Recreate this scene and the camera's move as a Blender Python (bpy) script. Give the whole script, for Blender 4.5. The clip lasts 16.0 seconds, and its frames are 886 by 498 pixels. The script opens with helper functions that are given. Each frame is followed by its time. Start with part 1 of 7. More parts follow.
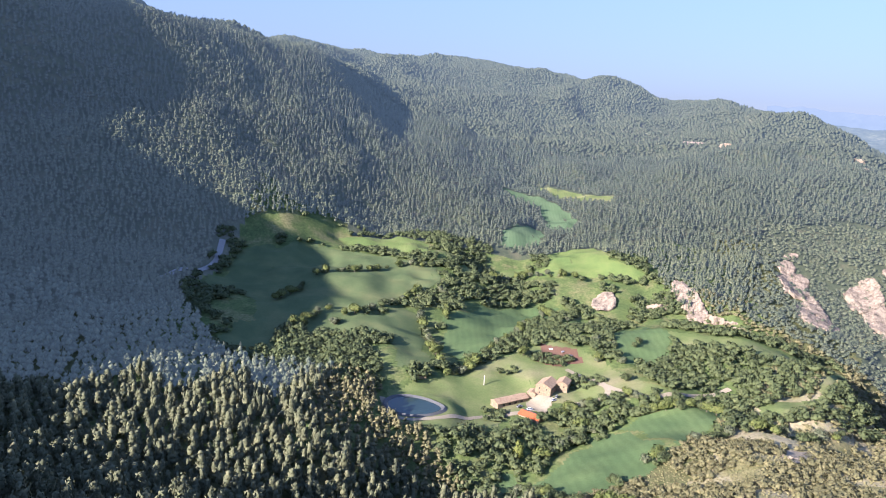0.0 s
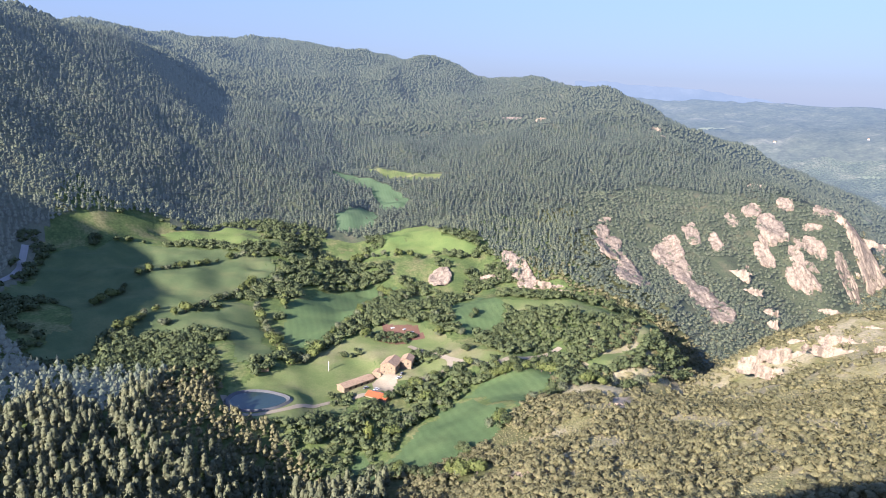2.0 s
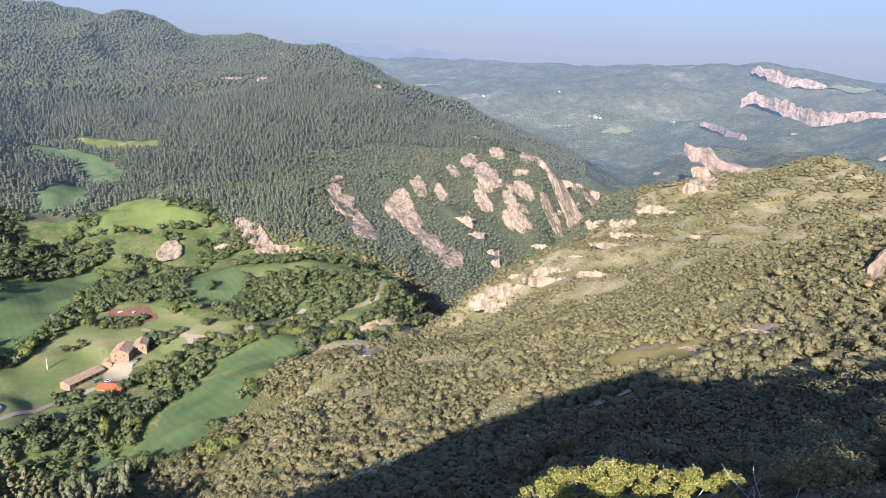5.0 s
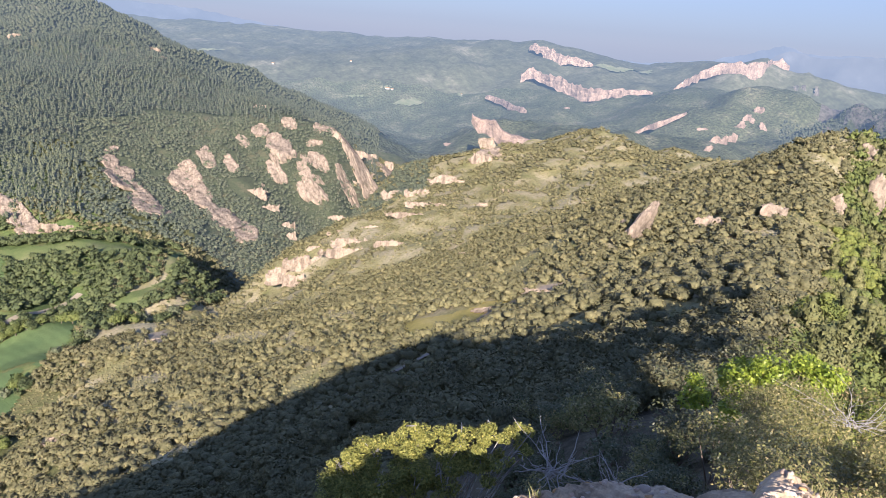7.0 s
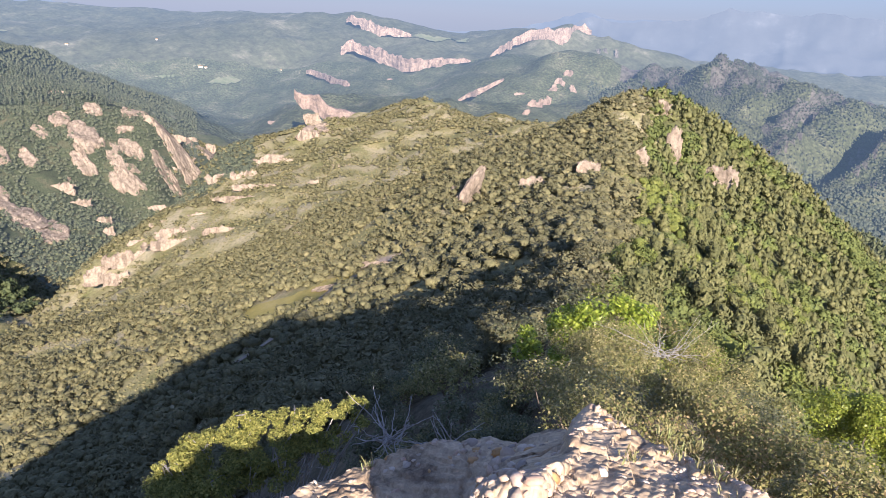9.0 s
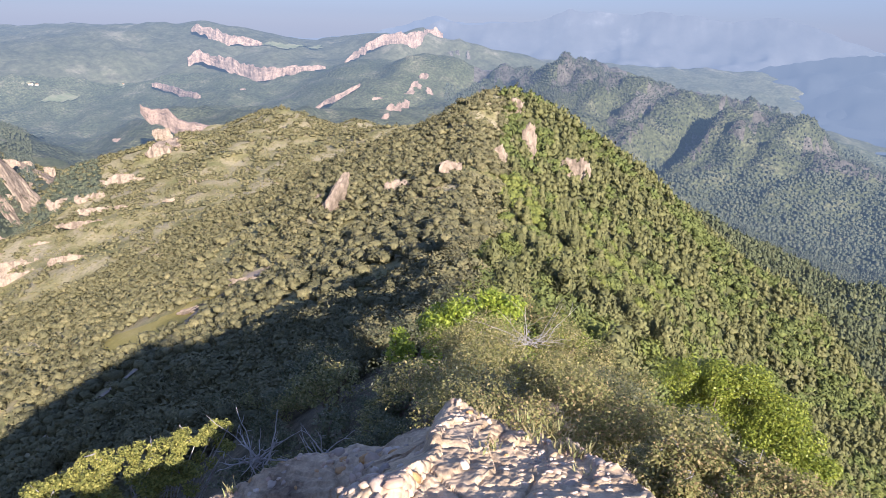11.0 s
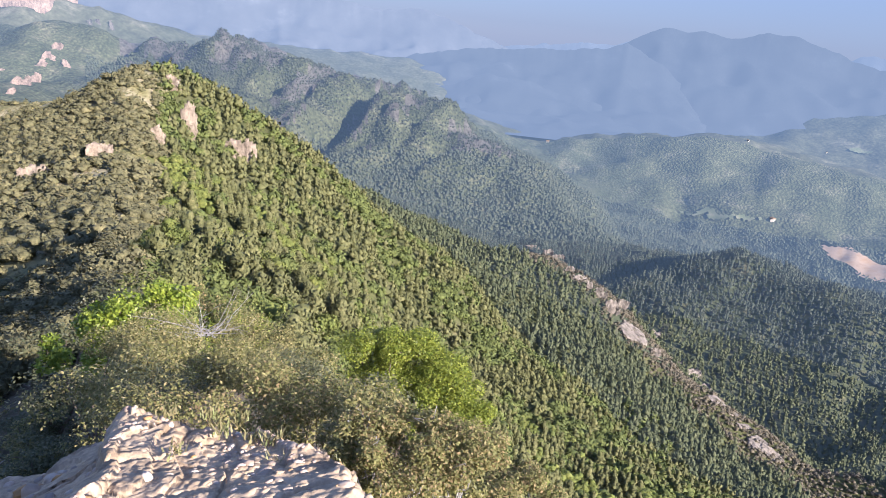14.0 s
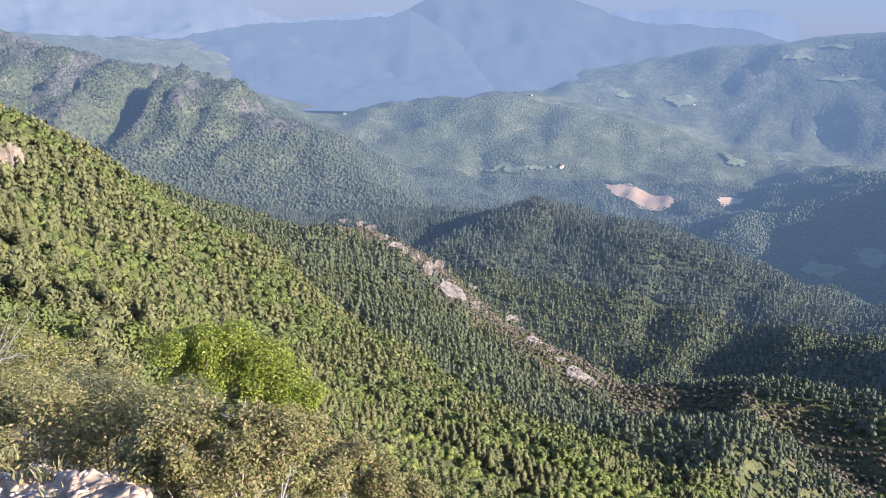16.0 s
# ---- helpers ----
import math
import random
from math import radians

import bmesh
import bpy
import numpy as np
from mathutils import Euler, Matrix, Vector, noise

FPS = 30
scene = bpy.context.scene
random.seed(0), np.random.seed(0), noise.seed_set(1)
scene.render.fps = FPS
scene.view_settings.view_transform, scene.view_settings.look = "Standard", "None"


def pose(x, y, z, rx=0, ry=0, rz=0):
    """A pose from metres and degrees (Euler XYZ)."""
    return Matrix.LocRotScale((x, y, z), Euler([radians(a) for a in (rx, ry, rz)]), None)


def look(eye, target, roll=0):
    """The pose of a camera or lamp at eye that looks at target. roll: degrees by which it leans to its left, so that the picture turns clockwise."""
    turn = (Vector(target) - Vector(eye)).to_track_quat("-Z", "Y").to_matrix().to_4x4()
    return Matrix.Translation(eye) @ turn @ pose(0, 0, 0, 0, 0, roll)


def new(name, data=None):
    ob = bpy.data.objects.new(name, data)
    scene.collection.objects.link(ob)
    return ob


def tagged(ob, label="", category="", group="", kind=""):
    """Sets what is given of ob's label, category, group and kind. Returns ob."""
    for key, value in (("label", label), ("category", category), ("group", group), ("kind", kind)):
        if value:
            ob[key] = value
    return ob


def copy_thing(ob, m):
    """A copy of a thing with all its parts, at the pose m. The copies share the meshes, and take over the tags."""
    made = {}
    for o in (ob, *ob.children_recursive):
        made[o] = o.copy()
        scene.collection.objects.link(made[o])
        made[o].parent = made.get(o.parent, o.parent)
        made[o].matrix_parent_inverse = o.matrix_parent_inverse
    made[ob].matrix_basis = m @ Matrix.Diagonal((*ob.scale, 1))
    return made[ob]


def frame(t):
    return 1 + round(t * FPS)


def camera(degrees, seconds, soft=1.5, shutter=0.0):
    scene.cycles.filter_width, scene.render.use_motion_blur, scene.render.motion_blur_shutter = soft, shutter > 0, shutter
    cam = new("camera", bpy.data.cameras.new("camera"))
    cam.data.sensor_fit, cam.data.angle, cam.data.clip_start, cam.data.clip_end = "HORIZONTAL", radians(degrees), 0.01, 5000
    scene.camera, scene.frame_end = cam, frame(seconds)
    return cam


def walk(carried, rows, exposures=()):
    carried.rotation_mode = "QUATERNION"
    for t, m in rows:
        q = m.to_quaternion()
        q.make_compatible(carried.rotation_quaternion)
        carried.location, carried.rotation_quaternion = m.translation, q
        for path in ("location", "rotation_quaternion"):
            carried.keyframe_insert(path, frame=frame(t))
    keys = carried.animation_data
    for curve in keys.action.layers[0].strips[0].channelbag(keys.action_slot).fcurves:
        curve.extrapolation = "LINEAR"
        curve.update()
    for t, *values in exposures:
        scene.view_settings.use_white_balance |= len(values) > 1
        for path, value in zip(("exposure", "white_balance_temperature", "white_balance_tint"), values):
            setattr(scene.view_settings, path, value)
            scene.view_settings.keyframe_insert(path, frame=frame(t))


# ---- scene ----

# ---- the camera: a slow turn on the spot, on a rocky summit ----
EYE = Vector((0.0, 0.0, 270.0))
cam = camera(63.40, 16.0, 0.8)
# seconds, sway of the held camera in metres, then its turn in degrees
TURNS = (
    (0.0, -0.205, 0.132, 0.006, 78.13, -3.37, 0.71), (0.5, -0.206, 0.134, 0.009, 78.02, -3.41, -2.21),
    (1.0, -0.207, 0.137, 0.011, 77.92, -3.23, -5.42), (1.5, -0.208, 0.139, 0.014, 77.72, -2.71, -9.09),
    (2.0, -0.209, 0.142, 0.016, 77.33, -1.86, -13.04), (2.5, -0.210, 0.145, 0.019, 76.83, -1.04, -16.78),
    (3.0, -0.211, 0.148, 0.023, 76.24, -0.47, -20.10), (3.5, -0.213, 0.152, 0.026, 75.77, -0.32, -23.37),
    (4.0, -0.214, 0.156, 0.030, 75.34, -0.52, -26.88), (6.5, -0.223, 0.178, 0.052, 74.00, -3.67, -46.52),
    (7.0, -0.222, 0.178, 0.056, 73.35, -4.20, -50.51), (7.5, -0.207, 0.181, 0.046, 72.68, -4.44, -54.57),
    (8.0, -0.151, 0.145, 0.035, 72.21, -4.21, -58.29), (8.5, -0.116, 0.113, 0.028, 72.07, -3.58, -61.55),
    (11.0, -0.016, 0.008, -0.001, 72.95, -1.50, -75.71), (11.5, -0.003, -0.007, -0.011, 72.95, -1.68, -79.23),
    (12.0, 0.000, 0.000, -0.000, 72.90, -2.11, -83.32), (12.5, -0.008, 0.015, 0.008, 72.90, -2.98, -87.85),
    (13.0, -0.016, 0.023, 0.013, 72.96, -3.98, -92.59), (13.5, -0.012, 0.032, 0.016, 73.02, -4.94, -97.21),
    (14.0, -0.001, 0.029, 0.007, 73.00, -5.37, -101.47), (14.5, 0.014, 0.016, -0.006, 72.84, -5.08, -105.33),
    (15.0, 0.042, -0.041, -0.017, 72.59, -4.09, -108.97), (15.5, 0.053, -0.077, -0.035, 72.21, -2.94, -113.06),
    (16.0, 0.061, -0.107, -0.042, 71.97, -2.18, -117.97),
)
walk(cam, [(t, pose(EYE.x + dx, EYE.y + dy, EYE.z + dz, rx, ry, rz)) for t, dx, dy, dz, rx, ry, rz in TURNS],
     ((0.0, 1.88, 5480, 21), (4.0, 1.58, 5580, 19), (8.0, 1.52, 5800, 19), (12.5, 1.52, 5600, 20), (16.0, 1.6, 5480, 19)))

# ---- sky and sun ----
SUN_BEARING, SUN_HEIGHT = 232.0, 23.0          # clockwise from +y, degrees
sky_world = bpy.data.worlds.new("sky")
scene.world = sky_world
sky_world.use_nodes = True
wn = sky_world.node_tree
sky = wn.nodes.new("ShaderNodeTexSky")
sky.sky_type, sky.sun_disc = "NISHITA", False
sky.sun_elevation, sky.sun_rotation = radians(SUN_HEIGHT), radians(SUN_BEARING)
sky.altitude, sky.air_density, sky.dust_density, sky.ozone_density = 900, 1.0, 0.5, 2.0
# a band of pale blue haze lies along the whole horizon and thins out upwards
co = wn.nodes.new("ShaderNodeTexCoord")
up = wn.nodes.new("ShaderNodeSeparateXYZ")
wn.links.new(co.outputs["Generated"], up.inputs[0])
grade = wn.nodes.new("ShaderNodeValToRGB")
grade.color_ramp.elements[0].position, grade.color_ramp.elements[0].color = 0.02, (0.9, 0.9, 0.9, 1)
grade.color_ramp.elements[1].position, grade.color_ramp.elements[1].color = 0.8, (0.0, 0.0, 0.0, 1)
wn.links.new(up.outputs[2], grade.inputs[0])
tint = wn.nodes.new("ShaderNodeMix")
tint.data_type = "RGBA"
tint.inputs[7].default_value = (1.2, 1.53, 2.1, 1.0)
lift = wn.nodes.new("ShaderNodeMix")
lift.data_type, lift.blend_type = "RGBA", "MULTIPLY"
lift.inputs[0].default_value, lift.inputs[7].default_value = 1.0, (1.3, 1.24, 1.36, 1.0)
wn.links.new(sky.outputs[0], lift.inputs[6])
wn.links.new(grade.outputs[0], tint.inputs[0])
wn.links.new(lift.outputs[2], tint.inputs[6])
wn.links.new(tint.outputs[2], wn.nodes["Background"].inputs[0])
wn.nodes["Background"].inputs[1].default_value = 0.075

sun_data = bpy.data.lights.new("sun", "SUN")
sun_data.energy, sun_data.angle, sun_data.color = 4.6, radians(0.6), (1.0, 0.87, 0.68)
sun = new("sun", sun_data)
_b, _h = radians(SUN_BEARING), radians(SUN_HEIGHT)
SUN_WAY = Vector((math.sin(_b) * math.cos(_h), math.cos(_b) * math.cos(_h), math.sin(_h)))
sun.matrix_world = look(EYE + SUN_WAY * 50, EYE)


# ---- materials ----
def nodes_of(name, rough=0.85, spec=0.2):
    m = bpy.data.materials.new(name)
    m.use_nodes = True
    b = m.node_tree.nodes["Principled BSDF"]
    b.inputs["Roughness"].default_value = rough
    b.inputs["Specular IOR Level"].default_value = spec
    return m, m.node_tree, b


def link(tree, a, b):
    tree.links.new(a, b)


def noise_tex(tree, scale, detail=4.0, rough=0.6):
    n = tree.nodes.new("ShaderNodeTexNoise")
    n.inputs["Scale"].default_value, n.inputs["Detail"].default_value, n.inputs["Roughness"].default_value = scale, detail, rough
    g = tree.nodes.new("ShaderNodeNewGeometry")
    link(tree, g.outputs["Position"], n.inputs["Vector"])
    return n


def ramp(tree, value, stops):
    r = tree.nodes.new("ShaderNodeValToRGB")
    e = r.color_ramp.elements
    while len(e) < len(stops):
        e.new(0.5)
    for k, (p, c) in zip(e, stops):
        k.position, k.color = p, (*c, 1.0)
    link(tree, value, r.inputs[0])
    return r


def mix(tree, fac, a, b, mode="MIX"):
    m = tree.nodes.new("ShaderNodeMix")
    m.data_type, m.blend_type = "RGBA", mode
    for s, v in ((m.inputs[0], fac), (m.inputs[6], a), (m.inputs[7], b)):
        if hasattr(v, "is_output"):
            link(tree, v, s)
        elif isinstance(v, (int, float)):
            s.default_value = v
        else:
            s.default_value = (*v, 1.0)
    return m.outputs[2]


def bump(tree, bsdf, height_socket, strength, distance):
    b = tree.nodes.new("ShaderNodeBump")
    b.inputs["Strength"].default_value, b.inputs["Distance"].default_value = strength, distance
    link(tree, height_socket, b.inputs["Height"])
    link(tree, b.outputs[0], bsdf.inputs["Normal"])
    return b


HAZE_TINT = (0.41, 0.59, 0.83)                     # haze blue, emitted by the surfaces themselves


def haze_emission(bsdf, least=0.0, amount=0.2, reach=4200.0):
    """Haze painted as emission on woods and hills, stronger with distance from the summit."""
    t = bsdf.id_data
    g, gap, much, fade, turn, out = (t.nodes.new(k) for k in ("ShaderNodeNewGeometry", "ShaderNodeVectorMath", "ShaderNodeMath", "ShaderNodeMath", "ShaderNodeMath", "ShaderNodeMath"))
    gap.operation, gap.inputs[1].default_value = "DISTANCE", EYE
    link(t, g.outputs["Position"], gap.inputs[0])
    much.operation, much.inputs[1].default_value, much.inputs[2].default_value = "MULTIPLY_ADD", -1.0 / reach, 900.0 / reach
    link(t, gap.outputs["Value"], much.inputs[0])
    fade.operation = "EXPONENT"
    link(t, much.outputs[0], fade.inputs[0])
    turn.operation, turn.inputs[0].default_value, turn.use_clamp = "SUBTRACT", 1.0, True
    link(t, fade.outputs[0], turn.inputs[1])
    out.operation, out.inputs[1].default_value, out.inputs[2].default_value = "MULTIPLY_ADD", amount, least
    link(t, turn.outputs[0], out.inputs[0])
    bsdf.inputs["Emission Color"].default_value = (*HAZE_TINT, 1.0)
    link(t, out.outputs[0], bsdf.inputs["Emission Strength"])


def foliage(name, dark, light, warm, stand=0.02, glow=0.0):
    """Leaves: each clump its own green, with stands of trees that differ."""
    m, t, b = nodes_of(name, 0.7, 0.15)
    g = t.nodes.new("ShaderNodeNewGeometry")
    crown = noise_tex(t, 0.2, 2.0, 0.5)
    blend = t.nodes.new("ShaderNodeMix")
    blend.inputs[0].default_value = 0.6
    link(t, g.outputs["Random Per Island"], blend.inputs[2])
    link(t, crown.outputs[0], blend.inputs[3])
    c = ramp(t, blend.outputs[0], ((0.22, dark), (0.52, light), (0.8, warm))).outputs[0]
    n = noise_tex(t, stand, 3.0)
    c2 = mix(t, ramp(t, n.outputs[0], ((0.35, (0, 0, 0)), (0.7, (0.5, 0.5, 0.5)))).outputs[0], c, light)
    fine = noise_tex(t, 2.6, 4.0, 0.8)
    c3 = mix(t, 0.85, c2, ramp(t, fine.outputs[0], ((0.34, (0.46, 0.47, 0.46)), (0.66, (1.38, 1.35, 1.3)))).outputs[0], "MULTIPLY")
    link(t, c3, b.inputs["Base Color"])
    # haze over the trees, painted as emission; it also lifts shaded woods
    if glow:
        haze_emission(b, 0.75 * glow)
    return m


def rocky(name, pale, dark, scale, glow=0.0):
    """Weathered conglomerate: pale faces, crevice shade painted as dark cracks, upright dark streaks, pebbly relief."""
    m, t, b = nodes_of(name, 0.95, 0.1)
    n1, n2 = noise_tex(t, scale, 6.0, 0.7), noise_tex(t, scale * 6, 6.0, 0.75)
    st = noise_tex(t, scale * 2.2, 5.0, 0.7)
    mp = t.nodes.new("ShaderNodeMapping")
    mp.inputs["Scale"].default_value = (1.0, 1.0, 0.18)
    link(t, st.inputs["Vector"].links[0].from_socket, mp.inputs["Vector"])
    link(t, mp.outputs[0], st.inputs["Vector"])
    # dark tones stand in for shade in crevices
    c = ramp(t, n1.outputs[0], ((0.3, dark), (0.48, pale), (0.75, tuple(1.2 * k for k in pale)))).outputs[0]
    c = mix(t, 0.75, c, ramp(t, st.outputs[0], ((0.36, (0.3, 0.29, 0.3)), (0.52, (1.0, 1.0, 1.0)), (0.7, (1.15, 1.12, 1.08)))).outputs[0], "MULTIPLY")
    c = mix(t, 0.65, c, ramp(t, n2.outputs[0], ((0.32, (0.35, 0.35, 0.33)), (0.55, (1.05, 1.05, 1.05)))).outputs[0], "MULTIPLY")
    link(t, c, b.inputs["Base Color"])
    bump(t, b, n2.outputs[0], 1.0, 0.06 / scale)
    # haze before distant rock, painted as emission
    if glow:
        haze_emission(b, 0.75 * glow)
    return m


MAT_PINE = foliage("pine_needles", (0.075, 0.09, 0.055), (0.125, 0.138, 0.08), (0.18, 0.18, 0.1))
MAT_PINE_SUN = foliage("sunny_pine_needles", (0.08, 0.085, 0.036), (0.137, 0.138, 0.054), (0.198, 0.188, 0.08), 0.05)
MAT_PINE_PALE = foliage("pale_pine_needles", (0.075, 0.085, 0.05), (0.13, 0.136, 0.076), (0.2, 0.195, 0.11), 0.04)
MAT_OAK = foliage("holm_oak_leaves", (0.088, 0.085, 0.043), (0.15, 0.14, 0.07), (0.225, 0.195, 0.095))
MAT_BROWN = foliage("brown_scrub", (0.09, 0.08, 0.06), (0.15, 0.13, 0.09), (0.22, 0.18, 0.12))
MAT_LEAF = foliage("spring_leaves", (0.072, 0.09, 0.03), (0.122, 0.144, 0.043), (0.185, 0.198, 0.06))
MAT_VALLEY = foliage("valley_leaves", (0.05, 0.066, 0.03), (0.085, 0.104, 0.044), (0.125, 0.14, 0.058))
MAT_FRESH = foliage("fresh_leaves", (0.095, 0.117, 0.03), (0.152, 0.172, 0.042), (0.225, 0.23, 0.062))
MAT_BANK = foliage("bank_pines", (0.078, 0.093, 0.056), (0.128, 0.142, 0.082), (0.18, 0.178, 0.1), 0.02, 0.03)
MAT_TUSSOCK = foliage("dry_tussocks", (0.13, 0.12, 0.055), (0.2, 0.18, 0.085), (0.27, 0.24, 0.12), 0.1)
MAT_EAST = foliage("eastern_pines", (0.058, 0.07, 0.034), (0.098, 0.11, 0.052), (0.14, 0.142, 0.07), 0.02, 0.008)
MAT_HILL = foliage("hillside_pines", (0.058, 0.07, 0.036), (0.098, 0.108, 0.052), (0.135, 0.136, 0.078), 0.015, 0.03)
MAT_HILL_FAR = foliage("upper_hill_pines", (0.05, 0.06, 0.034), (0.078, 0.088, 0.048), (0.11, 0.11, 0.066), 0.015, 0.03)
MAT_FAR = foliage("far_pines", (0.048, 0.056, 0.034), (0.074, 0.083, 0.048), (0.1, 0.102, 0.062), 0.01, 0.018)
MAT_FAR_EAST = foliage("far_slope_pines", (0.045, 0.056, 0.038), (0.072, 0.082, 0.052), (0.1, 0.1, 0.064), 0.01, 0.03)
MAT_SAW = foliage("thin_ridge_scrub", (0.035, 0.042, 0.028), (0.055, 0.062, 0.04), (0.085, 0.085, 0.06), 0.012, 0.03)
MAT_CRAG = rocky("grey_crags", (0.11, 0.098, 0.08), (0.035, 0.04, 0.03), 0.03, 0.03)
MAT_ROCK = rocky("conglomerate", (0.32, 0.255, 0.19), (0.18, 0.145, 0.11), 0.12)
MAT_KNOB = rocky("grey_knob_rock", (0.27, 0.232, 0.19), (0.12, 0.105, 0.088), 0.16)
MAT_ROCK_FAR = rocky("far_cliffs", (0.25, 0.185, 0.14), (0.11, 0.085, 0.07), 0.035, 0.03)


# ---- the relief: ridges, streams and terrace edges, and the ground drawn between them ----
LINES = {}
LINES["west_hill_crest"] = ((-1000, 620, 725), (-579, 728, 377), (-510, 837, 367), (-455, 913, 358), (-361, 997, 345), (-241, 1073, 318))
LINES["west_spur"] = ((-241, 1073, 318), (-197, 1001, 247), (-140, 919, 188), (-116, 822, 125))
LINES["west_face"] = ((-455, 913, 358), (-371, 798, 245), (-268, 733, 166), (-219, 707, 120))
LINES["west_foot"] = ((-496, 628, 165), (-375, 591, 133), (-295, 624, 116), (-241, 615, 106))
LINES["ravine_a"] = ((-185, 1317, 314), (-100, 1196, 242), (-47, 1019, 181), (-32, 859, 117))
LINES["skyline_ridge"] = ((-579, 1599, 391), (-516, 1672, 386), (-330, 1769, 376), (-118, 1846, 356), (109, 1877, 365), (223, 1867, 353), (308, 1773, 338), (357, 1713, 345), (433, 1726, 328), (511, 1726, 291), (571, 1654, 301), (640, 1412, 292), (622, 1254, 259), (591, 1021, 212), (629, 878, 162), (631, 802, 158), (651, 706, 133), (665, 606, 111))
LINES["spur_b"] = ((-118, 1846, 356), (-47, 1499, 279), (55, 1349, 232), (162, 1270, 212), (58, 1078, 161))
LINES["spur_c"] = ((357, 1713, 345), (277, 1474, 236), (185, 1135, 172))
LINES["spur_d"] = ((640, 1412, 292), (440, 1116, 206), (281, 855, 136), (246, 751, 110))
LINES["gully_c"] = ((511, 1726, 291), (387, 1293, 209), (249, 989, 159))
LINES["hill_mid"] = ((143, 1071, 150), (225, 985, 154), (216, 832, 116), (225, 736, 99))
LINES["cliff_brow"] = ((244, 741, 106), (358, 749, 123), (420, 739, 117), (487, 745, 121), (614, 686, 109))
LINES["cliff_foot"] = ((142, 634, 74), (202, 607, 79), (271, 591, 76), (357, 579, 66), (435, 573, 47), (583, 605, 48), (669, 602, 82))
LINES["upper_fields"] = ((74, 1047, 145), (161, 906, 124), (98, 844, 107), (170, 761, 103), (203, 701, 104))
LINES["upper_edge"] = ((42, 749, 85), (67, 687, 85), (145, 685, 93), (216, 645, 92))
LINES["west_fields"] = ((-66, 787, 108), (-135, 748, 99), (-167, 659, 100), (-187, 602, 92), (-100, 561, 90), (-57, 517, 88))
LINES["road_line"] = ((-227, 715, 115), (-215, 666, 104), (-241, 615, 101), (-282, 575, 104))
LINES["dell"] = ((29, 739, 93), (-8, 580, 90), (34, 559, 85), (8, 510, 77))
LINES["terrace"] = ((-12, 470, 81), (-12, 448, 71), (62, 446, 67), (75, 467, 77), (96, 511, 87), (141, 542, 92), (194, 557, 95))
LINES["terrace_edge"] = ((194, 557, 95), (254, 499, 101), (272, 455, 101), (238, 429, 92), (183, 422, 76))
LINES["lower_fields"] = ((169, 423, 83), (127, 411, 74), (79, 387, 65), (35, 368, 57), (1, 350, 53))
LINES["pine_bank"] = ((-294, 380, 107), (-207, 366, 98), (-145, 367, 95), (-70, 399, 93), (-31, 419, 87), (29, 384, 71))
LINES["pine_low"] = ((-192, 243, 118), (-149, 260, 104), (-89, 286, 87), (-14, 300, 69))
LINES["wood_west"] = ((-334, 522, 105), (-241, 506, 98), (-148, 478, 88), (-79, 448, 87))
LINES["gorge"] = ((66, 657, 79), (168, 628, 70), (271, 591, 71), (342, 553, 64), (337, 496, 51), (334, 450, 45), (458, 555, 25), (630, 643, 17), (781, 701, 39), (1143, 971, 23), (1645, 1608, -40))
LINES["gorge_side"] = ((303, 507, 73), (284, 436, 70), (238, 382, 76))
LINES["slab_spur"] = ((537, 157, 178), (651, 257, 176), (720, 350, 179), (682, 418, 164), (625, 450, 143), (532, 471, 119), (424, 453, 107), (349, 438, 98), (311, 429, 93))
LINES["slab_foot"] = ((308, 425, 86), (293, 367, 93), (241, 344, 98), (169, 307, 117))
LINES["east_terraces"] = ((345, 334, 124), (396, 305, 139), (369, 201, 170), (295, 147, 182))
LINES["south_slope"] = ((180, 118, 189), (230, 207, 155), (206, 258, 131), (153, 269, 123), (102, 261, 124), (72, 281, 93))
LINES["shade_slope"] = ((88, 55, 220), (111, 98, 193), (113, 153, 160), (89, 190, 139), (59, 233, 109))
LINES["near_slope"] = ((32.5, 17.8, 248.8), (45.3, 36.2, 233.1), (59, 68, 208), (58, 105, 184))
LINES["crest"] = ((-40, 38, 246), (-14, 11, 264), (-1.5, 0.5, 268.5), (4.4, 1, 267.1), (13.7, 3.1, 262.4), (43.9, 9.8, 250.2), (78, 17, 241), (147, 31, 227), (210, 45, 221), (294, 60, 222), (369, 67, 231), (425, 68, 239))
LINES["crest_far"] = ((425, 68, 239), (448, 42, 233), (511, 98, 229), (603, 144, 202))
LINES["crest_limb"] = ((448, 42, 233), (430, -1, 197), (419, -35, 171), (415, -68, 148), (416, -107, 125))
LINES["peak_left"] = ((369, 67, 231), (346, 99, 213), (309, 116, 207), (265, 119, 203), (212, 112, 199))
LINES["right_slope_a"] = ((259, 18, 202), (289, -29, 160), (320, -81, 116), (269, -108, 105))
LINES["right_slope_b"] = ((50, 0.5, 246.2), (59.2, -9.7, 235.1), (78, -17, 218), (84, -32, 200))
LINES["right_slope_c"] = ((130, -3, 224), (186, -37, 175), (187, -71, 144), (164, -96, 127))
LINES["ravine_east"] = ((522, -139, 88), (398, -164, 67), (312, -199, 54), (231, -236, 53), (182, -263, 48))
LINES["knob_crest"] = ((699, -211, 57), (660, -234, 73), (622, -274, 64), (557, -316, 33), (486, -335, 18), (429, -344, 7), (378, -350, -3), (310, -366, -6), (239, -393, 1), (162, -409, 8))
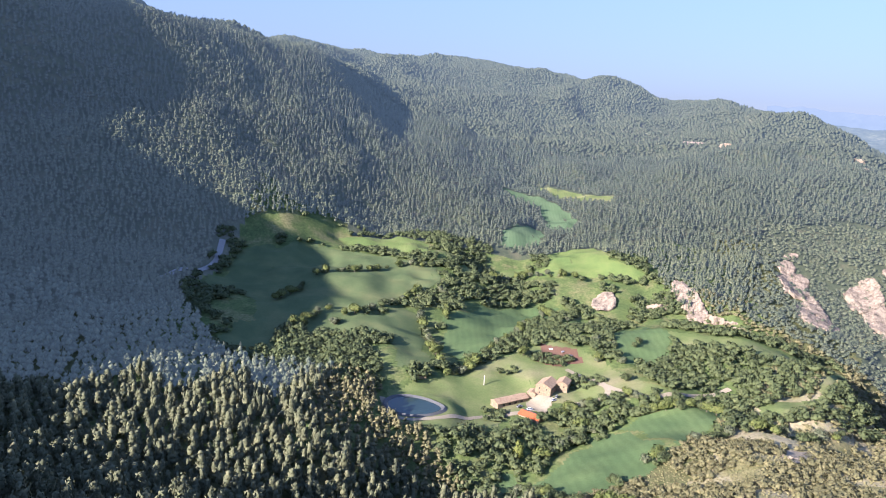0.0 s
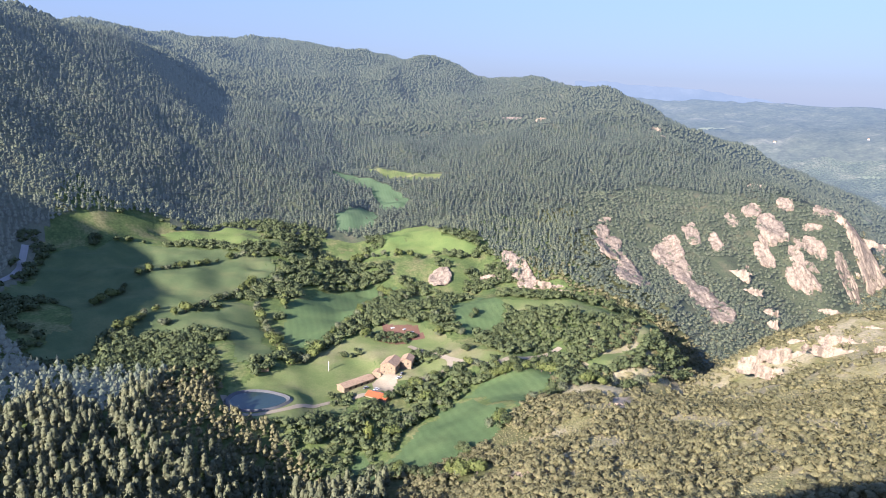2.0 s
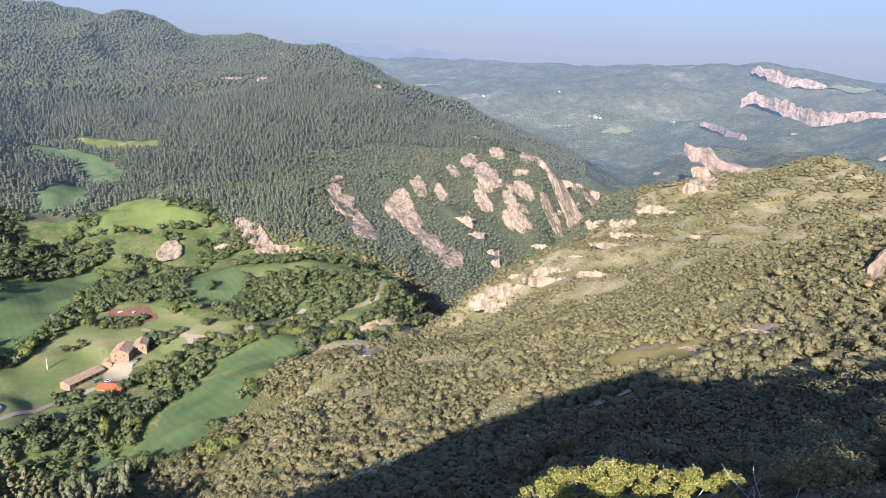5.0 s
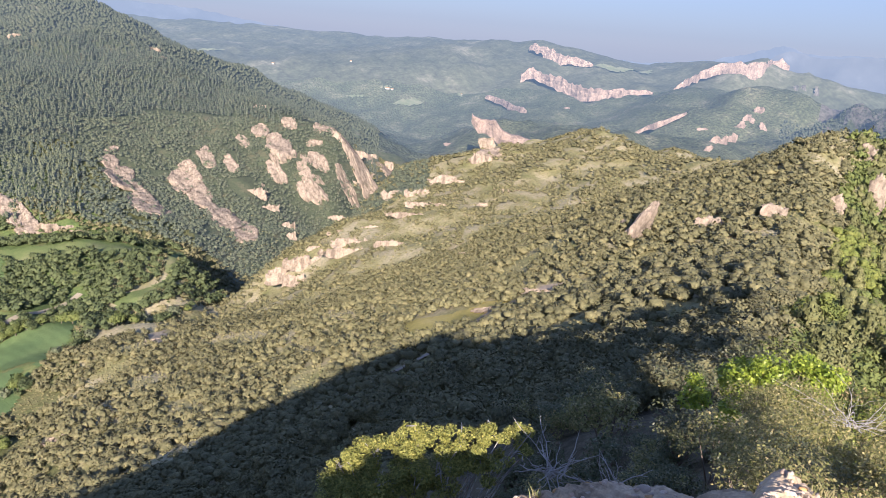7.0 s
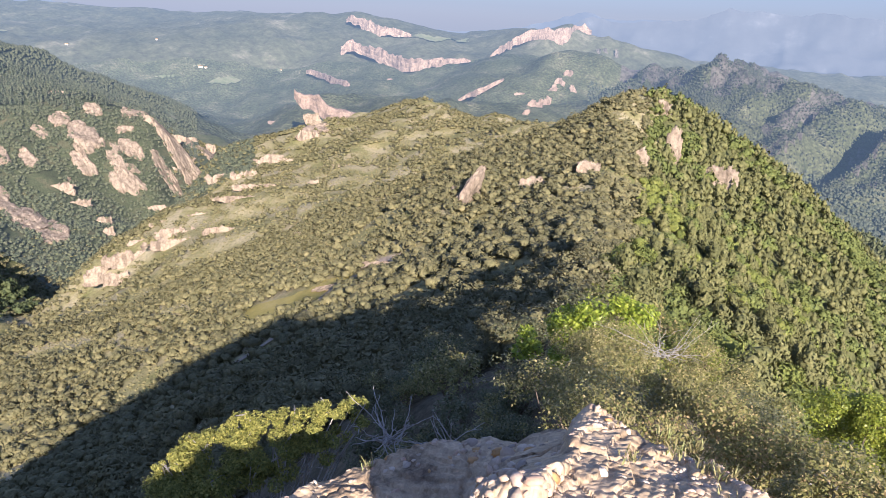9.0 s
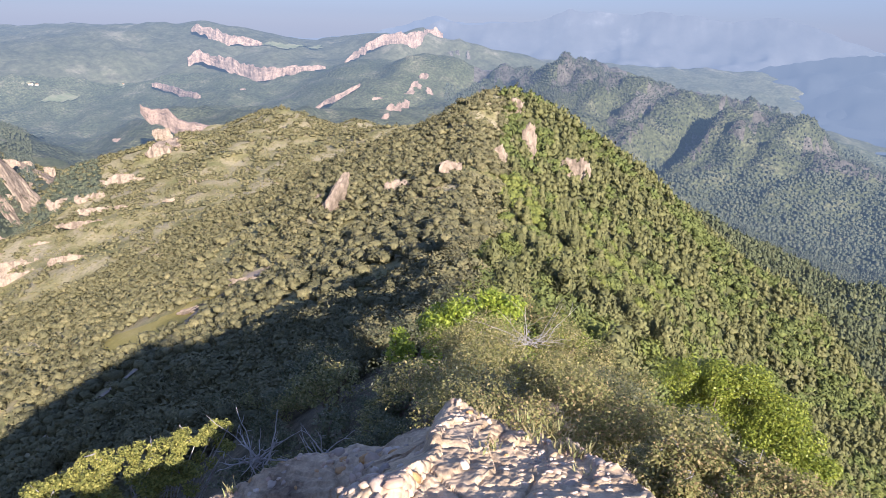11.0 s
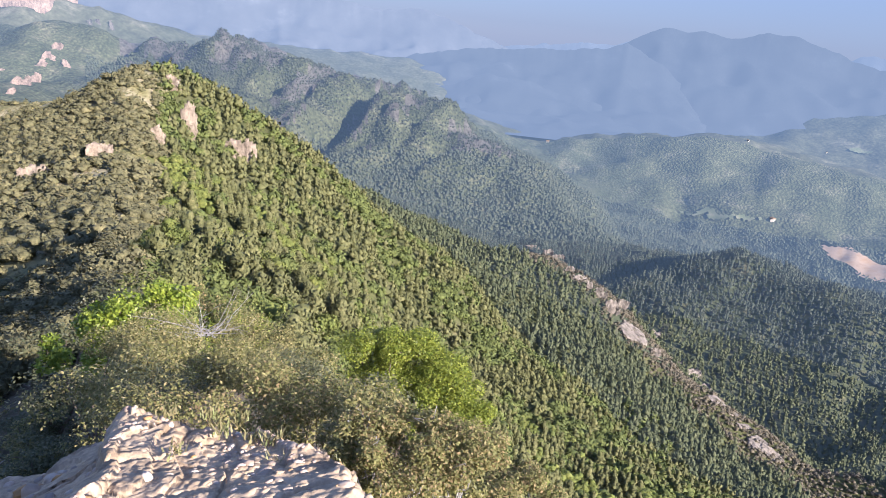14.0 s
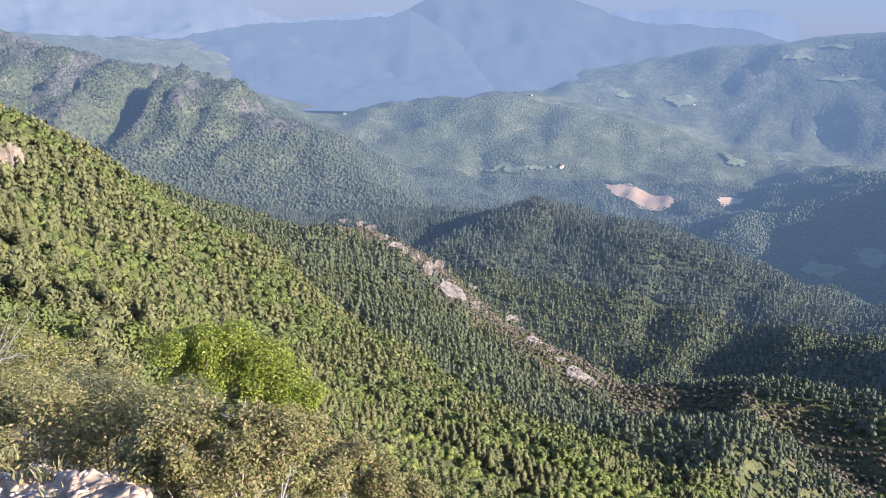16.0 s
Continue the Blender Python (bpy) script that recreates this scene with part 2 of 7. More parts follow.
LINES["ravine_two"] = ((903, -296, -57), (753, -395, -75), (584, -487, -117), (416, -486, -71), (310, -537, -48), (215, -560, -33))
LINES["ridge_two"] = ((1221, -445, -80), (1136, -521, -69), (1029, -578, -54), (903, -628, -9), (840, -678, 2), (739, -746, -11), (616, -787, -40), (500, -808, -63), (348, -830, -62))
LINES["ridge_two_rib"] = ((840, -678, 2), (706, -650, -55), (562, -638, -93))
LINES["hill_three"] = ((498, -601, -103), (457, -656, -78), (365, -712, -29), (295, -744, 3))
LINES["valley_east"] = ((1454, -667, -177), (1326, -1064, -246), (1079, -1182, -199), (780, -1163, -194), (579, -1108, -149), (427, -1068, -98))
LINES["far_valley"] = ((1833, -1124, -222), (1434, -1394, -205), (1253, -1559, -187), (916, -1432, -179), (706, -1324, -168))
LINES["quarry_bank"] = ((1624, -1409, -180), (1429, -1512, -186), (1601, -1920, -117), (1453, -2035, -133))
LINES["small_hill"] = ((1171, -1301, -192), (1068, -1386, -122), (997, -1499, -93), (771, -1626, -12))
LINES["saw_ridge"] = ((2221, 597, 211), (2154, 446, 169), (2078, 303, 178), (2008, 215, 178), (1993, 161, 211), (1949, 58, 154), (1900, 2, 174), (1847, -102, 144), (1793, -153, 157), (1764, -236, 120), (1727, -284, 122), (1660, -366, 96), (1619, -450, 62), (1553, -526, 9), (1443, -594, -60), (1308, -625, -101))
LINES["saw_rib"] = ((1727, -284, 122), (1519, -310, 27), (1315, -305, -67))
LINES["saw_rib_b"] = ((1900, -1, 174), (1599, -60, 49), (1395, -115, -20))
LINES["saw_foot"] = ((1493, 143, 40), (1300, -34, -4), (1137, -174, -46), (1115, -282, -62))
LINES["mid_hill"] = ((2468, -818, -104), (2506, -1005, -74), (2421, -1194, -26), (2301, -1413, 4), (2161, -1619, 2), (1967, -1776, -34), (1681, -1851, -113))
LINES["mid_hill_rib"] = ((2301, -1413, 4), (2054, -1142, -121), (1776, -920, -194))
LINES["hill_back"] = ((3052, -960, -167), (3003, -1369, -159), (2742, -1925, -50), (1910, -2313, -149), (1385, -2434, -162))
LINES["right_far"] = ((3008, -1977, -79), (2916, -2112, -52), (2753, -2320, 10), (2673, -2559, 69), (2379, -2963, 206), (1985, -3240, 301), (1549, -3360, 351))
LINES["valley_hills"] = ((1970, 4046, 264), (1902, 3856, 272), (2138, 3615, 255), (2525, 3357, 261), (2757, 3168, 239), (3041, 2750, 252), (2316, 3383, 262), (2920, 2733, 244), (3131, 2325, 243), (3182, 2077, 245), (3510, 1699, 203))
LINES["valley_hills_foot"] = ((1449, 2627, 104), (1608, 2292, 107), (1561, 1757, -35), (1895, 1631, 0), (1691, 1560, -49), (1152, 961, -4))
LINES["cliff_orange"] = ((1152, 961, -4), (1176, 848, 30), (1410, 1037, 89), (1495, 1003, 77), (1308, 735, 91))
LINES["mesa_bench"] = ((2427, 1587, 165), (2429, 1394, 138), (2436, 1165, 130), (2484, 1057, 127), (2682, 1102, 151))
LINES["mesa_top"] = ((2776, 1784, 266), (2808, 1734, 283), (2822, 1611, 258), (2837, 1480, 230), (2930, 1286, 190))
LINES["mesa_prow"] = ((2787, 1109, 140), (2817, 1031, 205), (2848, 942, 250), (2857, 734, 287), (2831, 630, 197), (2699, 525, 88))
LINES["mesa_foot"] = ((1873, 1154, 41), (1867, 961, 42), (1776, 675, 44), (1817, 556, 87), (1834, 496, 56), (2154, 446, 108))
LINES["far_plain"] = ((3195, -179, 28), (2935, -622, -16), (2704, -1047, -85))
LINES["north_brow"] = ((-5.3, 7.3, 262), (-0.9, 4.9, 264.5), (1.4, 3.8, 265), (3.2, 3.2, 264.8), (5.3, 2.8, 264))
LINES["north_face"] = ((-25.7, 30.6, 236), (-9.1, 33.8, 236), (5.2, 29.5, 240), (17.2, 24.6, 241))
LINES["north_mid"] = ((-48, 57, 208), (-18, 68, 207), (11, 64, 212), (31, 54, 214))
LINES["north_step"] = ((-11.1, 14.2, 252), (-2.4, 13.8, 254), (4.1, 11.3, 256), (8, 8.9, 256.5))
LINES["south_step"] = ((12.1, -4.9, 256), (9.9, -9.9, 254), (4.7, -17.4, 250))
LINES["south_mid"] = ((51, -32, 214), (41, -49, 208), (18, -68, 203))
LINES["north_low"] = ((-77, 92, 178), (-30, 111, 175), (21, 118, 175), (60, 104, 180))
LINES["north_base"] = ((-135, 161, 135), (-53, 198, 123), (37, 212, 118))
LINES["south_brow"] = ((7, -0.6, 264.3), (5, -2.3, 264.8), (3.9, -4.6, 264), (0.7, -8, 262))
LINES["south_face"] = ((26.3, -9.6, 247), (23, -19.3, 241), (12, -32.9, 236))
LINES["south_low"] = ((82, -57, 183), (63, -90, 172), (21, -118, 165))
LINES["south_base"] = ((141, -141, 110), (93, -199, 95), (0, -250, 95))
# unseen ridge, shaped to cast the big shadow over western hill and valley
LINES["rear"] = ((-14, 11, 264), (-60, 60, 224), (-110, 96, 204), (-200, 130, 190), (-320, 160, 198), (-430, 200, 240), (-520, 260, 350), (-650, 330, 400), (-760, 400, 440), (-850, 480, 572), (-1000, 620, 725))
LINES["rear_south"] = ((30, -60, 222), (-100, -150, 190), (-500, -100, 230), (-900, -100, 150))
LINES["rear_valley"] = ((140, -170, 98), (300, -420, 30), (0, -700, 20), (-700, -700, 50), (600, -900, -80))
LINES["rim"] = ((-4700, 0, 200), (-3300, -3300, 260), (0, -4700, 200), (3300, -3300, 150), (4300, -2000, 100))
LINES["rim_north"] = ((-4700, 0, 200), (-3300, 3300, 260), (-500, 4700, 240), (500, 4700, 240))


def lattice(ix, iy, seed):
    h = (ix * 374761393 + iy * 668265263 + seed * 1442695041) & 0x7FFFFFFF
    h = ((h ^ (h >> 13)) * 1274126177) & 0x7FFFFFFF
    return ((h ^ (h >> 16)) & 0xFFFF) / 65535.0 * 2.0 - 1.0


def value_noise(x, y, size, seed):
    u, v = x / size, y / size
    ix, iy = np.floor(u).astype(np.int64), np.floor(v).astype(np.int64)
    fx, fy = u - ix, v - iy
    fx, fy = fx * fx * (3 - 2 * fx), fy * fy * (3 - 2 * fy)
    a, b = lattice(ix, iy, seed), lattice(ix + 1, iy, seed)
    c, d = lattice(ix, iy + 1, seed), lattice(ix + 1, iy + 1, seed)
    return (a + (b - a) * fx) * (1 - fy) + (c + (d - c) * fx) * fy


def spread(lines):
    """The lines as points, close enough together that no facet of the ground cuts across a line."""
    out = []
    for pts in lines.values():
        for p, q in zip(pts[:-1], pts[1:]):
            p, q = np.array(p, float), np.array(q, float)
            step = 0.16 * max(8.0, min(np.hypot(*p[:2]), np.hypot(*q[:2])))
            n = max(1, int(np.ceil(np.hypot(*(q - p)[:2]) / step)))
            out += [p + (q - p) * k / n for k in range(n)]
        out.append(np.array(pts[-1], float))
    kept = []
    for p in out:
        if all(abs(p[0] - k[0]) + abs(p[1] - k[1]) > 0.02 * (10 + np.hypot(p[0], p[1])) for k in kept):
            kept.append(p)
    return np.array(kept)


def facets(p):
    """Delaunay triangles between points (x, y)."""
    n = len(p)
    q = np.concatenate([p, [(-60000, -40000), (60000, -40000), (0, 70000)]])
    tri = np.array([[n, n + 1, n + 2]])

    def rounds(t):
        a, b, c = q[t[:, 0]], q[t[:, 1]], q[t[:, 2]]
        d = 2 * (a[:, 0] * (b[:, 1] - c[:, 1]) + b[:, 0] * (c[:, 1] - a[:, 1]) + c[:, 0] * (a[:, 1] - b[:, 1]))
        sa, sb, sc = (a ** 2).sum(1), (b ** 2).sum(1), (c ** 2).sum(1)
        ux = (sa * (b[:, 1] - c[:, 1]) + sb * (c[:, 1] - a[:, 1]) + sc * (a[:, 1] - b[:, 1])) / d
        uy = (sa * (c[:, 0] - b[:, 0]) + sb * (a[:, 0] - c[:, 0]) + sc * (b[:, 0] - a[:, 0])) / d
        return np.stack([ux, uy, (a[:, 0] - ux) ** 2 + (a[:, 1] - uy) ** 2], -1)

    ring = rounds(tri)
    for i in range(n):
        bad = (ring[:, 0] - q[i, 0]) ** 2 + (ring[:, 1] - q[i, 1]) ** 2 < ring[:, 2]
        t = tri[bad]
        e = np.concatenate([t[:, [0, 1]], t[:, [1, 2]], t[:, [2, 0]]])
        key = np.sort(e, 1) @ np.array([100003, 1])
        u, first, count = np.unique(key, return_index=True, return_counts=True)
        rim = e[first[count == 1]]
        add = np.concatenate([rim, np.full((len(rim), 1), i)], 1)
        tri, ring = np.concatenate([tri[~bad], add]), np.concatenate([ring[~bad], rounds(add)])
    return tri[(tri < n).all(1)]


# the ground's own net: bearings and distances from the summit, finest where it is near
BEARINGS = np.concatenate([np.arange(-45, 160, 0.4), np.arange(160, 315, 2.5)])
RANGES = np.concatenate([[0.0], np.geomspace(1.2, 4900, 430)])
BB, RG = np.meshgrid(np.radians(BEARINGS), RANGES)
GX, GY = RG * np.sin(BB), RG * np.cos(BB)


def drape():
    p = spread(LINES)
    z = np.full(GX.shape, np.nan).ravel()
    # a little wander, so that crests and streams do not run straight
    x = (GX + 0.02 * RG * value_noise(GX, GY, 70, 11) * np.clip(RG / 300, 0, 1)).ravel()
    y = (GY + 0.02 * RG * value_noise(GX, GY, 70, 12) * np.clip(RG / 300, 0, 1)).ravel()
    order = np.argsort(x)
    xs, ys = x[order], y[order]
    zs = np.full(len(xs), 60.0)
    for t in facets(p[:, :2]):
        a, b, c = p[t]
        lo, hi = np.searchsorted(xs, min(a[0], b[0], c[0])), np.searchsorted(xs, max(a[0], b[0], c[0]), "right")
        X, Y = xs[lo:hi], ys[lo:hi]
        near = np.flatnonzero((Y >= min(a[1], b[1], c[1])) & (Y <= max(a[1], b[1], c[1])))
        X, Y = X[near], Y[near]
        d = (b[1] - c[1]) * (a[0] - c[0]) + (c[0] - b[0]) * (a[1] - c[1])
        if abs(d) < 1e-9:
            continue
        u = ((b[1] - c[1]) * (X - c[0]) + (c[0] - b[0]) * (Y - c[1])) / d
        v = ((c[1] - a[1]) * (X - c[0]) + (a[0] - c[0]) * (Y - c[1])) / d
        inside = (u >= -1e-6) & (v >= -1e-6) & (u + v <= 1 + 1e-6)
        zs[lo + near[inside]] = (u * a[2] + v * b[2] + (1 - u - v) * c[2])[inside]
    z = np.empty(len(xs))
    z[order] = zs
    z = z.reshape(GX.shape)
    for k in range(3):                                    # weathering
        z[1:-1] = 0.25 * z[:-2] + 0.5 * z[1:-1] + 0.25 * z[2:]
        z = 0.25 * np.roll(z, 1, 1) + 0.5 * z + 0.25 * np.roll(z, -1, 1)
    rough = np.minimum(0.012 * RG, 9.0)
    z = z + rough * (0.9 * value_noise(GX, GY, 95, 3) + 0.6 * value_noise(GX, GY, 41, 5) + 0.35 * value_noise(GX, GY, 17, 7))
    # gullied flanks on the higher hills, and the rocky teeth of the eastern ridge
    wild = np.clip((RG - 850) / 400, 0, 1) * np.clip((3600 - RG) / 600, 0, 1)
    z = z + 13 * wild * (0.6 - 1.6 * np.abs(value_noise(GX, GY, 150, 13)) + 0.5 * value_noise(GX, GY, 60, 14))
    deg = np.degrees(BB)
    teeth = np.clip((RG - 1350) / 200, 0, 1) * np.clip((2350 - RG) / 150, 0, 1) * np.clip((deg - 74) / 5, 0, 1) * np.clip((110 - deg) / 8, 0, 1)
    across, down = 30 * deg - 0.5 * RG, 0.2 * RG
    ribs = 0.55 - 1.3 * np.abs(value_noise(across, down, 84, 15)) - 0.75 * np.abs(value_noise(across, down, 31, 17)) + 0.25 * value_noise(GX, GY, 34, 16)
    east = np.clip((RG - 640) / 120, 0, 1) * np.clip((1250 - RG) / 150, 0, 1) * np.clip((deg - 112) / 5, 0, 1) * np.clip((158 - deg) / 6, 0, 1)
    along, below = -0.91 * GX - 0.4 * GY, 0.35 * (-0.4 * GX + 0.91 * GY)
    spurs = 0.45 - 1.3 * np.abs(value_noise(along, below, 92, 18)) + 0.4 * value_noise(along, below, 37, 19)
    return z + 56 * teeth * ribs + 15 * east * spurs


GZ = drape()


def height(x, y):
    """Ground height at world x, y (arrays)."""
    b = (np.degrees(np.arctan2(x, y)) + 45) % 360 - 45
    r = np.maximum(np.hypot(x, y), 0.001)
    full = np.append(BEARINGS, 315.0)
    j = np.clip(np.searchsorted(full, b, "right") - 1, 0, len(BEARINGS) - 1)
    i = np.clip(np.searchsorted(RANGES, r, "right") - 1, 0, len(RANGES) - 2)
    fu, fv = (b - full[j]) / (full[j + 1] - full[j]), (r - RANGES[i]) / (RANGES[i + 1] - RANGES[i])
    j2 = (j + 1) % len(BEARINGS)
    return (GZ[i, j] * (1 - fu) + GZ[i, j2] * fu) * (1 - fv) + (GZ[i + 1, j] * (1 - fu) + GZ[i + 1, j2] * fu) * fv


def quick_mesh(name, verts, faces, material, corners=3, smooth=False, normals=None):
    me = bpy.data.meshes.new(name)
    me.vertices.add(len(verts))
    me.vertices.foreach_set("co", np.asarray(verts, np.float32).ravel())
    n = len(faces)
    me.loops.add(n * corners)
    me.loops.foreach_set("vertex_index", np.asarray(faces, np.int32).ravel())
    me.polygons.add(n)
    me.polygons.foreach_set("loop_start", np.arange(0, n * corners, corners, dtype=np.int32))
    me.update(calc_edges=True)
    if smooth:
        me.polygons.foreach_set("use_smooth", np.ones(n, bool))
    if normals is not None:
        me.polygons.foreach_set("use_smooth", np.ones(n, bool))
        at = me.attributes.new("custom_normal", "FLOAT_VECTOR", "POINT")
        at.data.foreach_set("vector", np.asarray(normals, np.float32).ravel())
    me.materials.append(material)
    return new(name, me)


def cover(name, stops, big, small, glow=0.0, crowns=0.0):
    """Ground under scrub and wood; far off, crowns gives the tree tops as relief, with painted shade between them."""
    m, t, b = nodes_of(name, 0.95, 0.05)
    n1, n2 = noise_tex(t, big, 6.0, 0.62), noise_tex(t, small, 5.0, 0.7)
    c = ramp(t, n1.outputs[0], stops).outputs[0]
    c = mix(t, 0.7, c, ramp(t, n2.outputs[0], ((0.3, (0.45, 0.45, 0.45)), (0.7, (1.3, 1.3, 1.2)))).outputs[0], "MULTIPLY")
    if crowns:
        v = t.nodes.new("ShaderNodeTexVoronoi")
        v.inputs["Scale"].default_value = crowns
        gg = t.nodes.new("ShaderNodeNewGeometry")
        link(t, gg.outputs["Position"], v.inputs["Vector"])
        # lighter crown tops and shaded gaps put into the colour
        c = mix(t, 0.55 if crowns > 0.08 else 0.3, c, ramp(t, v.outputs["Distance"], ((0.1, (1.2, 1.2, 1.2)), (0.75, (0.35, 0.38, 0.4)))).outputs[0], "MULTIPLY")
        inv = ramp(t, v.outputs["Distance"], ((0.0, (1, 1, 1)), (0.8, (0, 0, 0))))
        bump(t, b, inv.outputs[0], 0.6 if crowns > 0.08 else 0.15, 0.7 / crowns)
    else:
        bump(t, b, n2.outputs[0], 1.0, 0.25 / small)
    link(t, c, b.inputs["Base Color"])
    # haze over the ground, painted as emission
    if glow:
        haze_emission(b, 0.75 * glow)
    return m


MAT_HILL_FLOOR = cover("hillside_floor", ((0.3, (0.05, 0.055, 0.032)), (0.5, (0.075, 0.085, 0.045)), (0.7, (0.12, 0.11, 0.065))), 0.05, 0.5, 0.02)
MAT_FLOOR = cover("forest_floor", ((0.3, (0.075, 0.08, 0.036)), (0.5, (0.11, 0.115, 0.05)), (0.7, (0.17, 0.155, 0.08))), 0.05, 0.5)
MAT_DRY = cover("dry_slope", ((0.32, (0.17, 0.17, 0.07)), (0.48, (0.28, 0.25, 0.13)), (0.6, (0.37, 0.32, 0.21)), (0.75, (0.23, 0.22, 0.09))), 0.04, 0.6)
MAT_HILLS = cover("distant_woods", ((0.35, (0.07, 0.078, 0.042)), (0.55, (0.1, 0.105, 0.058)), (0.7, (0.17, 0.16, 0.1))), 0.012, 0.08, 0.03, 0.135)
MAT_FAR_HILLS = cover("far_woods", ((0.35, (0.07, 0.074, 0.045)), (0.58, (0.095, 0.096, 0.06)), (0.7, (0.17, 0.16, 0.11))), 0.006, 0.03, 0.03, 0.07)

nr, nb = RG.shape


def flatten(x, y, z, inner, outer):
    """Levels a building place or a pond."""
    d = np.hypot(GX - x, GY - y)
    k = np.clip((outer - d) / (outer - inner), 0, 1)
    k = k * k * (3 - 2 * k)
    GZ[:] = GZ * (1 - k) + z * k


POND_Z, YARD_Z = 76.0, 71.0
flatten(-12, 428, POND_Z, 21, 34)
flatten(64, 452, YARD_Z, 16, 32)
flatten(84, 468, 76.5, 13, 22)


def ground_band(name, first, last, chosen, label):
    """A ring of the ground, between two distances."""
    ii, jj = np.meshgrid(np.arange(last - first), np.arange(nb), indexing="ij")
    j2 = (jj + 1) % nb
    quads = np.stack([ii * nb + jj, ii * nb + j2, (ii + 1) * nb + j2, (ii + 1) * nb + jj], -1).reshape(-1, 4)
    rows = slice(first, last + 1)
    ob = quick_mesh(name, np.stack([GX[rows], GY[rows], GZ[rows]], -1).reshape(-1, 3), quads[:, ::-1], chosen[0], 4, True)
    for m in chosen[1:]:
        ob.data.materials.append(m)
    return tagged(ob, label, "ground", kind="structure"), ii.ravel() + first, jj.ravel()


near_end, mid_end = int(np.searchsorted(RANGES, 1300)), int(np.searchsorted(RANGES, 2650))
ground, gi, gj = ground_band("ground", 0, near_end, (MAT_FLOOR, MAT_DRY), "rugged mountain ground with dry grass and bare soil")
gx, gy = GX[gi, gj], GY[gi, gj]
dry = (gx > 0.36 * gy - 0.0 + 14 * value_noise(gx, gy, 40, 22)) & (gy > 0.16 * gx + 6 * value_noise(gx, gy, 25, 21)) & (gx * gx + gy * gy > 900)
MAT_SOIL = cover("stony_soil", ((0.3, (0.07, 0.06, 0.04)), (0.5, (0.12, 0.1, 0.07)), (0.7, (0.19, 0.155, 0.11))), 0.8, 6.0)
ground.data.materials.append(MAT_SOIL)
MAT_PASTURE = cover("rough_pasture", ((0.32, (0.085, 0.12, 0.045)), (0.5, (0.12, 0.155, 0.055)), (0.68, (0.2, 0.19, 0.09))), 0.05, 0.4)
ground.data.materials.append(MAT_PASTURE)
dry &= (np.hypot(gx, gy) < 600) | (gx > 0.85 * gy)
dry &= ~((gx + gy > 900) & (gx < 1.19 * gy))
dry &= (gx > 0.75 * gy - 120 + 25 * value_noise(gx, gy, 60, 23)) | (np.hypot(gx, gy) > 900) & (gx > 0.95 * gy)
ground.data.materials.append(MAT_HILL_FLOOR)
ground.data.polygons.foreach_set("material_index", np.where((np.hypot(gx, gy) > 560) & ~dry & ((gy > 800) | (gx < -210) | (gx > 350) | (gy < 340)), 4, np.where(gx * gx + gy * gy < 2500, 2, np.where((gy > 340 + 0.1 * gx) & (gy < 800) & (np.abs(gx - 40) < 250) & ~dry, 3, dry.astype(np.int32)))).astype(np.int32))
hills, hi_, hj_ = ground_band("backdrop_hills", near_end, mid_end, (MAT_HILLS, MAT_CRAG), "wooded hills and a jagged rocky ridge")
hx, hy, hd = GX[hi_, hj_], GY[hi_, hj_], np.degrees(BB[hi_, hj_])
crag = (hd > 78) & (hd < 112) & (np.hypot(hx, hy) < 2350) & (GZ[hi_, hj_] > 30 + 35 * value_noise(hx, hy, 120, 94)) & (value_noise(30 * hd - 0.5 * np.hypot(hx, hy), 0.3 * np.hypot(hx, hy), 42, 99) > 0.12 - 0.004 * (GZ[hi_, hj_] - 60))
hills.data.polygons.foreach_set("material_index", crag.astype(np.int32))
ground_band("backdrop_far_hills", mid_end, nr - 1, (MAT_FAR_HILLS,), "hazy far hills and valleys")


# ---- woods ----
rng = np.random.default_rng(7)


def blob(rings, sides, seed, squash=1.0, jag=0.25):
    """A lumpy closed crown, unit size, standing on z = 0."""
    r = np.random.default_rng(seed)
    v, f = [(0, 0, 1.0 * squash)], []
    for i in range(1, rings + 1):
        a = math.pi * i / (rings + 1)
        for k in range(sides):
            b = 2 * math.pi * (k + 0.5 * (i % 2)) / sides
            q = 0.5 * (1 + r.uniform(-jag, jag))
            v.append((q * math.sin(a) * math.cos(b), q * math.sin(a) * math.sin(b), (0.5 + q * math.cos(a)) * squash))
    v.append((0, 0, 0.02))
    for k in range(sides):
        f.append((0, 1 + k, 1 + (k + 1) % sides))
        last = 1 + (rings - 1) * sides
        f.append((last + (k + 1) % sides, last + k, len(v) - 1))
    for i in range(rings - 1):
        for k in range(sides):
            a, b = 1 + i * sides + k, 1 + i * sides + (k + 1) % sides
            c, d = a + sides, b + sides
            f += [(a, c, b), (b, c, d)]
    return np.array(v), np.array(f)


def join(parts):
    vs, fs, n = [], [], 0
    for v, f in parts:
        vs.append(v)
        fs.append(f + n)
        n += len(v)
    return np.concatenate(vs), np.concatenate(fs)


def rounded(v, centre):
    d = v - np.asarray(centre)
    return d / (np.linalg.norm(d, axis=1)[:, None] + 1e-9)


def grow(parts):
    """Joins pieces of a crown that carry their own soft normals."""
    v, f = join([p[:2] for p in parts])
    return v, f, np.concatenate([p[2] for p in parts])


def stem(h, radius):
    v = [(radius * math.cos(a), radius * math.sin(a), z) for z in (-0.08, h) for a in (0, 2.1, 4.2)]
    return np.array(v), np.array([(0, 1, 4), (0, 4, 3), (1, 2, 5), (1, 5, 4), (2, 0, 3), (2, 3, 5)])


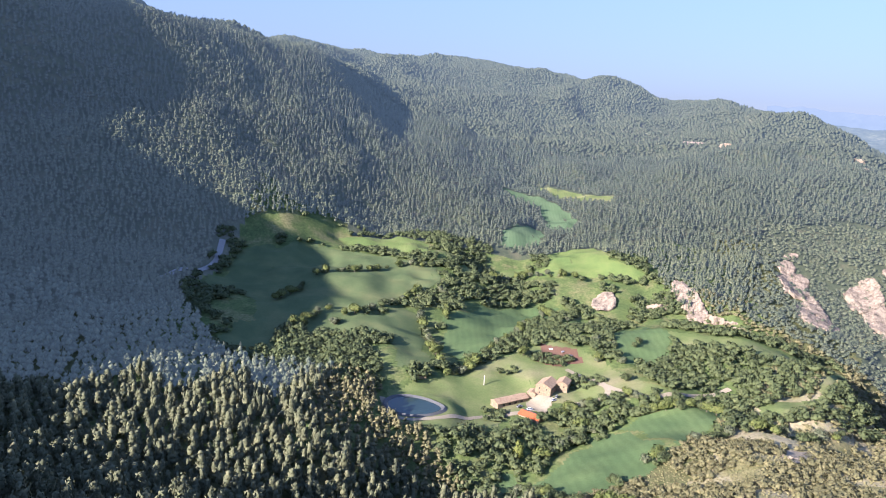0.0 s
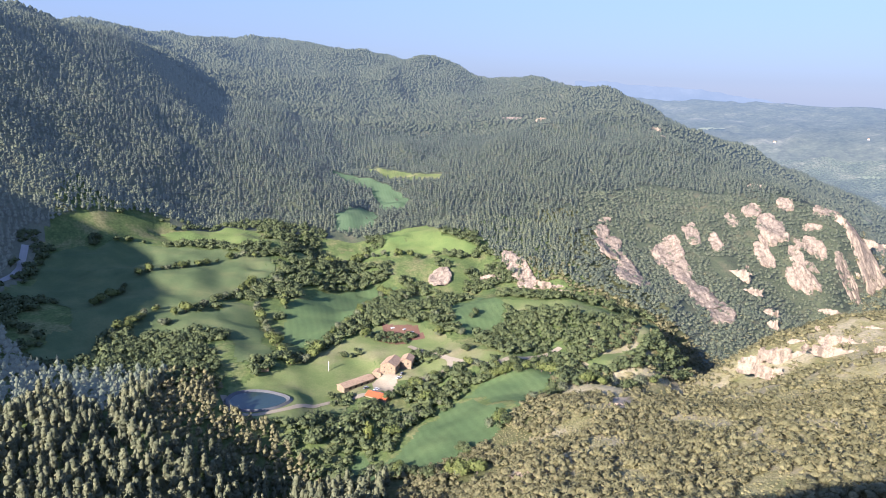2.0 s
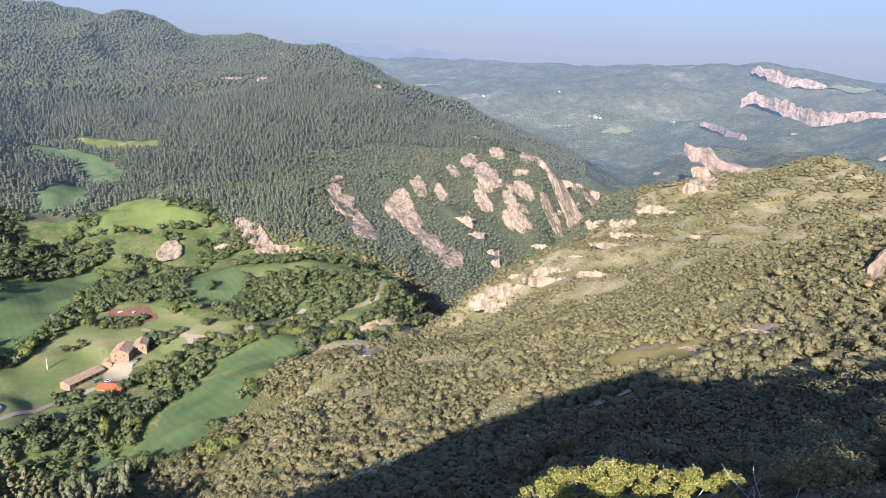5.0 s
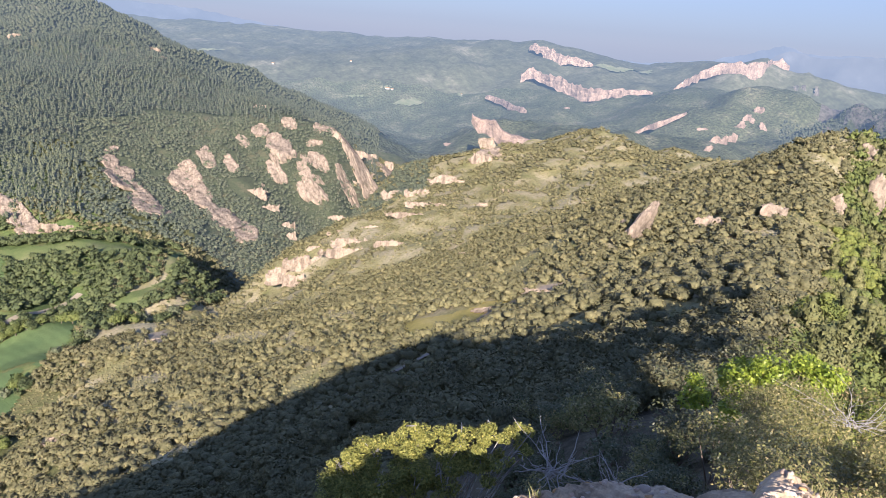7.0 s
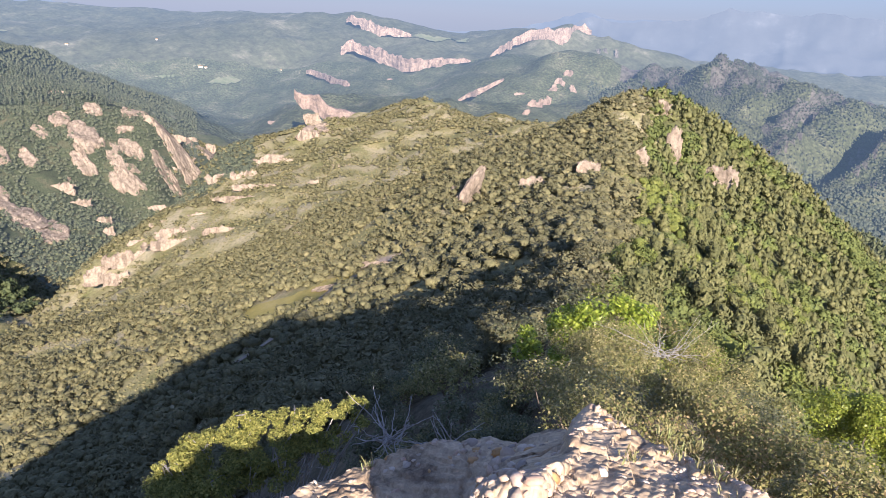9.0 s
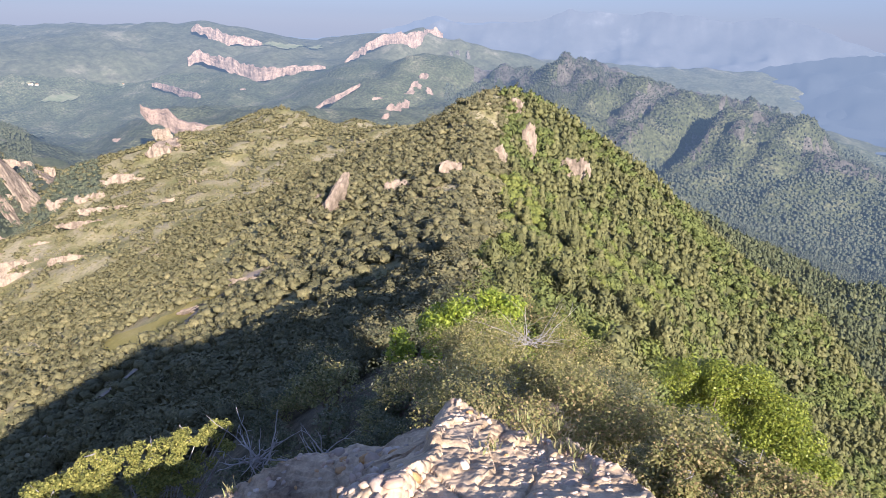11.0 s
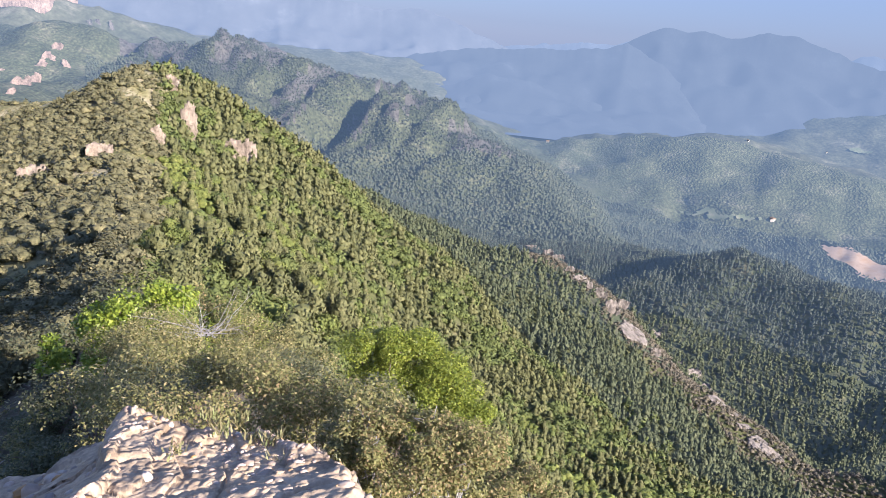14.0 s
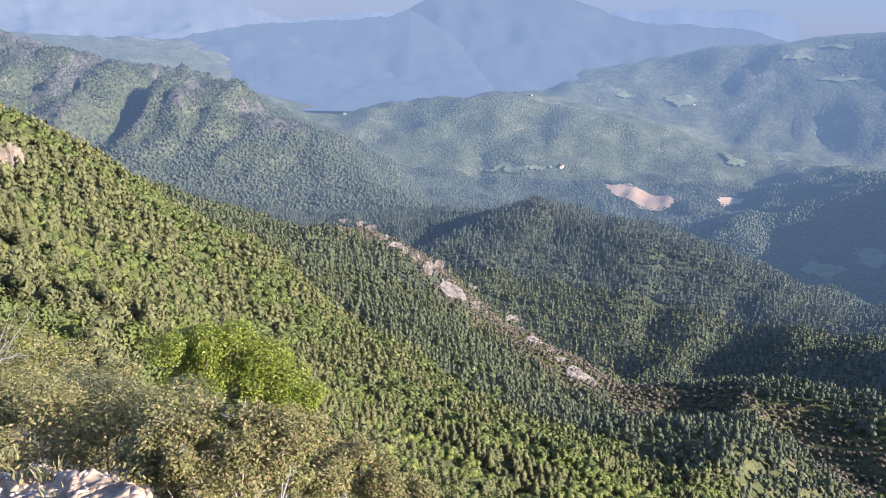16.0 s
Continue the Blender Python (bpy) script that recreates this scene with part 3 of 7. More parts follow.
def scatter(name, shapes, pos, wide, tall, material, label, category):
    """Many plants as one mesh: shapes are templates, pos the feet."""
    n = len(pos)
    if n == 0:
        return None
    pick = rng.integers(0, len(shapes), n)
    turn = rng.uniform(0, 2 * math.pi, n)
    vs, fs, ns, count = [], [], [], 0
    for k, (v, f, nn) in enumerate(shapes):
        who = np.flatnonzero(pick == k)
        if not len(who):
            continue
        c, s = np.cos(turn[who])[:, None], np.sin(turn[who])[:, None]
        lean = rng.normal(0, 0.05, (2, len(who), 1))
        w, t = wide[who][:, None], tall[who][:, None]
        z = v[None, :, 2] * t
        x = (v[None, :, 0] * c - v[None, :, 1] * s) * w + lean[0] * z + pos[who, 0:1]
        y = (v[None, :, 0] * s + v[None, :, 1] * c) * w + lean[1] * z + pos[who, 1:2]
        vs.append(np.stack([x, y, z + pos[who, 2:3]], -1).reshape(-1, 3))
        ns.append(np.stack([nn[None, :, 0] * c - nn[None, :, 1] * s, nn[None, :, 0] * s + nn[None, :, 1] * c, nn[None, :, 2] + 0 * c], -1).reshape(-1, 3))
        fs.append((f[None] + (np.arange(len(who)) * len(v))[:, None, None] + count).reshape(-1, 3))
        count += len(who) * len(v)
    ob = quick_mesh(name, np.concatenate(vs), np.concatenate(fs), material, 3, True, np.concatenate(ns))
    return tagged(ob, label, category, kind="stuff")


def seeds(b0, b1, r0, r1, spacing):
    """Jittered places in a sector round the summit (bearings in degrees, distances in metres)."""
    out = max(r1, 1) * 1.0
    gx, gy = np.meshgrid(np.arange(-out, out, spacing), np.arange(-out, out, spacing))
    gx = (gx + rng.uniform(-.45, .45, gx.shape) * spacing).ravel()
    gy = (gy + rng.uniform(-.45, .45, gy.shape) * spacing).ravel()
    gx, gy = 0.857 * gx - 0.515 * gy, 0.515 * gx + 0.857 * gy
    b, r = np.degrees(np.arctan2(gx, gy)), np.hypot(gx, gy)
    ok = (b > b0) & (b < b1) & (r > r0) & (r < r1)
    return gx[ok], gy[ok]


def plant(name, shapes, sector, spacing, wide, tall, material, label, category, where=None):
    x, y = seeds(*sector, spacing)
    if where is not None:
        ok = where(x, y)
        x, y = x[ok], y[ok]
    z = height(x, y)
    s = rng.uniform(0.7, 1.3, len(x))
    pos = np.stack([x, y, z - 0.15], -1)
    return scatter(name, shapes, pos, wide * s * rng.uniform(.85, 1.15, len(x)), tall * s * rng.uniform(.9, 1.1, len(x)), material, label, category)


FIELDS = {}
FIELDS["teal_field"] = ((78, 1045), (113, 1022), (153, 985), (165, 959), (175, 909), (151, 881), (130, 917), (128, 965), (92, 1000))
FIELDS["small_teal_field"] = ((67, 842), (107, 903), (128, 892), (118, 840), (90, 820), (70, 823))
FIELDS["bright_meadow"] = ((122, 815), (175, 821), (182, 761), (214, 721), (196, 714), (160, 737), (124, 735), (60, 742), (28, 698), (28, 722), (74, 780), (116, 763))
FIELDS["yellow_meadow"] = ((-117, 785), (-56, 819), (-12, 796), (-20, 741), (-57, 760), (-100, 759))
FIELDS["hill_clearing"] = ((119, 1078), (175, 1056), (235, 985), (214, 963), (160, 1008))
FIELDS["west_meadow"] = ((-200, 701), (-135, 746), (-55, 730), (-7, 707), (0, 670), (-55, 575), (-93, 526), (-116, 509), (-133, 482), (-150, 476), (-156, 491), (-143, 541), (-156, 578), (-210, 600), (-202, 653))
FIELDS["dry_meadow"] = ((-100, 516), (-80, 550), (-28, 596), (-18, 590), (-10, 525), (0, 474), (-28, 473), (-37, 532), (-59, 531), (-90, 510))
FIELDS["dell_field"] = ((6, 597), (38, 641), (84, 673), (117, 673), (96, 636), (58, 556), (46, 525), (16, 505), (3, 532))
FIELDS["shaded_field"] = ((140, 557), (178, 612), (188, 553), (179, 526), (161, 499), (140, 499), (132, 522))
FIELDS["farm_grass"] = ((-29, 445), (-4, 469), (41, 505), (93, 549), (127, 497), (154, 449), (169, 448), (128, 447), (109, 444), (81, 450), (49, 430), (5, 400), (-26, 404))
FIELDS["ploughed_patch"] = ((83, 539), (106, 525), (108, 509), (91, 499), (74, 509))
FIELDS["lower_field"] = ((112, 419), (134, 426), (173, 428), (187, 428), (164, 388), (132, 356), (125, 405))
FIELDS["lowest_field"] = ((54, 362), (64, 375), (84, 396), (116, 414), (129, 354), (114, 341), (91, 327), (69, 327), (42, 336))
FIELDS["corner_field"] = ((34, 366), (44, 378), (52, 363), (38, 347))
FIELDS["terrace_grass"] = ((209, 435), (250, 447), (316, 532), (273, 461), (248, 435), (215, 416), (200, 425))
FIELDS["terrace_strip"] = ((189, 555), (232, 537), (276, 533), (328, 550), (312, 526), (250, 488), (218, 513), (184, 538))
FIELDS["bare_patch"] = ((184, 349), (198, 345), (184, 314), (162, 298))
FIELDS["broom_strip"] = ((172, 153), (183, 147), (183, 132), (188, 122), (176, 115), (165, 120), (161, 129), (164, 143))
FIELDS["ridge_earth"] = ((193, 113), (196, 107), (188, 99), (180, 100), (181, 108))
TRACKS = {
    "ridge_path": ((191, 104), (187, 112), (174, 116), (152, 109), (141, 109), (138, 115), (132, 120), (125, 123), (118, 123)),
    "lane": ((-238, 589), (-220, 628), (-216, 668), (-220, 700)),
    "wood_path": ((-157, 434), (-148, 441), (-138, 448)),
    "farm_track": ((-34, 438), (-27, 414), (-18, 407), (5, 414), (34, 434), (65, 441)),
    "yard_track": ((65, 441), (70, 458), (60, 456)),
    "hill_track": ((95, 497), (108, 481), (118, 469), (118, 455), (106, 449), (92, 452)),
    "east_track": ((111, 475), (129, 453), (144, 439), (170, 446), (200, 460)),
}


def inside(x, y, pts):
    """Which points lie in a closed outline."""
    hit = np.zeros(x.shape, bool)
    for (ax, ay), (bx, by) in zip(pts, pts[1:] + pts[:1]):
        if ay != by:
            hit ^= ((ay > y) != (by > y)) & (x < (bx - ax) * (y - ay) / (by - ay) + ax)
    return hit


def open_land(x, y):
    """Fields, tracks, pond and farmyard, where no wood stands."""
    o = np.hypot(x + 12, y - 428) < 27
    o |= (np.hypot(x - 64, y - 452) < 20) | (np.hypot(x - 84, y - 468) < 14)
    for p in FIELDS.values():
        o |= inside(x, y, p)
    for p in TRACKS.values():
        for (ax, ay), (bx, by) in zip(p[:-1], p[1:]):
            s = np.clip(((x - ax) * (bx - ax) + (y - ay) * (by - ay)) / ((bx - ax) ** 2 + (by - ay) ** 2), 0, 1)
            o |= np.hypot(x - ax - s * (bx - ax), y - ay - s * (by - ay)) < 4.0
    return o


CLIFFS = {}
CLIFFS["spur_slabs"] = ((360, 711, 100, 33, 38, 25), (371, 725, 105, 18, 20, 25), (355, 652, 88, 36, 40, 28), (364, 673, 93, 19, 23, 28), (425, 703, 94, 33, 29, 40), (439, 720, 99, 18, 17, 40), (421, 665, 83, 24, 41, 30), (431, 676, 88, 13, 23, 30), (419, 620, 72, 27, 35, 35), (428, 630, 77, 14, 19, 35), (419, 585, 64, 28, 23, 35), (433, 603, 69, 15, 12, 35), (367, 748, 112, 20, 17, 30), (379, 770, 117, 16, 7, 30), (467, 723, 113, 16, 28, 30), (475, 736, 118, 9, 16, 30), (486, 704, 109, 14, 23, 35))
CLIFFS["spur_upper"] = ((562, 751, 135, 24, 19, 0), (573, 765, 140, 19, 8, 0), (561, 709, 120, 32, 38, 50), (570, 730, 125, 17, 20, 50), (569, 670, 91, 17, 28, 30), (583, 687, 96, 14, 11, 30), (567, 655, 74, 39, 23, 35), (577, 666, 79, 31, 9, 35), (607, 750, 142, 19, 17, 10), (616, 760, 147, 15, 7, 10), (653, 730, 138, 36, 19, 20), (667, 748, 143, 29, 8, 20), (651, 707, 130, 14, 15, 0), (600, 684, 104, 27, 20, 20), (612, 706, 109, 22, 8, 20), (533, 681, 98, 22, 25, 45), (541, 694, 103, 12, 14, 45), (530, 742, 125, 12, 20, 40))
CLIFFS["spur_tip"] = ((635, 665, 67, 34, 28, 0), (646, 679, 72, 27, 11, 0), (691, 682, 69, 39, 29, 0), (700, 703, 74, 31, 11, 0), (834, 778, 51, 30, 36, 0), (848, 795, 56, 16, 20, 0), (674, 693, 101, 43, 25, -10), (684, 704, 106, 34, 10, -10), (817, 802, 68, 25, 20, 0), (826, 812, 73, 20, 8, 0), (486, 656, 82, 25, 16, 10), (500, 674, 87, 20, 6, 10), (485, 633, 70, 25, 11, 10), (485, 602, 57, 22, 12, 0), (472, 576, 52, 12, 15, 0), (577, 625, 47, 26, 9, 0))
CLIFFS["valley_cliff"] = ((235, 676, 98, 14, 41, 30), (239, 647, 87, 20, 28, 10), (257, 624, 85, 33, 12, -10), (265, 608, 83, 22, 10, 0), (159, 675, 84, 22, 19, 0), (207, 659, 83, 25, 15, 0), (219, 668, 89, 9, 17, 20), (243, 667, 96, 8, 23, 30))
CLIFFS["hill_rocks"] = ((428, 1255, 218, 51, 8, 0), (462, 1214, 216, 24, 16, 0), (608, 1089, 214, 29, 8, 0), (578, 1016, 206, 27, 7, 0), (613, 818, 156, 23, 8, 0))
# set as upright faces towards the viewpoint so that they catch the sun
CLIFFS["slab"] = ((486, 444, 122, 33, 11, 0), (484, 416, 129, 23, 12, 0), (442, 364, 135, 44, 6, 0), (561, 444, 129, 30, 12, 0), (300, 372, 101, 30, 9, 0), (325, 376, 106, 38, 12, 0), (352, 360, 118, 34, 12, 0), (335, 348, 119, 40, 8, 0), (378, 396, 113, 30, 9, 0), (316, 392, 97, 26, 9, 0), (345, 384, 110, 26, 8, 0), (388, 372, 122, 26, 7, 0))
CLIFFS["slope_rocks"] = ((193, 111, 192, 11, 3, 0), (176, 318, 110, 15, 3, 0), (94, 239, 123, 19, 5, -30), (178, 122, 185, 9, 3, -40), (84, 19, 237, 3, 3, 0), (554, 438, 128, 40, 10, 0), (406, 351, 135, 48, 5, 0), (460, 316, 143, 27, 4, 0), (516, 333, 144, 39, 4, 0), (343, 315, 130, 23, 9, 0), (488, 240, 157, 25, 3, 0), (345, 192, 176, 22, 2, 0), (291, 207, 162, 18, 2, 0))
CLIFFS["mesa_ribs"] = ((1454, 494, 85, 12, 28, -40), (1577, 525, 89, 15, 37, -35), (1599, 514, 86, 18, 43, -30), (1687, 524, 84, 21, 40, -25), (1966, 595, 92, 21, 39, -40), (2004, 587, 109, 28, 34, -40), (2085, 588, 130, 25, 35, -40), (2000, 539, 81, 18, 61, 20), (2776, 675, 177, 20, 29, -20), (2799, 652, 174, 20, 37, 10), (2803, 608, 161, 16, 61, 10), (1896, 664, 81, 27, 12, 0), (1300, 1030, 27, 26, 10, 0), (2097, 1183, 68, 19, 11, 0))
CLIFFS["plateau_edge"] = ((661, 467, 154, 29, 22, 0), (635, 458, 141, 25, 13, 0), (690, 490, 150, 22, 16, 0))
CLIFFS["ridge_rocks"] = ((362, 22, 204, 15, 12, 0), (349, 44, 219, 7, 17, 5), (301, 50, 219, 6, 9, 0), (256, 61, 221, 8, 5, 0), (245, 78, 215, 10, 5, 0), (79, 18, 240, 3, 2, 0), (390, 57, 231, 8, 9, 0), (188, 108, 194, 10, 3, -25), (178, 120, 188, 9, 3, -25), (249, 112, 208, 9, 4, -20))
CLIFFS["knob_rocks"] = ((520, -295, 46, 24, 22, 20), (539, -282, 53, 15, 13, 0), (560, -278, 58, 14, 10, 0), (448, -339, 15, 16, 11, 40), (390, -335, 14, 16, 14, 45), (691, -458, -76, 16, 11, 40), (1044, -419, -57, 18, 11, 0), (596, -262, 68, 9, 6, 0), (290, -173, 78, 3, 7, 0), (379, -341, 9, 12, 9, 40))
CLIFFS["knob_crest_rocks"] = ((1079, -403, -60, 21, 9, 0), (1024, -426, -59, 24, 11, 10), (585, -269, 65, 16, 7, 20), (569, -269, 62, 10, 8, 0), (572, -308, 43, 14, 11, 0), (743, -447, -65, 22, 12, 30), (500, -306, 29, 12, 7, 0), (548, -354, 0, 12, 7, 30), (674, -469, -81, 18, 10, 35), (656, -474, -88, 15, 8, 40), (433, -343, 11, 12, 7, 40), (412, -338, 12, 11, 7, 40), (385, -341, 9, 11, 7, 40))


def view_frame(x, y, z):
    """Side and outward ways of an outcrop turned to the viewpoint, and how far it reaches back per metre seen."""
    r = math.hypot(x, y)
    out = np.array((-x, -y)) / r
    side = np.array((-out[1], out[0]))
    e = height(np.array([x, x - out[0] * 12]), np.array([y, y - out[1] * 12]))
    slope = max(0.12, (e[1] - e[0]) / 12) + (EYE.z - z) / r
    return out, side, min(1.7, 1.0 / max(0.3, slope))


def bare_rock(x, y):
    """Where rock faces leave no room for roots."""
    o = np.zeros(x.shape, bool)
    for group in CLIFFS.values():
        for cx, cy, cz, w, h, lean in group:
            if math.hypot(cx, cy) > 1300:
                continue
            out, side, back = view_frame(cx, cy, cz)
            near = np.flatnonzero(np.abs(x - cx) + np.abs(y - cy) < 2 * (w + h * back))
            dx, dy = x[near] - cx, y[near] - cy
            p, q = dx * side[0] + dy * side[1], -(dx * out[0] + dy * out[1]) / back
            a = radians(-lean)
            p, q = p * math.cos(a) - q * math.sin(a), p * math.sin(a) + q * math.cos(a)
            o[near] |= (np.abs(p / w) ** 3 + np.abs(q / h) ** 3 < 0.11) & (value_noise(x[near], y[near], 6, 91) > -0.2)
    return o


VALLEY = ((-215, 560), (-230, 720), (-120, 810), (0, 840), (220, 765), (230, 640), (330, 560), (300, 430), (215, 405), (140, 362), (95, 325), (40, 330), (-5, 395), (-40, 450), (-150, 470))


def bearing(x, y):
    return np.degrees(np.arctan2(x, y))


def wood(x, y):
    return ~open_land(x, y) & ~inside(x, y, VALLEY) & ~bare_rock(x, y)


def flank(x, y):
    """South-east side of the summit ridge, green and wooded."""
    return y < 0.16 * x + 5 * value_noise(x, y, 20, 31)


def slabby(x, y):
    """The steep spur of tilted rock slabs above the gorge."""
    b, r = bearing(x, y), np.hypot(x, y)
    return (b > 24) & (b < 50) & (r > 540) & (r < 990) & (height(x, y) < 152 + 12 * value_noise(x, y, 45, 68)) & (x + y > 900)


def terraced(x, y):
    """Old terraces: growth follows the contour in lines."""
    return 0.5 * np.sin(2 * math.pi * (height(x, y) + 2.5 * value_noise(x, y, 60, 67)) / 7.5)


def leafy(seed, leaves, lobes, size, core=True):
    """A crown of many small tufts over a dark heart; lobes are (x, y, z, radius, height)."""
    r = np.random.default_rng(seed)
    parts = []
    total = sum(l[3] ** 2 for l in lobes)
    for k, (x, y, z, rad, tall) in enumerate(lobes):
        if core:
            v, f = blob(2, 6, seed * 29 + k, 1.0, 0.2) if leaves > 60 else blob(1, 5, seed * 29 + k, 1.0, 0.3)
            v = v - np.array([0, 0, 0.5])
            big = 1.35 if leaves > 200 else 1.75
            parts.append((v * np.array([big * rad, big * rad, big * tall]) + np.array([x, y, z]), f, rounded(v, (0, 0, -0.1))))
        n = max(3, int(leaves * rad ** 2 / total))
        d = r.normal(size=(n, 3))
        d[:, 2] = np.abs(d[:, 2]) * 1.1 - 0.35
        d /= np.linalg.norm(d, axis=1)[:, None]
        c = np.array([x, y, z]) + d * np.array([rad, rad, tall]) * r.uniform(0.85, 1.12, (n, 1))
        t1 = np.cross(d, r.normal(size=(n, 3)))
        t1 /= np.linalg.norm(t1, axis=1)[:, None]
        t2 = np.cross(d, t1) + d * r.uniform(-.7, .7, (n, 1))
        s = size * r.uniform(0.7, 1.3, (n, 1))
        tri = np.stack([c - t1 * s, c + t1 * s, c + t2 * s * 1.5 + d * s * 0.5], 1)
        face = np.cross(tri[:, 1] - tri[:, 0], tri[:, 2] - tri[:, 0])
        face /= np.linalg.norm(face, axis=1)[:, None] + 1e-9
        turned = (face * d).sum(1) < 0
        tri[turned] = tri[turned][:, ::-1]
        face[turned] *= -1
        soft = 0.72 * d + 0.28 * face + np.array([0, 0, 0.1])
        soft /= np.linalg.norm(soft, axis=1)[:, None]
        parts.append((tri.reshape(-1, 3), np.arange(3 * n).reshape(-1, 3), np.repeat(soft, 3, 0)))
    return grow(parts)


def trunk(h, radius):
    v, f = stem(h, radius)
    return v, f, rounded(v, (0, 0, 0.3))


def pine_lobes(seed, levels):
    r = np.random.default_rng(seed)
    out = []
    for i in range(levels):
        u = i / max(1, levels - 1)
        a = r.uniform(0, 6.28)
        q = 0.13 * (1 - u) * r.uniform(0.3, 1)
        out.append((q * math.cos(a), q * math.sin(a), 0.34 + 0.52 * u, (0.32 - 0.17 * u) * r.uniform(0.85, 1.2), 0.15))
    return out


def oak_lobes(seed, count):
    r = np.random.default_rng(seed)
    out = [(0, 0, 0.42, 0.4, 0.4)]
    for i in range(count - 1):
        a, q = r.uniform(0, 6.28), r.uniform(0.2, 0.34)
        out.append((q * math.cos(a), q * math.sin(a), r.uniform(0.35, 0.7), r.uniform(0.2, 0.3), r.uniform(0.18, 0.28)))
    return out


def cone(seed):
    """Two tiers of a far pine."""
    r = np.random.default_rng(seed)
    return [(0, 0, 0.36, 0.4, 0.3), (r.uniform(-.06, .06), r.uniform(-.06, .06), 0.7, 0.24, 0.26)]


def lump(seed):
    v, f = blob(1, 4, seed, 1.0, 0.4)
    return v, f, rounded(v, (0, 0, 0.3))


PINE_NEAR = [grow([trunk(0.5, 0.02), leafy(s, 130, pine_lobes(s, 6), 0.05)]) for s in range(7)]
PINE_FINE = [leafy(s, 20, cone(s), 0.095) for s in range(60, 68)]
PINE_MID = [leafy(s, 5, cone(s), 0.14) for s in range(10, 18)]
PINE_FAR = [lump(s) for s in range(20, 25)]
OAK_NEAR = [leafy(s, 110, oak_lobes(s, 4), 0.058) for s in range(50, 57)]
PINE_CLOSE = [grow([trunk(0.5, 0.018), leafy(s + 90, 440, pine_lobes(s, 7), 0.038)]) for s in range(7)]
OAK_CLOSE = [leafy(s + 90, 500, oak_lobes(s, 6), 0.042) for s in range(50, 57)]
PINE_NEXT = [grow([trunk(0.5, 0.018), leafy(s + 120, 1150, pine_lobes(s, 8), 0.021)]) for s in range(4)]
OAK_NEXT = [leafy(s + 120, 1300, oak_lobes(s, 7), 0.024) for s in range(50, 54)]
OAK_FINE = [leafy(s, 34, oak_lobes(s, 2), 0.1) for s in range(70, 77)]
OAK_MID = [leafy(s, 14, [(0, 0, 0.45, 0.42, 0.42)], 0.14) for s in range(30, 37)]
TREE_MID = [leafy(s, 40, oak_lobes(s, 3), 0.11) for s in range(40, 46)]

plant("pine_forest", PINE_NEAR, (-42, 9, 288, 455), 5.8, 7.8, 11.5, MAT_PINE_PALE, "tall pines with pale sunlit tops above the farm", "trees",
      lambda x, y: wood(x, y) & ((x < -70) | (y < 352 - 0.3 * x)) & (np.hypot(x, y) < 432 + 24 * value_noise(x, y, 25, 97)))
plant("pine_forest", PINE_FINE, (-12, 9, 330, 470), 4.6, 5.5, 6.5, MAT_OAK, "low scrub below the farm track", "shrubs",
      lambda x, y: wood(x, y) & (x >= -70) & (y >= 352 - 0.3 * x))
plant("pine_forest", PINE_FINE, (-42, 18, 330, 640), 5.2, 6.4, 9.0, MAT_BANK, "dense dark green pine forest above the valley", "trees",
      lambda x, y: wood(x, y) & ((np.hypot(x, y) > 432 + 24 * value_noise(x, y, 25, 97)) & ((x < -70) | (y < 352 - 0.3 * x)) | (np.hypot(x, y) > 470)) & (np.hypot(x, y) < 560 + 90 * value_noise(x, y, 35, 98)))
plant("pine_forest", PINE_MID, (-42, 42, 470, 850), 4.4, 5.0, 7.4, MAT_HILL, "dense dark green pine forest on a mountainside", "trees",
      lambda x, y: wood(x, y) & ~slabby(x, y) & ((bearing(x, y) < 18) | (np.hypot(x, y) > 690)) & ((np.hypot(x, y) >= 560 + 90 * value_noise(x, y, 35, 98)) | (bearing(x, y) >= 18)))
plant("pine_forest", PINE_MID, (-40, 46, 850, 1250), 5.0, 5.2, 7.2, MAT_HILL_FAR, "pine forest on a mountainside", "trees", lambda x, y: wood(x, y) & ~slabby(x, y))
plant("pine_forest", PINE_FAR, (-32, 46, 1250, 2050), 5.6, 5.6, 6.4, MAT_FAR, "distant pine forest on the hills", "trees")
plant("broadleaf_trees", TREE_MID, (-30, 42, 330, 860), 5.6, 7.4, 6.4, MAT_VALLEY, "green broad-leaved trees between the meadows", "trees",
      lambda x, y: inside(x, y, VALLEY) & ~open_land(x, y) & ((value_noise(x, y, 33, 53) + 0.6 * value_noise(x, y, 13, 54) > -0.12) | (np.hypot(x - 205, y - 490) < 62)))
POND_WOOD = ((-122, 524), (-93, 532), (-66, 528), (-42, 489), (-35, 445), (-62, 434), (-90, 443), (-110, 461))
plant("broadleaf_trees", TREE_MID, (-30, 2, 380, 600), 5.0, 6.8, 6.2, MAT_VALLEY, "dark dense wood beside the pond", "trees",
      lambda x, y: inside(x, y, POND_WOOD) & (np.hypot(x + 12, y - 428) > 30))
plant("hedge_trees", TREE_MID, (-10, 30, 390, 570), 4.2, 5.0, 4.2, MAT_VALLEY, "bushes and small trees around the farm", "shrubs",
      lambda x, y: inside(x, y, FIELDS["farm_grass"]) & (value_noise(x, y, 19, 52) > 0.28) & (np.hypot(x - 70, y - 456) > 26) & (np.hypot(x + 12, y - 428) > 27) & (y > 425))
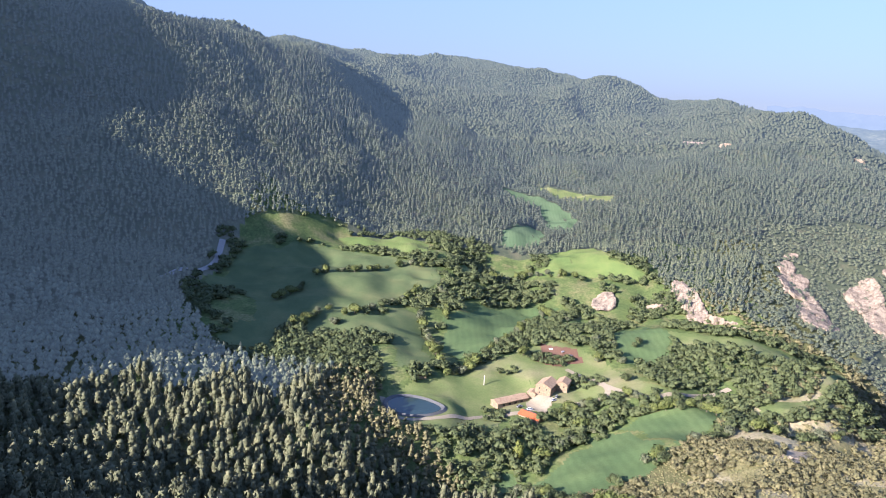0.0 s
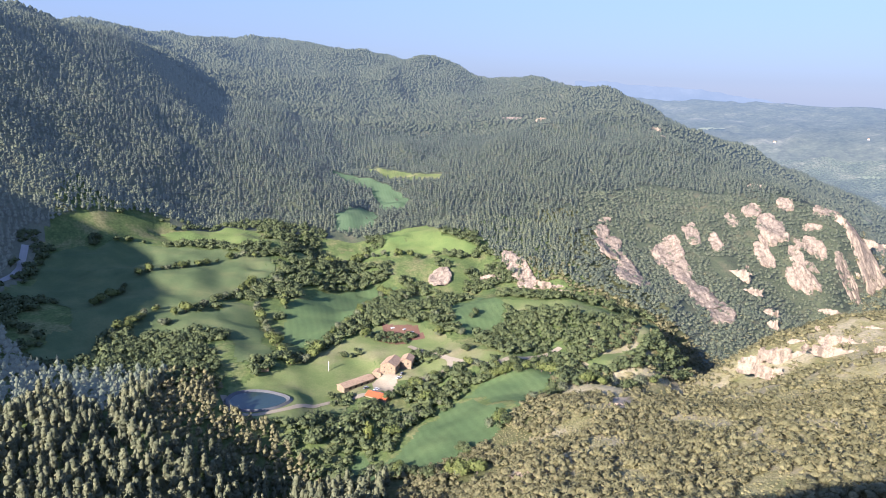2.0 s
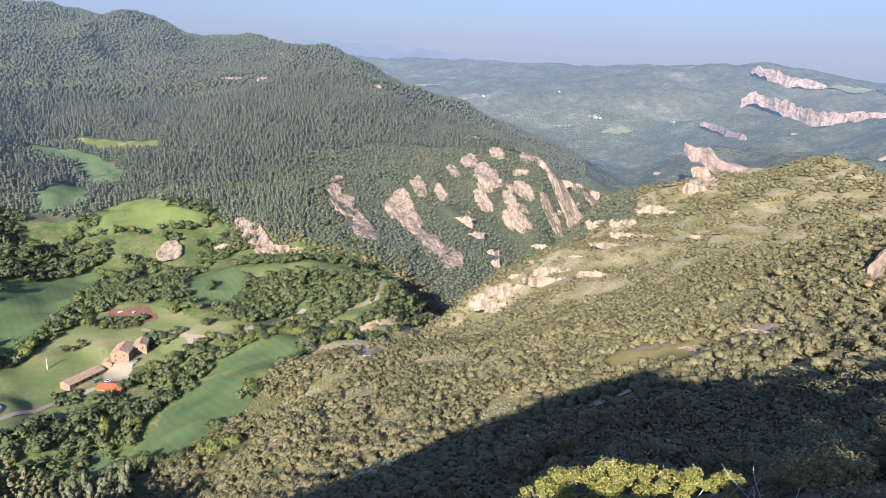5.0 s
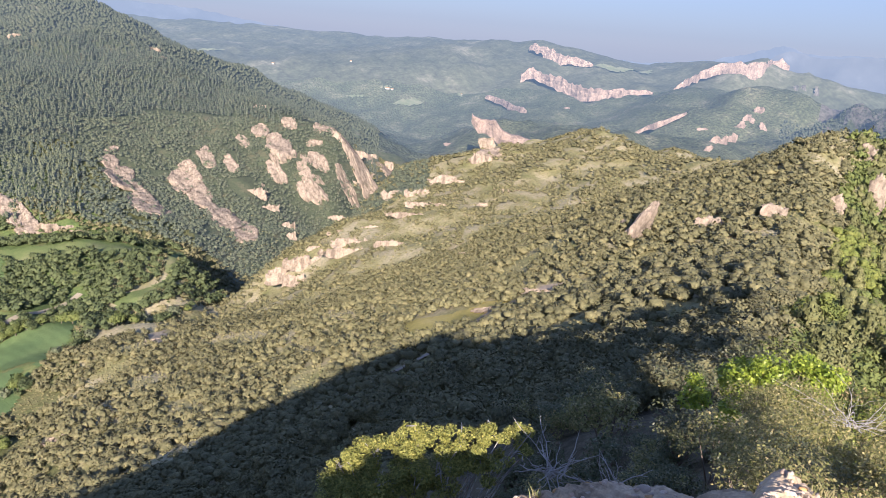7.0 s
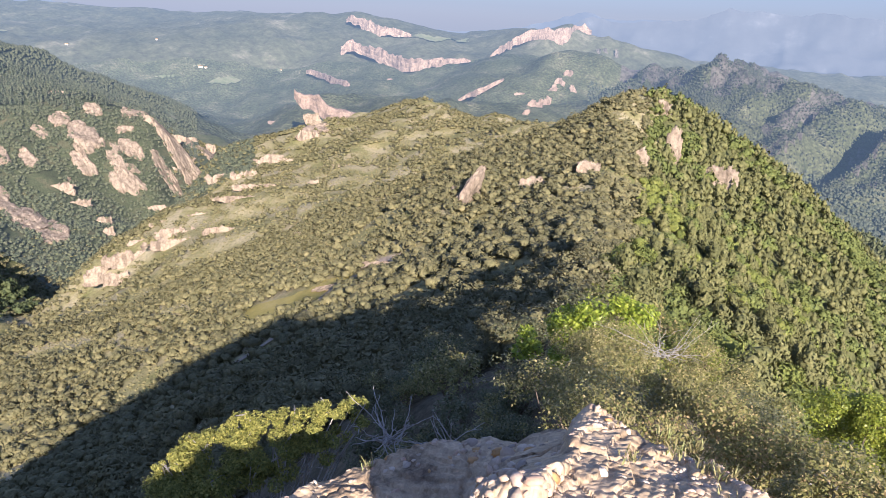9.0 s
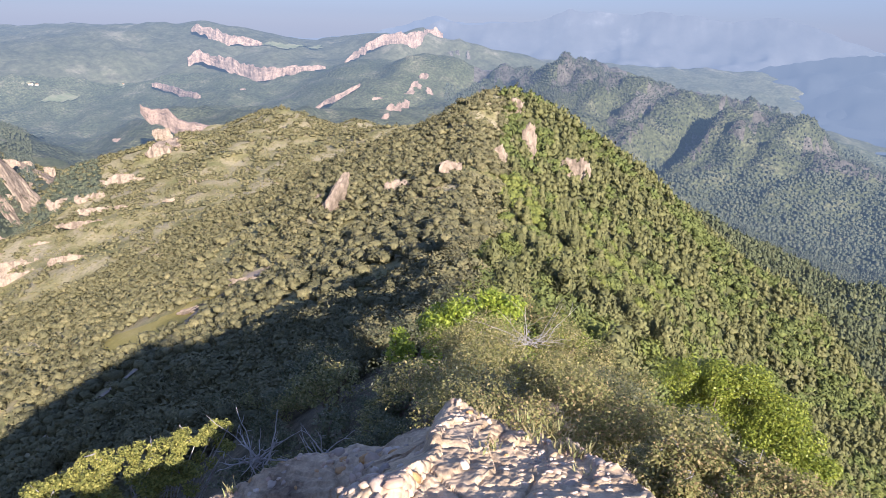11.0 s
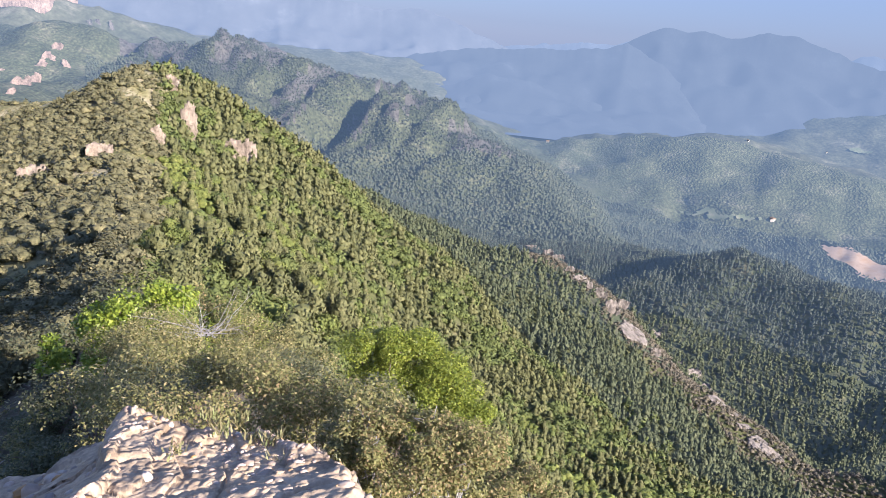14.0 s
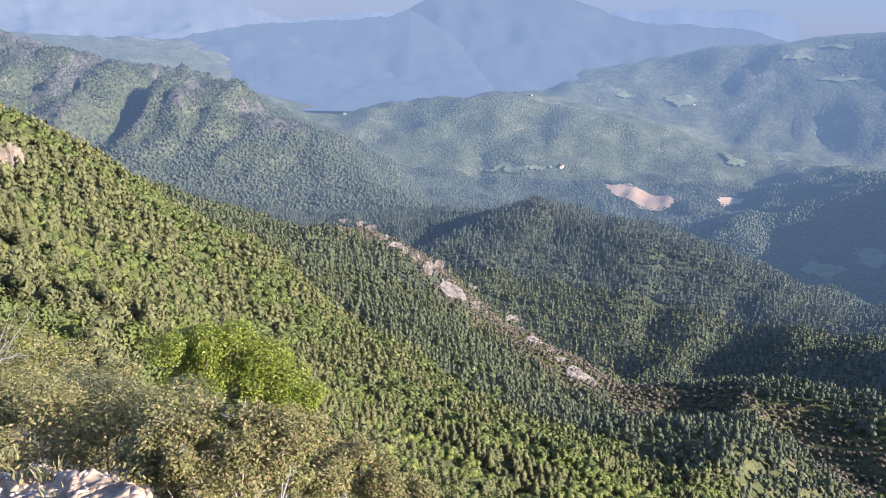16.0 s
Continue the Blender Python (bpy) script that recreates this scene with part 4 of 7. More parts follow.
for shapes, inner, outer in ((OAK_NEXT, 45, 80), (OAK_CLOSE, 80, 130), (OAK_NEAR, 130, 210), (OAK_FINE, 210, 400)):
    plant("holm_oak_scrub", shapes, (10, 84, inner, outer), 3.5, 4.6, 3.8, MAT_OAK, "dense grey-green holm oak scrub on a steep slope", "shrubs",
          lambda x, y: ~flank(x, y) & ~open_land(x, y) & ~inside(x, y, VALLEY) & (value_noise(x, y, 23, 61) + 0.5 * value_noise(x, y, 8, 66) > -0.3 - 30 / np.hypot(x, y)) & ~bare_rock(x, y))
plant("holm_oak_scrub", OAK_FINE, (20, 45, 330, 560), 4.4, 4.8, 3.6, MAT_OAK, "scrub at the rim of the terrace", "shrubs",
      lambda x, y: inside(x, y, VALLEY) & ~open_land(x, y) & ~bare_rock(x, y) & (y < 0.9 * x + 280) & (np.hypot(x - 205, y - 490) > 60) & (value_noise(x, y, 15, 68) > -0.3))
plant("holm_oak_scrub", OAK_MID, (18, 84, 400, 640), 4.6, 4.6, 3.2, MAT_OAK, "scattered holm oak scrub on a dry slope", "shrubs",
      lambda x, y: ~flank(x, y) & wood(x, y) & (0.7 * value_noise(x, y, 26, 62) + 0.7 * value_noise(x, y, 9, 63) + terraced(x, y) > 0.02))
plant("holm_oak_scrub", OAK_MID, (44, 84, 640, 1250), 6.0, 6.5, 4.2, MAT_OAK, "holm oak scrub on a rounded hill", "shrubs",
      lambda x, y: (value_noise(x, y, 30, 64) + value_noise(x, y, 11, 65) + terraced(x, y) > -0.25) & ~bare_rock(x, y))
plant("holm_oak_scrub", OAK_MID, (18, 46, 540, 720), 4.6, 5.5, 4.0, MAT_OAK, "thick scrub along the gorge", "shrubs",
      lambda x, y: wood(x, y) & (x < 0.95 * y) & ~slabby(x, y))
plant("spur_scrub", OAK_MID, (18, 50, 540, 980), 4.2, 4.8, 4.4, MAT_HILL, "low dark scrub between rock slabs on a steep spur", "shrubs",
      lambda x, y: slabby(x, y) & wood(x, y) & (value_noise(x, y, 16, 69) > -0.62))
plant("dry_tussocks", PINE_FAR, (18, 84, 60, 420), 2.3, 1.3, 0.75, MAT_TUSSOCK, "dry yellow grass tussocks between shrubs", "grass",
      lambda x, y: ~flank(x, y) & ~open_land(x, y) & ~inside(x, y, VALLEY) & ~bare_rock(x, y) & (value_noise(x, y, 23, 61) + 0.5 * value_noise(x, y, 8, 66) < -0.15))
plant("dry_tussocks", PINE_FAR, (24, 84, 420, 800), 4.2, 2.2, 1.0, MAT_TUSSOCK, "dry yellow grass tussocks on the terraced hill", "grass",
      lambda x, y: ~flank(x, y) & wood(x, y) & (x > 0.75 * y - 120) & (value_noise(x, y, 26, 62) + value_noise(x, y, 9, 63) < 0.05))
for k, (close, near, mat, w, h, lo, hi, what) in enumerate((
        (PINE_CLOSE, PINE_NEAR, MAT_PINE_SUN, 5.2, 6.2, 0.1, 1.0, "slender pines on a steep slope"),
        (OAK_CLOSE, OAK_NEAR, MAT_LEAF, 5.0, 5.0, -0.08, 0.1, "green broad-leaved trees on a steep slope"),
        (OAK_CLOSE, OAK_NEAR, MAT_FRESH, 4.6, 4.4, -1.0, -0.08, "bright yellow-green young trees on a steep slope"))):
    for shapes, inner, outer in ((PINE_NEXT if k == 0 else OAK_NEXT, 42, 78), (close, 78, 145), (near, 145, 300)):
        plant(("pine_trees", "broadleaf_trees", "young_trees")[k], shapes, (78, 158, inner, outer), 4.0, w, h, mat, what, "trees",
              lambda x, y: flank(x, y) & ~bare_rock(x, y) & (value_noise(x, y, 9, 71) > lo) & (value_noise(x, y, 9, 71) <= hi))
def knob_crest(x, y):
    """The rocky, thinly grown crest that runs down from the eastern knob."""
    o = np.full(x.shape, 1e9)
    p = LINES["knob_crest"]
    for (ax, ay, _), (bx, by, _) in zip(p[:-1], p[1:]):
        s = np.clip(((x - ax) * (bx - ax) + (y - ay) * (by - ay)) / ((bx - ax) ** 2 + (by - ay) ** 2), 0, 1)
        o = np.minimum(o, np.hypot(x - ax - s * (bx - ax), y - ay - s * (by - ay)))
    return o + 14 * value_noise(x, y, 22, 93) < 44


def past_ravine(x, y):
    """Beyond the stream below the summit ridge, on the slope of the eastern knob."""
    return np.hypot(x, y) > np.interp(bearing(x, y), (98, 104.9, 112.4, 122.5, 135.6, 145.3), (640, 540, 430, 370, 330, 320)) + 12 * value_noise(x, y, 30, 73)


plant("pine_forest", PINE_FINE, (76, 158, 300, 560), 4.8, 5.2, 7.4, MAT_PINE_SUN, "dense pines on a steep slope", "trees",
      lambda x, y: flank(x, y) & ~past_ravine(x, y) & (value_noise(x, y, 14, 72) > -0.1))
plant("broadleaf_trees", TREE_MID, (76, 158, 300, 560), 4.6, 5.5, 5.5, MAT_LEAF, "patches of green broad-leaved trees among pines", "trees",
      lambda x, y: flank(x, y) & ~past_ravine(x, y) & (value_noise(x, y, 14, 72) <= -0.1))
plant("pine_forest", PINE_FINE, (100, 158, 300, 560), 5.6, 5.4, 9.5, MAT_EAST, "tall grey-green pines on the slope of a rocky knob", "trees",
      lambda x, y: past_ravine(x, y) & ~knob_crest(x, y) & ~bare_rock(x, y))
plant("broadleaf_trees", TREE_MID, (118, 158, 250, 430), 9.5, 7.0, 6.5, MAT_LEAF, "fresh green trees along a ravine", "trees",
      lambda x, y: value_noise(x, y, 40, 74) > 0.25)


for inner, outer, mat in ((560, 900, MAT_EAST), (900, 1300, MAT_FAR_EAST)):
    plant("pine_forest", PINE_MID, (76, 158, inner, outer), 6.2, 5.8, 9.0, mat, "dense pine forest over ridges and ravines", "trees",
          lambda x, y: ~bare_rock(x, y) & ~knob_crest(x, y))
plant("crest_scrub", OAK_MID, (95, 158, 380, 800), 4.4, 4.4, 3.2, MAT_BROWN, "thin brownish scrub on a rocky crest", "shrubs",
      lambda x, y: ~bare_rock(x, y) & knob_crest(x, y))


PATCHES = {}
PATCHES["quarry"] = ((1612, -1409), (1560, -1429), (1498, -1450), (1437, -1488), (1369, -1456), (1351, -1426), (1384, -1388), (1438, -1376), (1530, -1384))
PATCHES["ochre_field"] = ((1294, -1539), (1316, -1608), (1275, -1622), (1249, -1570), (1268, -1523))
PATCHES["pale_field"] = ((1636, -1923), (1579, -1896), (1508, -1894), (1504, -1870), (1558, -1862))
PATCHES["hill_fields"] = ((1846, -1190), (1778, -1269), (1735, -1334), (1749, -1291), (1815, -1212))
PATCHES["mesa_meadow"] = ((2670, 1412), (2695, 1325), (2887, 1267), (2834, 1241), (2624, 1287), (2612, 1354))
PATCHES["valley_meadow"] = ((888, 943), (1126, 1101), (1691, 1578), (1645, 1545), (919, 948))
PATCHES["east_pasture_a"] = ((2249, -2444), (2222, -2386), (2257, -2344), (2322, -2336), (2357, -2387), (2358, -2435), (2297, -2445))
PATCHES["east_pasture_b"] = ((2036, -2928), (2053, -2907), (2098, -2857), (2163, -2836), (2163, -2862), (2131, -2887), (2081, -2923))
PATCHES["east_pasture_c"] = ((1741, -2860), (1770, -2842), (1846, -2801), (1927, -2771), (1921, -2800), (1876, -2831), (1802, -2862))
PATCHES["east_pasture_d"] = ((782, -1325), (772, -1284), (801, -1266), (832, -1249), (846, -1281), (847, -1322), (810, -1326))
PATCHES["east_pasture_e"] = ((772, -1419), (762, -1391), (772, -1371), (797, -1375), (818, -1412), (819, -1435), (800, -1438))
PATCHES["east_pasture_f"] = ((1522, -1903), (1517, -1882), (1523, -1852), (1545, -1841), (1560, -1866), (1561, -1891), (1544, -1905))
PATCHES["east_pasture_g"] = ((969, -1640), (978, -1631), (1029, -1654), (1081, -1679), (1081, -1693), (1051, -1683), (1000, -1654))
PATCHES["east_pasture_h"] = ((1776, -1255), (1791, -1233), (1834, -1185), (1882, -1143), (1877, -1159), (1848, -1188), (1808, -1232))
PATCHES["east_pasture_i"] = ((2441, -2291), (2442, -2270), (2470, -2240), (2491, -2206), (2505, -2232), (2504, -2264), (2478, -2292))
PATCHES["east_pasture_j"] = ((1985, -3051), (2000, -3032), (2052, -3006), (2115, -2998), (2117, -3024), (2083, -3039), (2030, -3056))
PATCHES["valley_pasture_a"] = ((1927, 1802), (1914, 1801), (1896, 1812), (1886, 1830), (1894, 1830), (1902, 1821), (1919, 1811))
PATCHES["valley_pasture_b"] = ((1960, 1661), (1932, 1662), (1882, 1680), (1853, 1713), (1879, 1722), (1917, 1719), (1954, 1693))
PATCHES["valley_pasture_c"] = ((1528, 1423), (1367, 1305), (962, 975), (875, 936), (902, 950), (966, 983), (1146, 1105))
PATCHES["valley_pasture_d"] = ((2123, 1621), (2100, 1607), (2098, 1618), (2105, 1635), (2128, 1651), (2135, 1650), (2137, 1639))
PATCHES["valley_pasture_e"] = ((1819, 1837), (1807, 1841), (1784, 1857), (1770, 1878), (1778, 1877), (1790, 1866), (1808, 1849))
PATCHES["valley_pasture_f"] = ((1795, 2604), (1771, 2604), (1718, 2609), (1683, 2632), (1699, 2637), (1727, 2627), (1783, 2635))
FAR_HOUSES = ((1739, -1353, 14), (2245, -2382, 10), (2212, -2392, 8), (2295, -2382, 8), (2511, -2128, 8), (2223, -1561, 8), (2513, -941, 10), (1877, -2843, 8), (1903, 1808, 14), (1913, 1794, 9), (2119, 1639, 9), (1981, 2082, 7), (1738, 2243, 10), (1738, -1349, 12), (3252, -791, 10), (3363, -997, 8))


def clearing(x, y):
    o = np.zeros(x.shape, bool)
    for p in PATCHES.values():
        o |= inside(x, y, p)
    return o


def saw_ridge(x, y):
    """The high part of the jagged eastern ridge."""
    return (bearing(x, y) < 112) & (bearing(x, y) > 79) & (height(x, y) > 30 + 35 * value_noise(x, y, 120, 94))


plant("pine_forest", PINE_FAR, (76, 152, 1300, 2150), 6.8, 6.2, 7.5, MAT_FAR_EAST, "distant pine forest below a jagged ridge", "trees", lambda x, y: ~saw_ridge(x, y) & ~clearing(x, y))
plant("ridge_scrub", PINE_FAR, (76, 114, 1300, 2150), 6.8, 5.0, 5.0, MAT_SAW, "thin grey-green scrub on a jagged rocky ridge", "trees",
      lambda x, y: saw_ridge(x, y) & (value_noise(x, y, 24, 95) + 0.6 * value_noise(x, y, 70, 96) > -0.8))


# ---- cliffs and outcrops ----
def rock_face(name, x, y, z, wide, tall, lean, seed, material, label, upright):
    """A weathered face of bare rock turned to the viewpoint, fractured along its lean; its rim sinks into the slope."""
    r = np.random.default_rng(seed)
    out, side, back = view_frame(x, y, z)
    if upright:
        back = 0.25
    n, m = int(np.clip(wide / 0.9, 22, 44)), int(np.clip(tall / 0.9, 18, 34))
    u, w = np.meshgrid(np.linspace(-1, 1, n), np.linspace(-1, 1, m))
    u = u + r.uniform(-.25, .25, u.shape) * 2 / n
    w = w + r.uniform(-.25, .25, u.shape) * 2 / m
    size = min(wide, tall)
    a_, b_ = u * wide / size + 7 * seed, w * tall / size
    rag = value_noise(a_, b_, 0.62, seed) + 0.5 * value_noise(a_, b_, 0.27, seed + 1)
    if upright and math.hypot(x, y) > 1300 and wide > 1.6 * tall:
        rim = np.abs(u) ** 4 + np.abs(w) ** np.where(w > 0, 4, 1.6) + 0.55 * rag * np.where(w > 0.2, 0.8, 1.4)
    else:
        rim = np.abs(u) ** 2.6 + np.abs(w) ** 2.6 + 0.55 * rag
    steps = np.floor(2.2 * (value_noise(a_, 0.5 * b_, 0.5, seed + 2) + 1)) / 2.2
    cracks = np.abs(value_noise(a_, 0.3 * b_, 0.33, seed + 3))
    relief = 0.1 * size * (0.35 + 0.7 * steps - 0.55 * np.clip(0.25 - cracks, 0, 1) * 4 * 0.25 + 0.25 * value_noise(a_, b_, 0.2, seed + 4))
    shelf = 1.4 * ((2.5 * w + 0.8 * value_noise(a_, b_, 0.8, seed + 5)) % 1.0) if back > 1.0 and not upright else 0.0
    body = np.clip((0.95 - rim) / 0.16, 0, 1)
    lift = np.where(rim < 0.95, (relief + shelf + 0.4) * body, -0.08 * size - 1.0)
    p, q = u * wide / 2 * 1.06, w * tall / 2 * 1.06
    a = radians(lean)
    p, q = p * math.cos(a) - q * math.sin(a), p * math.sin(a) + q * math.cos(a)
    gx, gy = x + side[0] * p - out[0] * q * back, y + side[1] * p - out[1] * q * back
    if upright:
        gz = z + q
        gx, gy = gx + out[0] * lift * 1.5, gy + out[1] * lift * 1.5
    else:
        gz = height(gx, gy) + 0.55 * lift + 0.5
        gx, gy = gx + out[0] * lift * 0.9, gy + out[1] * lift * 0.9
    b = (np.arange(m - 1)[:, None] * n + np.arange(n - 1)[None]).ravel()
    f = np.concatenate([np.stack([b, b + 1, b + n + 1], -1), np.stack([b, b + n + 1, b + n], -1)])
    if upright:
        f = f[(rim.ravel()[f] < 0.97).all(1)]
    ob = quick_mesh(name, np.stack([gx, gy, gz], -1).reshape(-1, 3), f[:, ::-1], material)
    return tagged(ob, label, "rock", group="cliffs and outcrops")


for k, group_ in enumerate(CLIFFS.values()):
    for i, (x, y, z, w, h, lean) in enumerate(group_):
        far = math.hypot(x, y) > 1300
        crag = far and 76 < math.degrees(math.atan2(x, y)) < 116
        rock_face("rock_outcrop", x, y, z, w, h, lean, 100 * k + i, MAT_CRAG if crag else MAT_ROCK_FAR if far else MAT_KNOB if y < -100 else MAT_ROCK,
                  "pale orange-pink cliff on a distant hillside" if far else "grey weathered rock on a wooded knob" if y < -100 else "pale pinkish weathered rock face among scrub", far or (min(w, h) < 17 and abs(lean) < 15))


# ---- cliff bands of the mesa: x, y, top and foot of the wall ----
BANDS = {}
BANDS["mesa_brow"] = ((2659, 1717, 265, 239), (2645, 1669, 274, 231), (2635, 1622, 269, 218), (2624, 1575, 251, 199), (2617, 1532, 237, 198), (2617, 1494, 233, 196), (2633, 1466, 228, 195), (2644, 1435, 218, 196), (2656, 1404, 209, 197))
BANDS["mesa_bench"] = ((2296, 1505, 181, 137), (2316, 1474, 185, 137), (2314, 1428, 174, 133), (2293, 1372, 167, 123), (2277, 1319, 157, 107), (2260, 1267, 148, 97), (2241, 1216, 145, 93), (2239, 1177, 143, 100), (2252, 1146, 142, 106), (2260, 1112, 143, 112), (2286, 1088, 142, 116), (2325, 1070, 142, 120), (2366, 1051, 141, 125), (2406, 1032, 140, 131))
BANDS["mesa_prow"] = ((2434, 973, 166, 147), (2462, 955, 184, 161), (2550, 960, 199, 172), (2638, 963, 215, 187), (2660, 942, 232, 202), (2675, 918, 249, 215), (2675, 887, 258, 220), (2676, 857, 262, 220), (2683, 827, 265, 212), (2702, 802, 267, 208), (2734, 782, 272, 217), (2880, 794, 278, 224), (2888, 766, 283, 233), (2895, 737, 286, 243))
BANDS["orange_crag"] = ((1073, 802, 147, 129), (1082, 790, 135, 106), (1091, 778, 130, 103), (1099, 766, 125, 99), (1108, 754, 109, 88), (1116, 741, 104, 86), (1124, 730, 102, 89), (1132, 717, 100, 90), (1139, 706, 97, 93))
BANDS["thin_band"] = ((1733, 774, 75, 67), (1740, 759, 83, 75), (1781, 758, 88, 79), (1878, 780, 88, 77), (1899, 769, 94, 84), (1920, 758, 102, 94), (1937, 746, 112, 104), (1952, 733, 121, 115))
BANDS["upper_thin_band"] = ((2095, 1513, 82, 70), (2086, 1476, 79, 66), (2056, 1426, 78, 63), (2019, 1371, 75, 57), (1982, 1317, 71, 51), (1950, 1269, 71, 53), (1932, 1231, 72, 56))


def cliff_band(name, wall, seed, label):
    """A long rock wall with ragged rims, vertical flutes, a ledge or two and a thick top that runs back into the hill."""
    wall = np.array(wall, float)
    s = np.concatenate([[0], np.cumsum(np.hypot(*np.diff(wall[:, :2], axis=0).T))])
    fine = np.arange(0, s[-1], 2.6)
    x, y, top, foot = (np.interp(fine, s, wall[:, k]) for k in range(4))
    tall = np.maximum(top - foot, 3.0)
    ends = np.clip(np.minimum(fine, s[-1] - fine) / 30, 0.15, 1)
    z = 0 * fine
    top = foot + tall * (ends ** 0.5) * (0.78 + 0.14 * value_noise(fine, z, 34, seed) + 0.12 * value_noise(fine, z, 11, seed + 1))
    foot = foot - 3 - tall * (0.12 + 0.25 * value_noise(fine, z, 26, seed + 2))
    out = -np.stack([x, y], -1) / np.hypot(x, y)[:, None]
    rows, levels = [], 16
    for k in range(levels + 2):
        u = min(1.0, k / (levels - 1))
        zz = foot + (top - foot) * u
        ledge = np.floor(2.6 * (u + 0.12 * value_noise(fine, z, 60, seed + 7))) / 2.6
        flute = 0.5 * np.abs(value_noise(fine, zz * 0.22, 15, seed + 3)) + 0.32 * np.abs(value_noise(fine, zz * 0.35, 6.5, seed + 4)) + 0.6 * value_noise(fine, zz * 0.15, 48, seed + 5)
        reach = 8 - 14 * ledge + 9 * flute
        if k >= levels:
            reach = reach - 14 * (k - levels + 1)
            zz = top + 0.6 * (k - levels + 1) - 2.0 * (k - levels)
        rows.append(np.stack([x + out[:, 0] * reach, y + out[:, 1] * reach, zz], -1))
    n = len(fine)
    b = (np.arange(levels + 1)[:, None] * n + np.arange(n - 1)[None]).ravel()
    f = np.concatenate([np.stack([b, b + 1, b + n + 1], -1), np.stack([b, b + n + 1, b + n], -1)])
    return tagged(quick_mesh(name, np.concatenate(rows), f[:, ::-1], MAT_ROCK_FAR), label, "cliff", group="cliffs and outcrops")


for k, (name_, wall_) in enumerate(BANDS.items()):
    cliff_band("cliff", wall_, 900 + 10 * k, "orange-pink cliff on a wooded spur" if "orange" in name_ else "long pale pinkish cliff band round a wooded mesa")


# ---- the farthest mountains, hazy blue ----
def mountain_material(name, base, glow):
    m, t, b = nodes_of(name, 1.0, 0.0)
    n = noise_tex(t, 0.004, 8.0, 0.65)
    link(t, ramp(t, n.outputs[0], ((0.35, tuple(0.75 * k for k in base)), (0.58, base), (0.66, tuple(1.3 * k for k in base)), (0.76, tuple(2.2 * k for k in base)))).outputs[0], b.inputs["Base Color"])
    # haze painted as one even emission over the whole range
    haze_emission(b, glow, 0.0)
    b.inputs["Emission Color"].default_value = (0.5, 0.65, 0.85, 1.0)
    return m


PEAKS = {}
PEAKS["massif_east"] = ((4520, 1460, 183), (4599, 1187, 327), (4633, 1048, 297), (4687, 769, 314), (4717, 561, 343), (4734, 392, 407), (4745, 220, 394), (4749, 82, 378), (4749, -116, 401), (4737, -346, 380), (4716, -569, 353), (4681, -806, 383), (4653, -956, 345), (4605, -1164, 259), (4559, -1332, 205), (4508, -1498, 123), (4433, -1705, 33))
PEAKS["pale_middle"] = ((4787, -778, 116), (4748, -988, 205), (4639, -1414, 209), (4583, -1586, 239), (4481, -1855, 279), (4409, -2020, 281), (4365, -2114, 311), (4217, -2396, 305), (4064, -2647, 196))
PEAKS["blue_table"] = ((3900, 50, -249), (3893, -230, -58), (3879, -401, 13), (3862, -542, 82), (3845, -655, 143), (3805, -855, 180), (3747, -1082, 204), (3655, -1360, 230), (3568, -1574, 257), (3522, -1675, 295), (3481, -1758, 253), (3423, -1869, 181), (3359, -1982, 80), (3306, -2069, -23))
PEAKS["blue_low"] = ((3481, -363, -64), (3424, -727, 18), (3374, -930, 93), (3319, -1111, 79), (3272, -1242, 40), (3211, -1394, 16), (3104, -1618, -50))
PEAKS["blue_twin"] = ((4065, -1403, -25), (3968, -1657, 176), (3908, -1793, 267), (3858, -1898, 339), (3798, -2016, 393), (3745, -2113, 375), (3700, -2190, 392), (3619, -2322, 367), (3526, -2462, 416), (3440, -2580, 402), (3367, -2675, 366), (3273, -2789, 316), (3197, -2875, 284), (3088, -2992, 272), (2909, -3166, 270), (2730, -3322, 256), (2581, -3439, 199))
PEAKS["pale_right"] = ((3957, -2804, 78), (3726, -3105, 285), (3656, -3187, 353), (3535, -3321, 344), (3419, -3440, 375), (3258, -3592, 365), (3064, -3759, 374), (2897, -3889, 308))
PEAKS["pale_left"] = ((1910, 4458, 339), (2144, 4350, 340), (2404, 4212, 320), (2621, 4081, 307), (2915, 3876, 256), (3186, 3657, 207))
PEAKS["pale_mesa"] = ((4285, 2272, 190), (4380, 2083, 196), (4438, 1956, 194), (4573, 1616, 237), (4640, 1411, 297), (4673, 1298, 339), (4693, 1225, 348), (4720, 1117, 321), (4752, 971, 316), (4795, 728, 329))


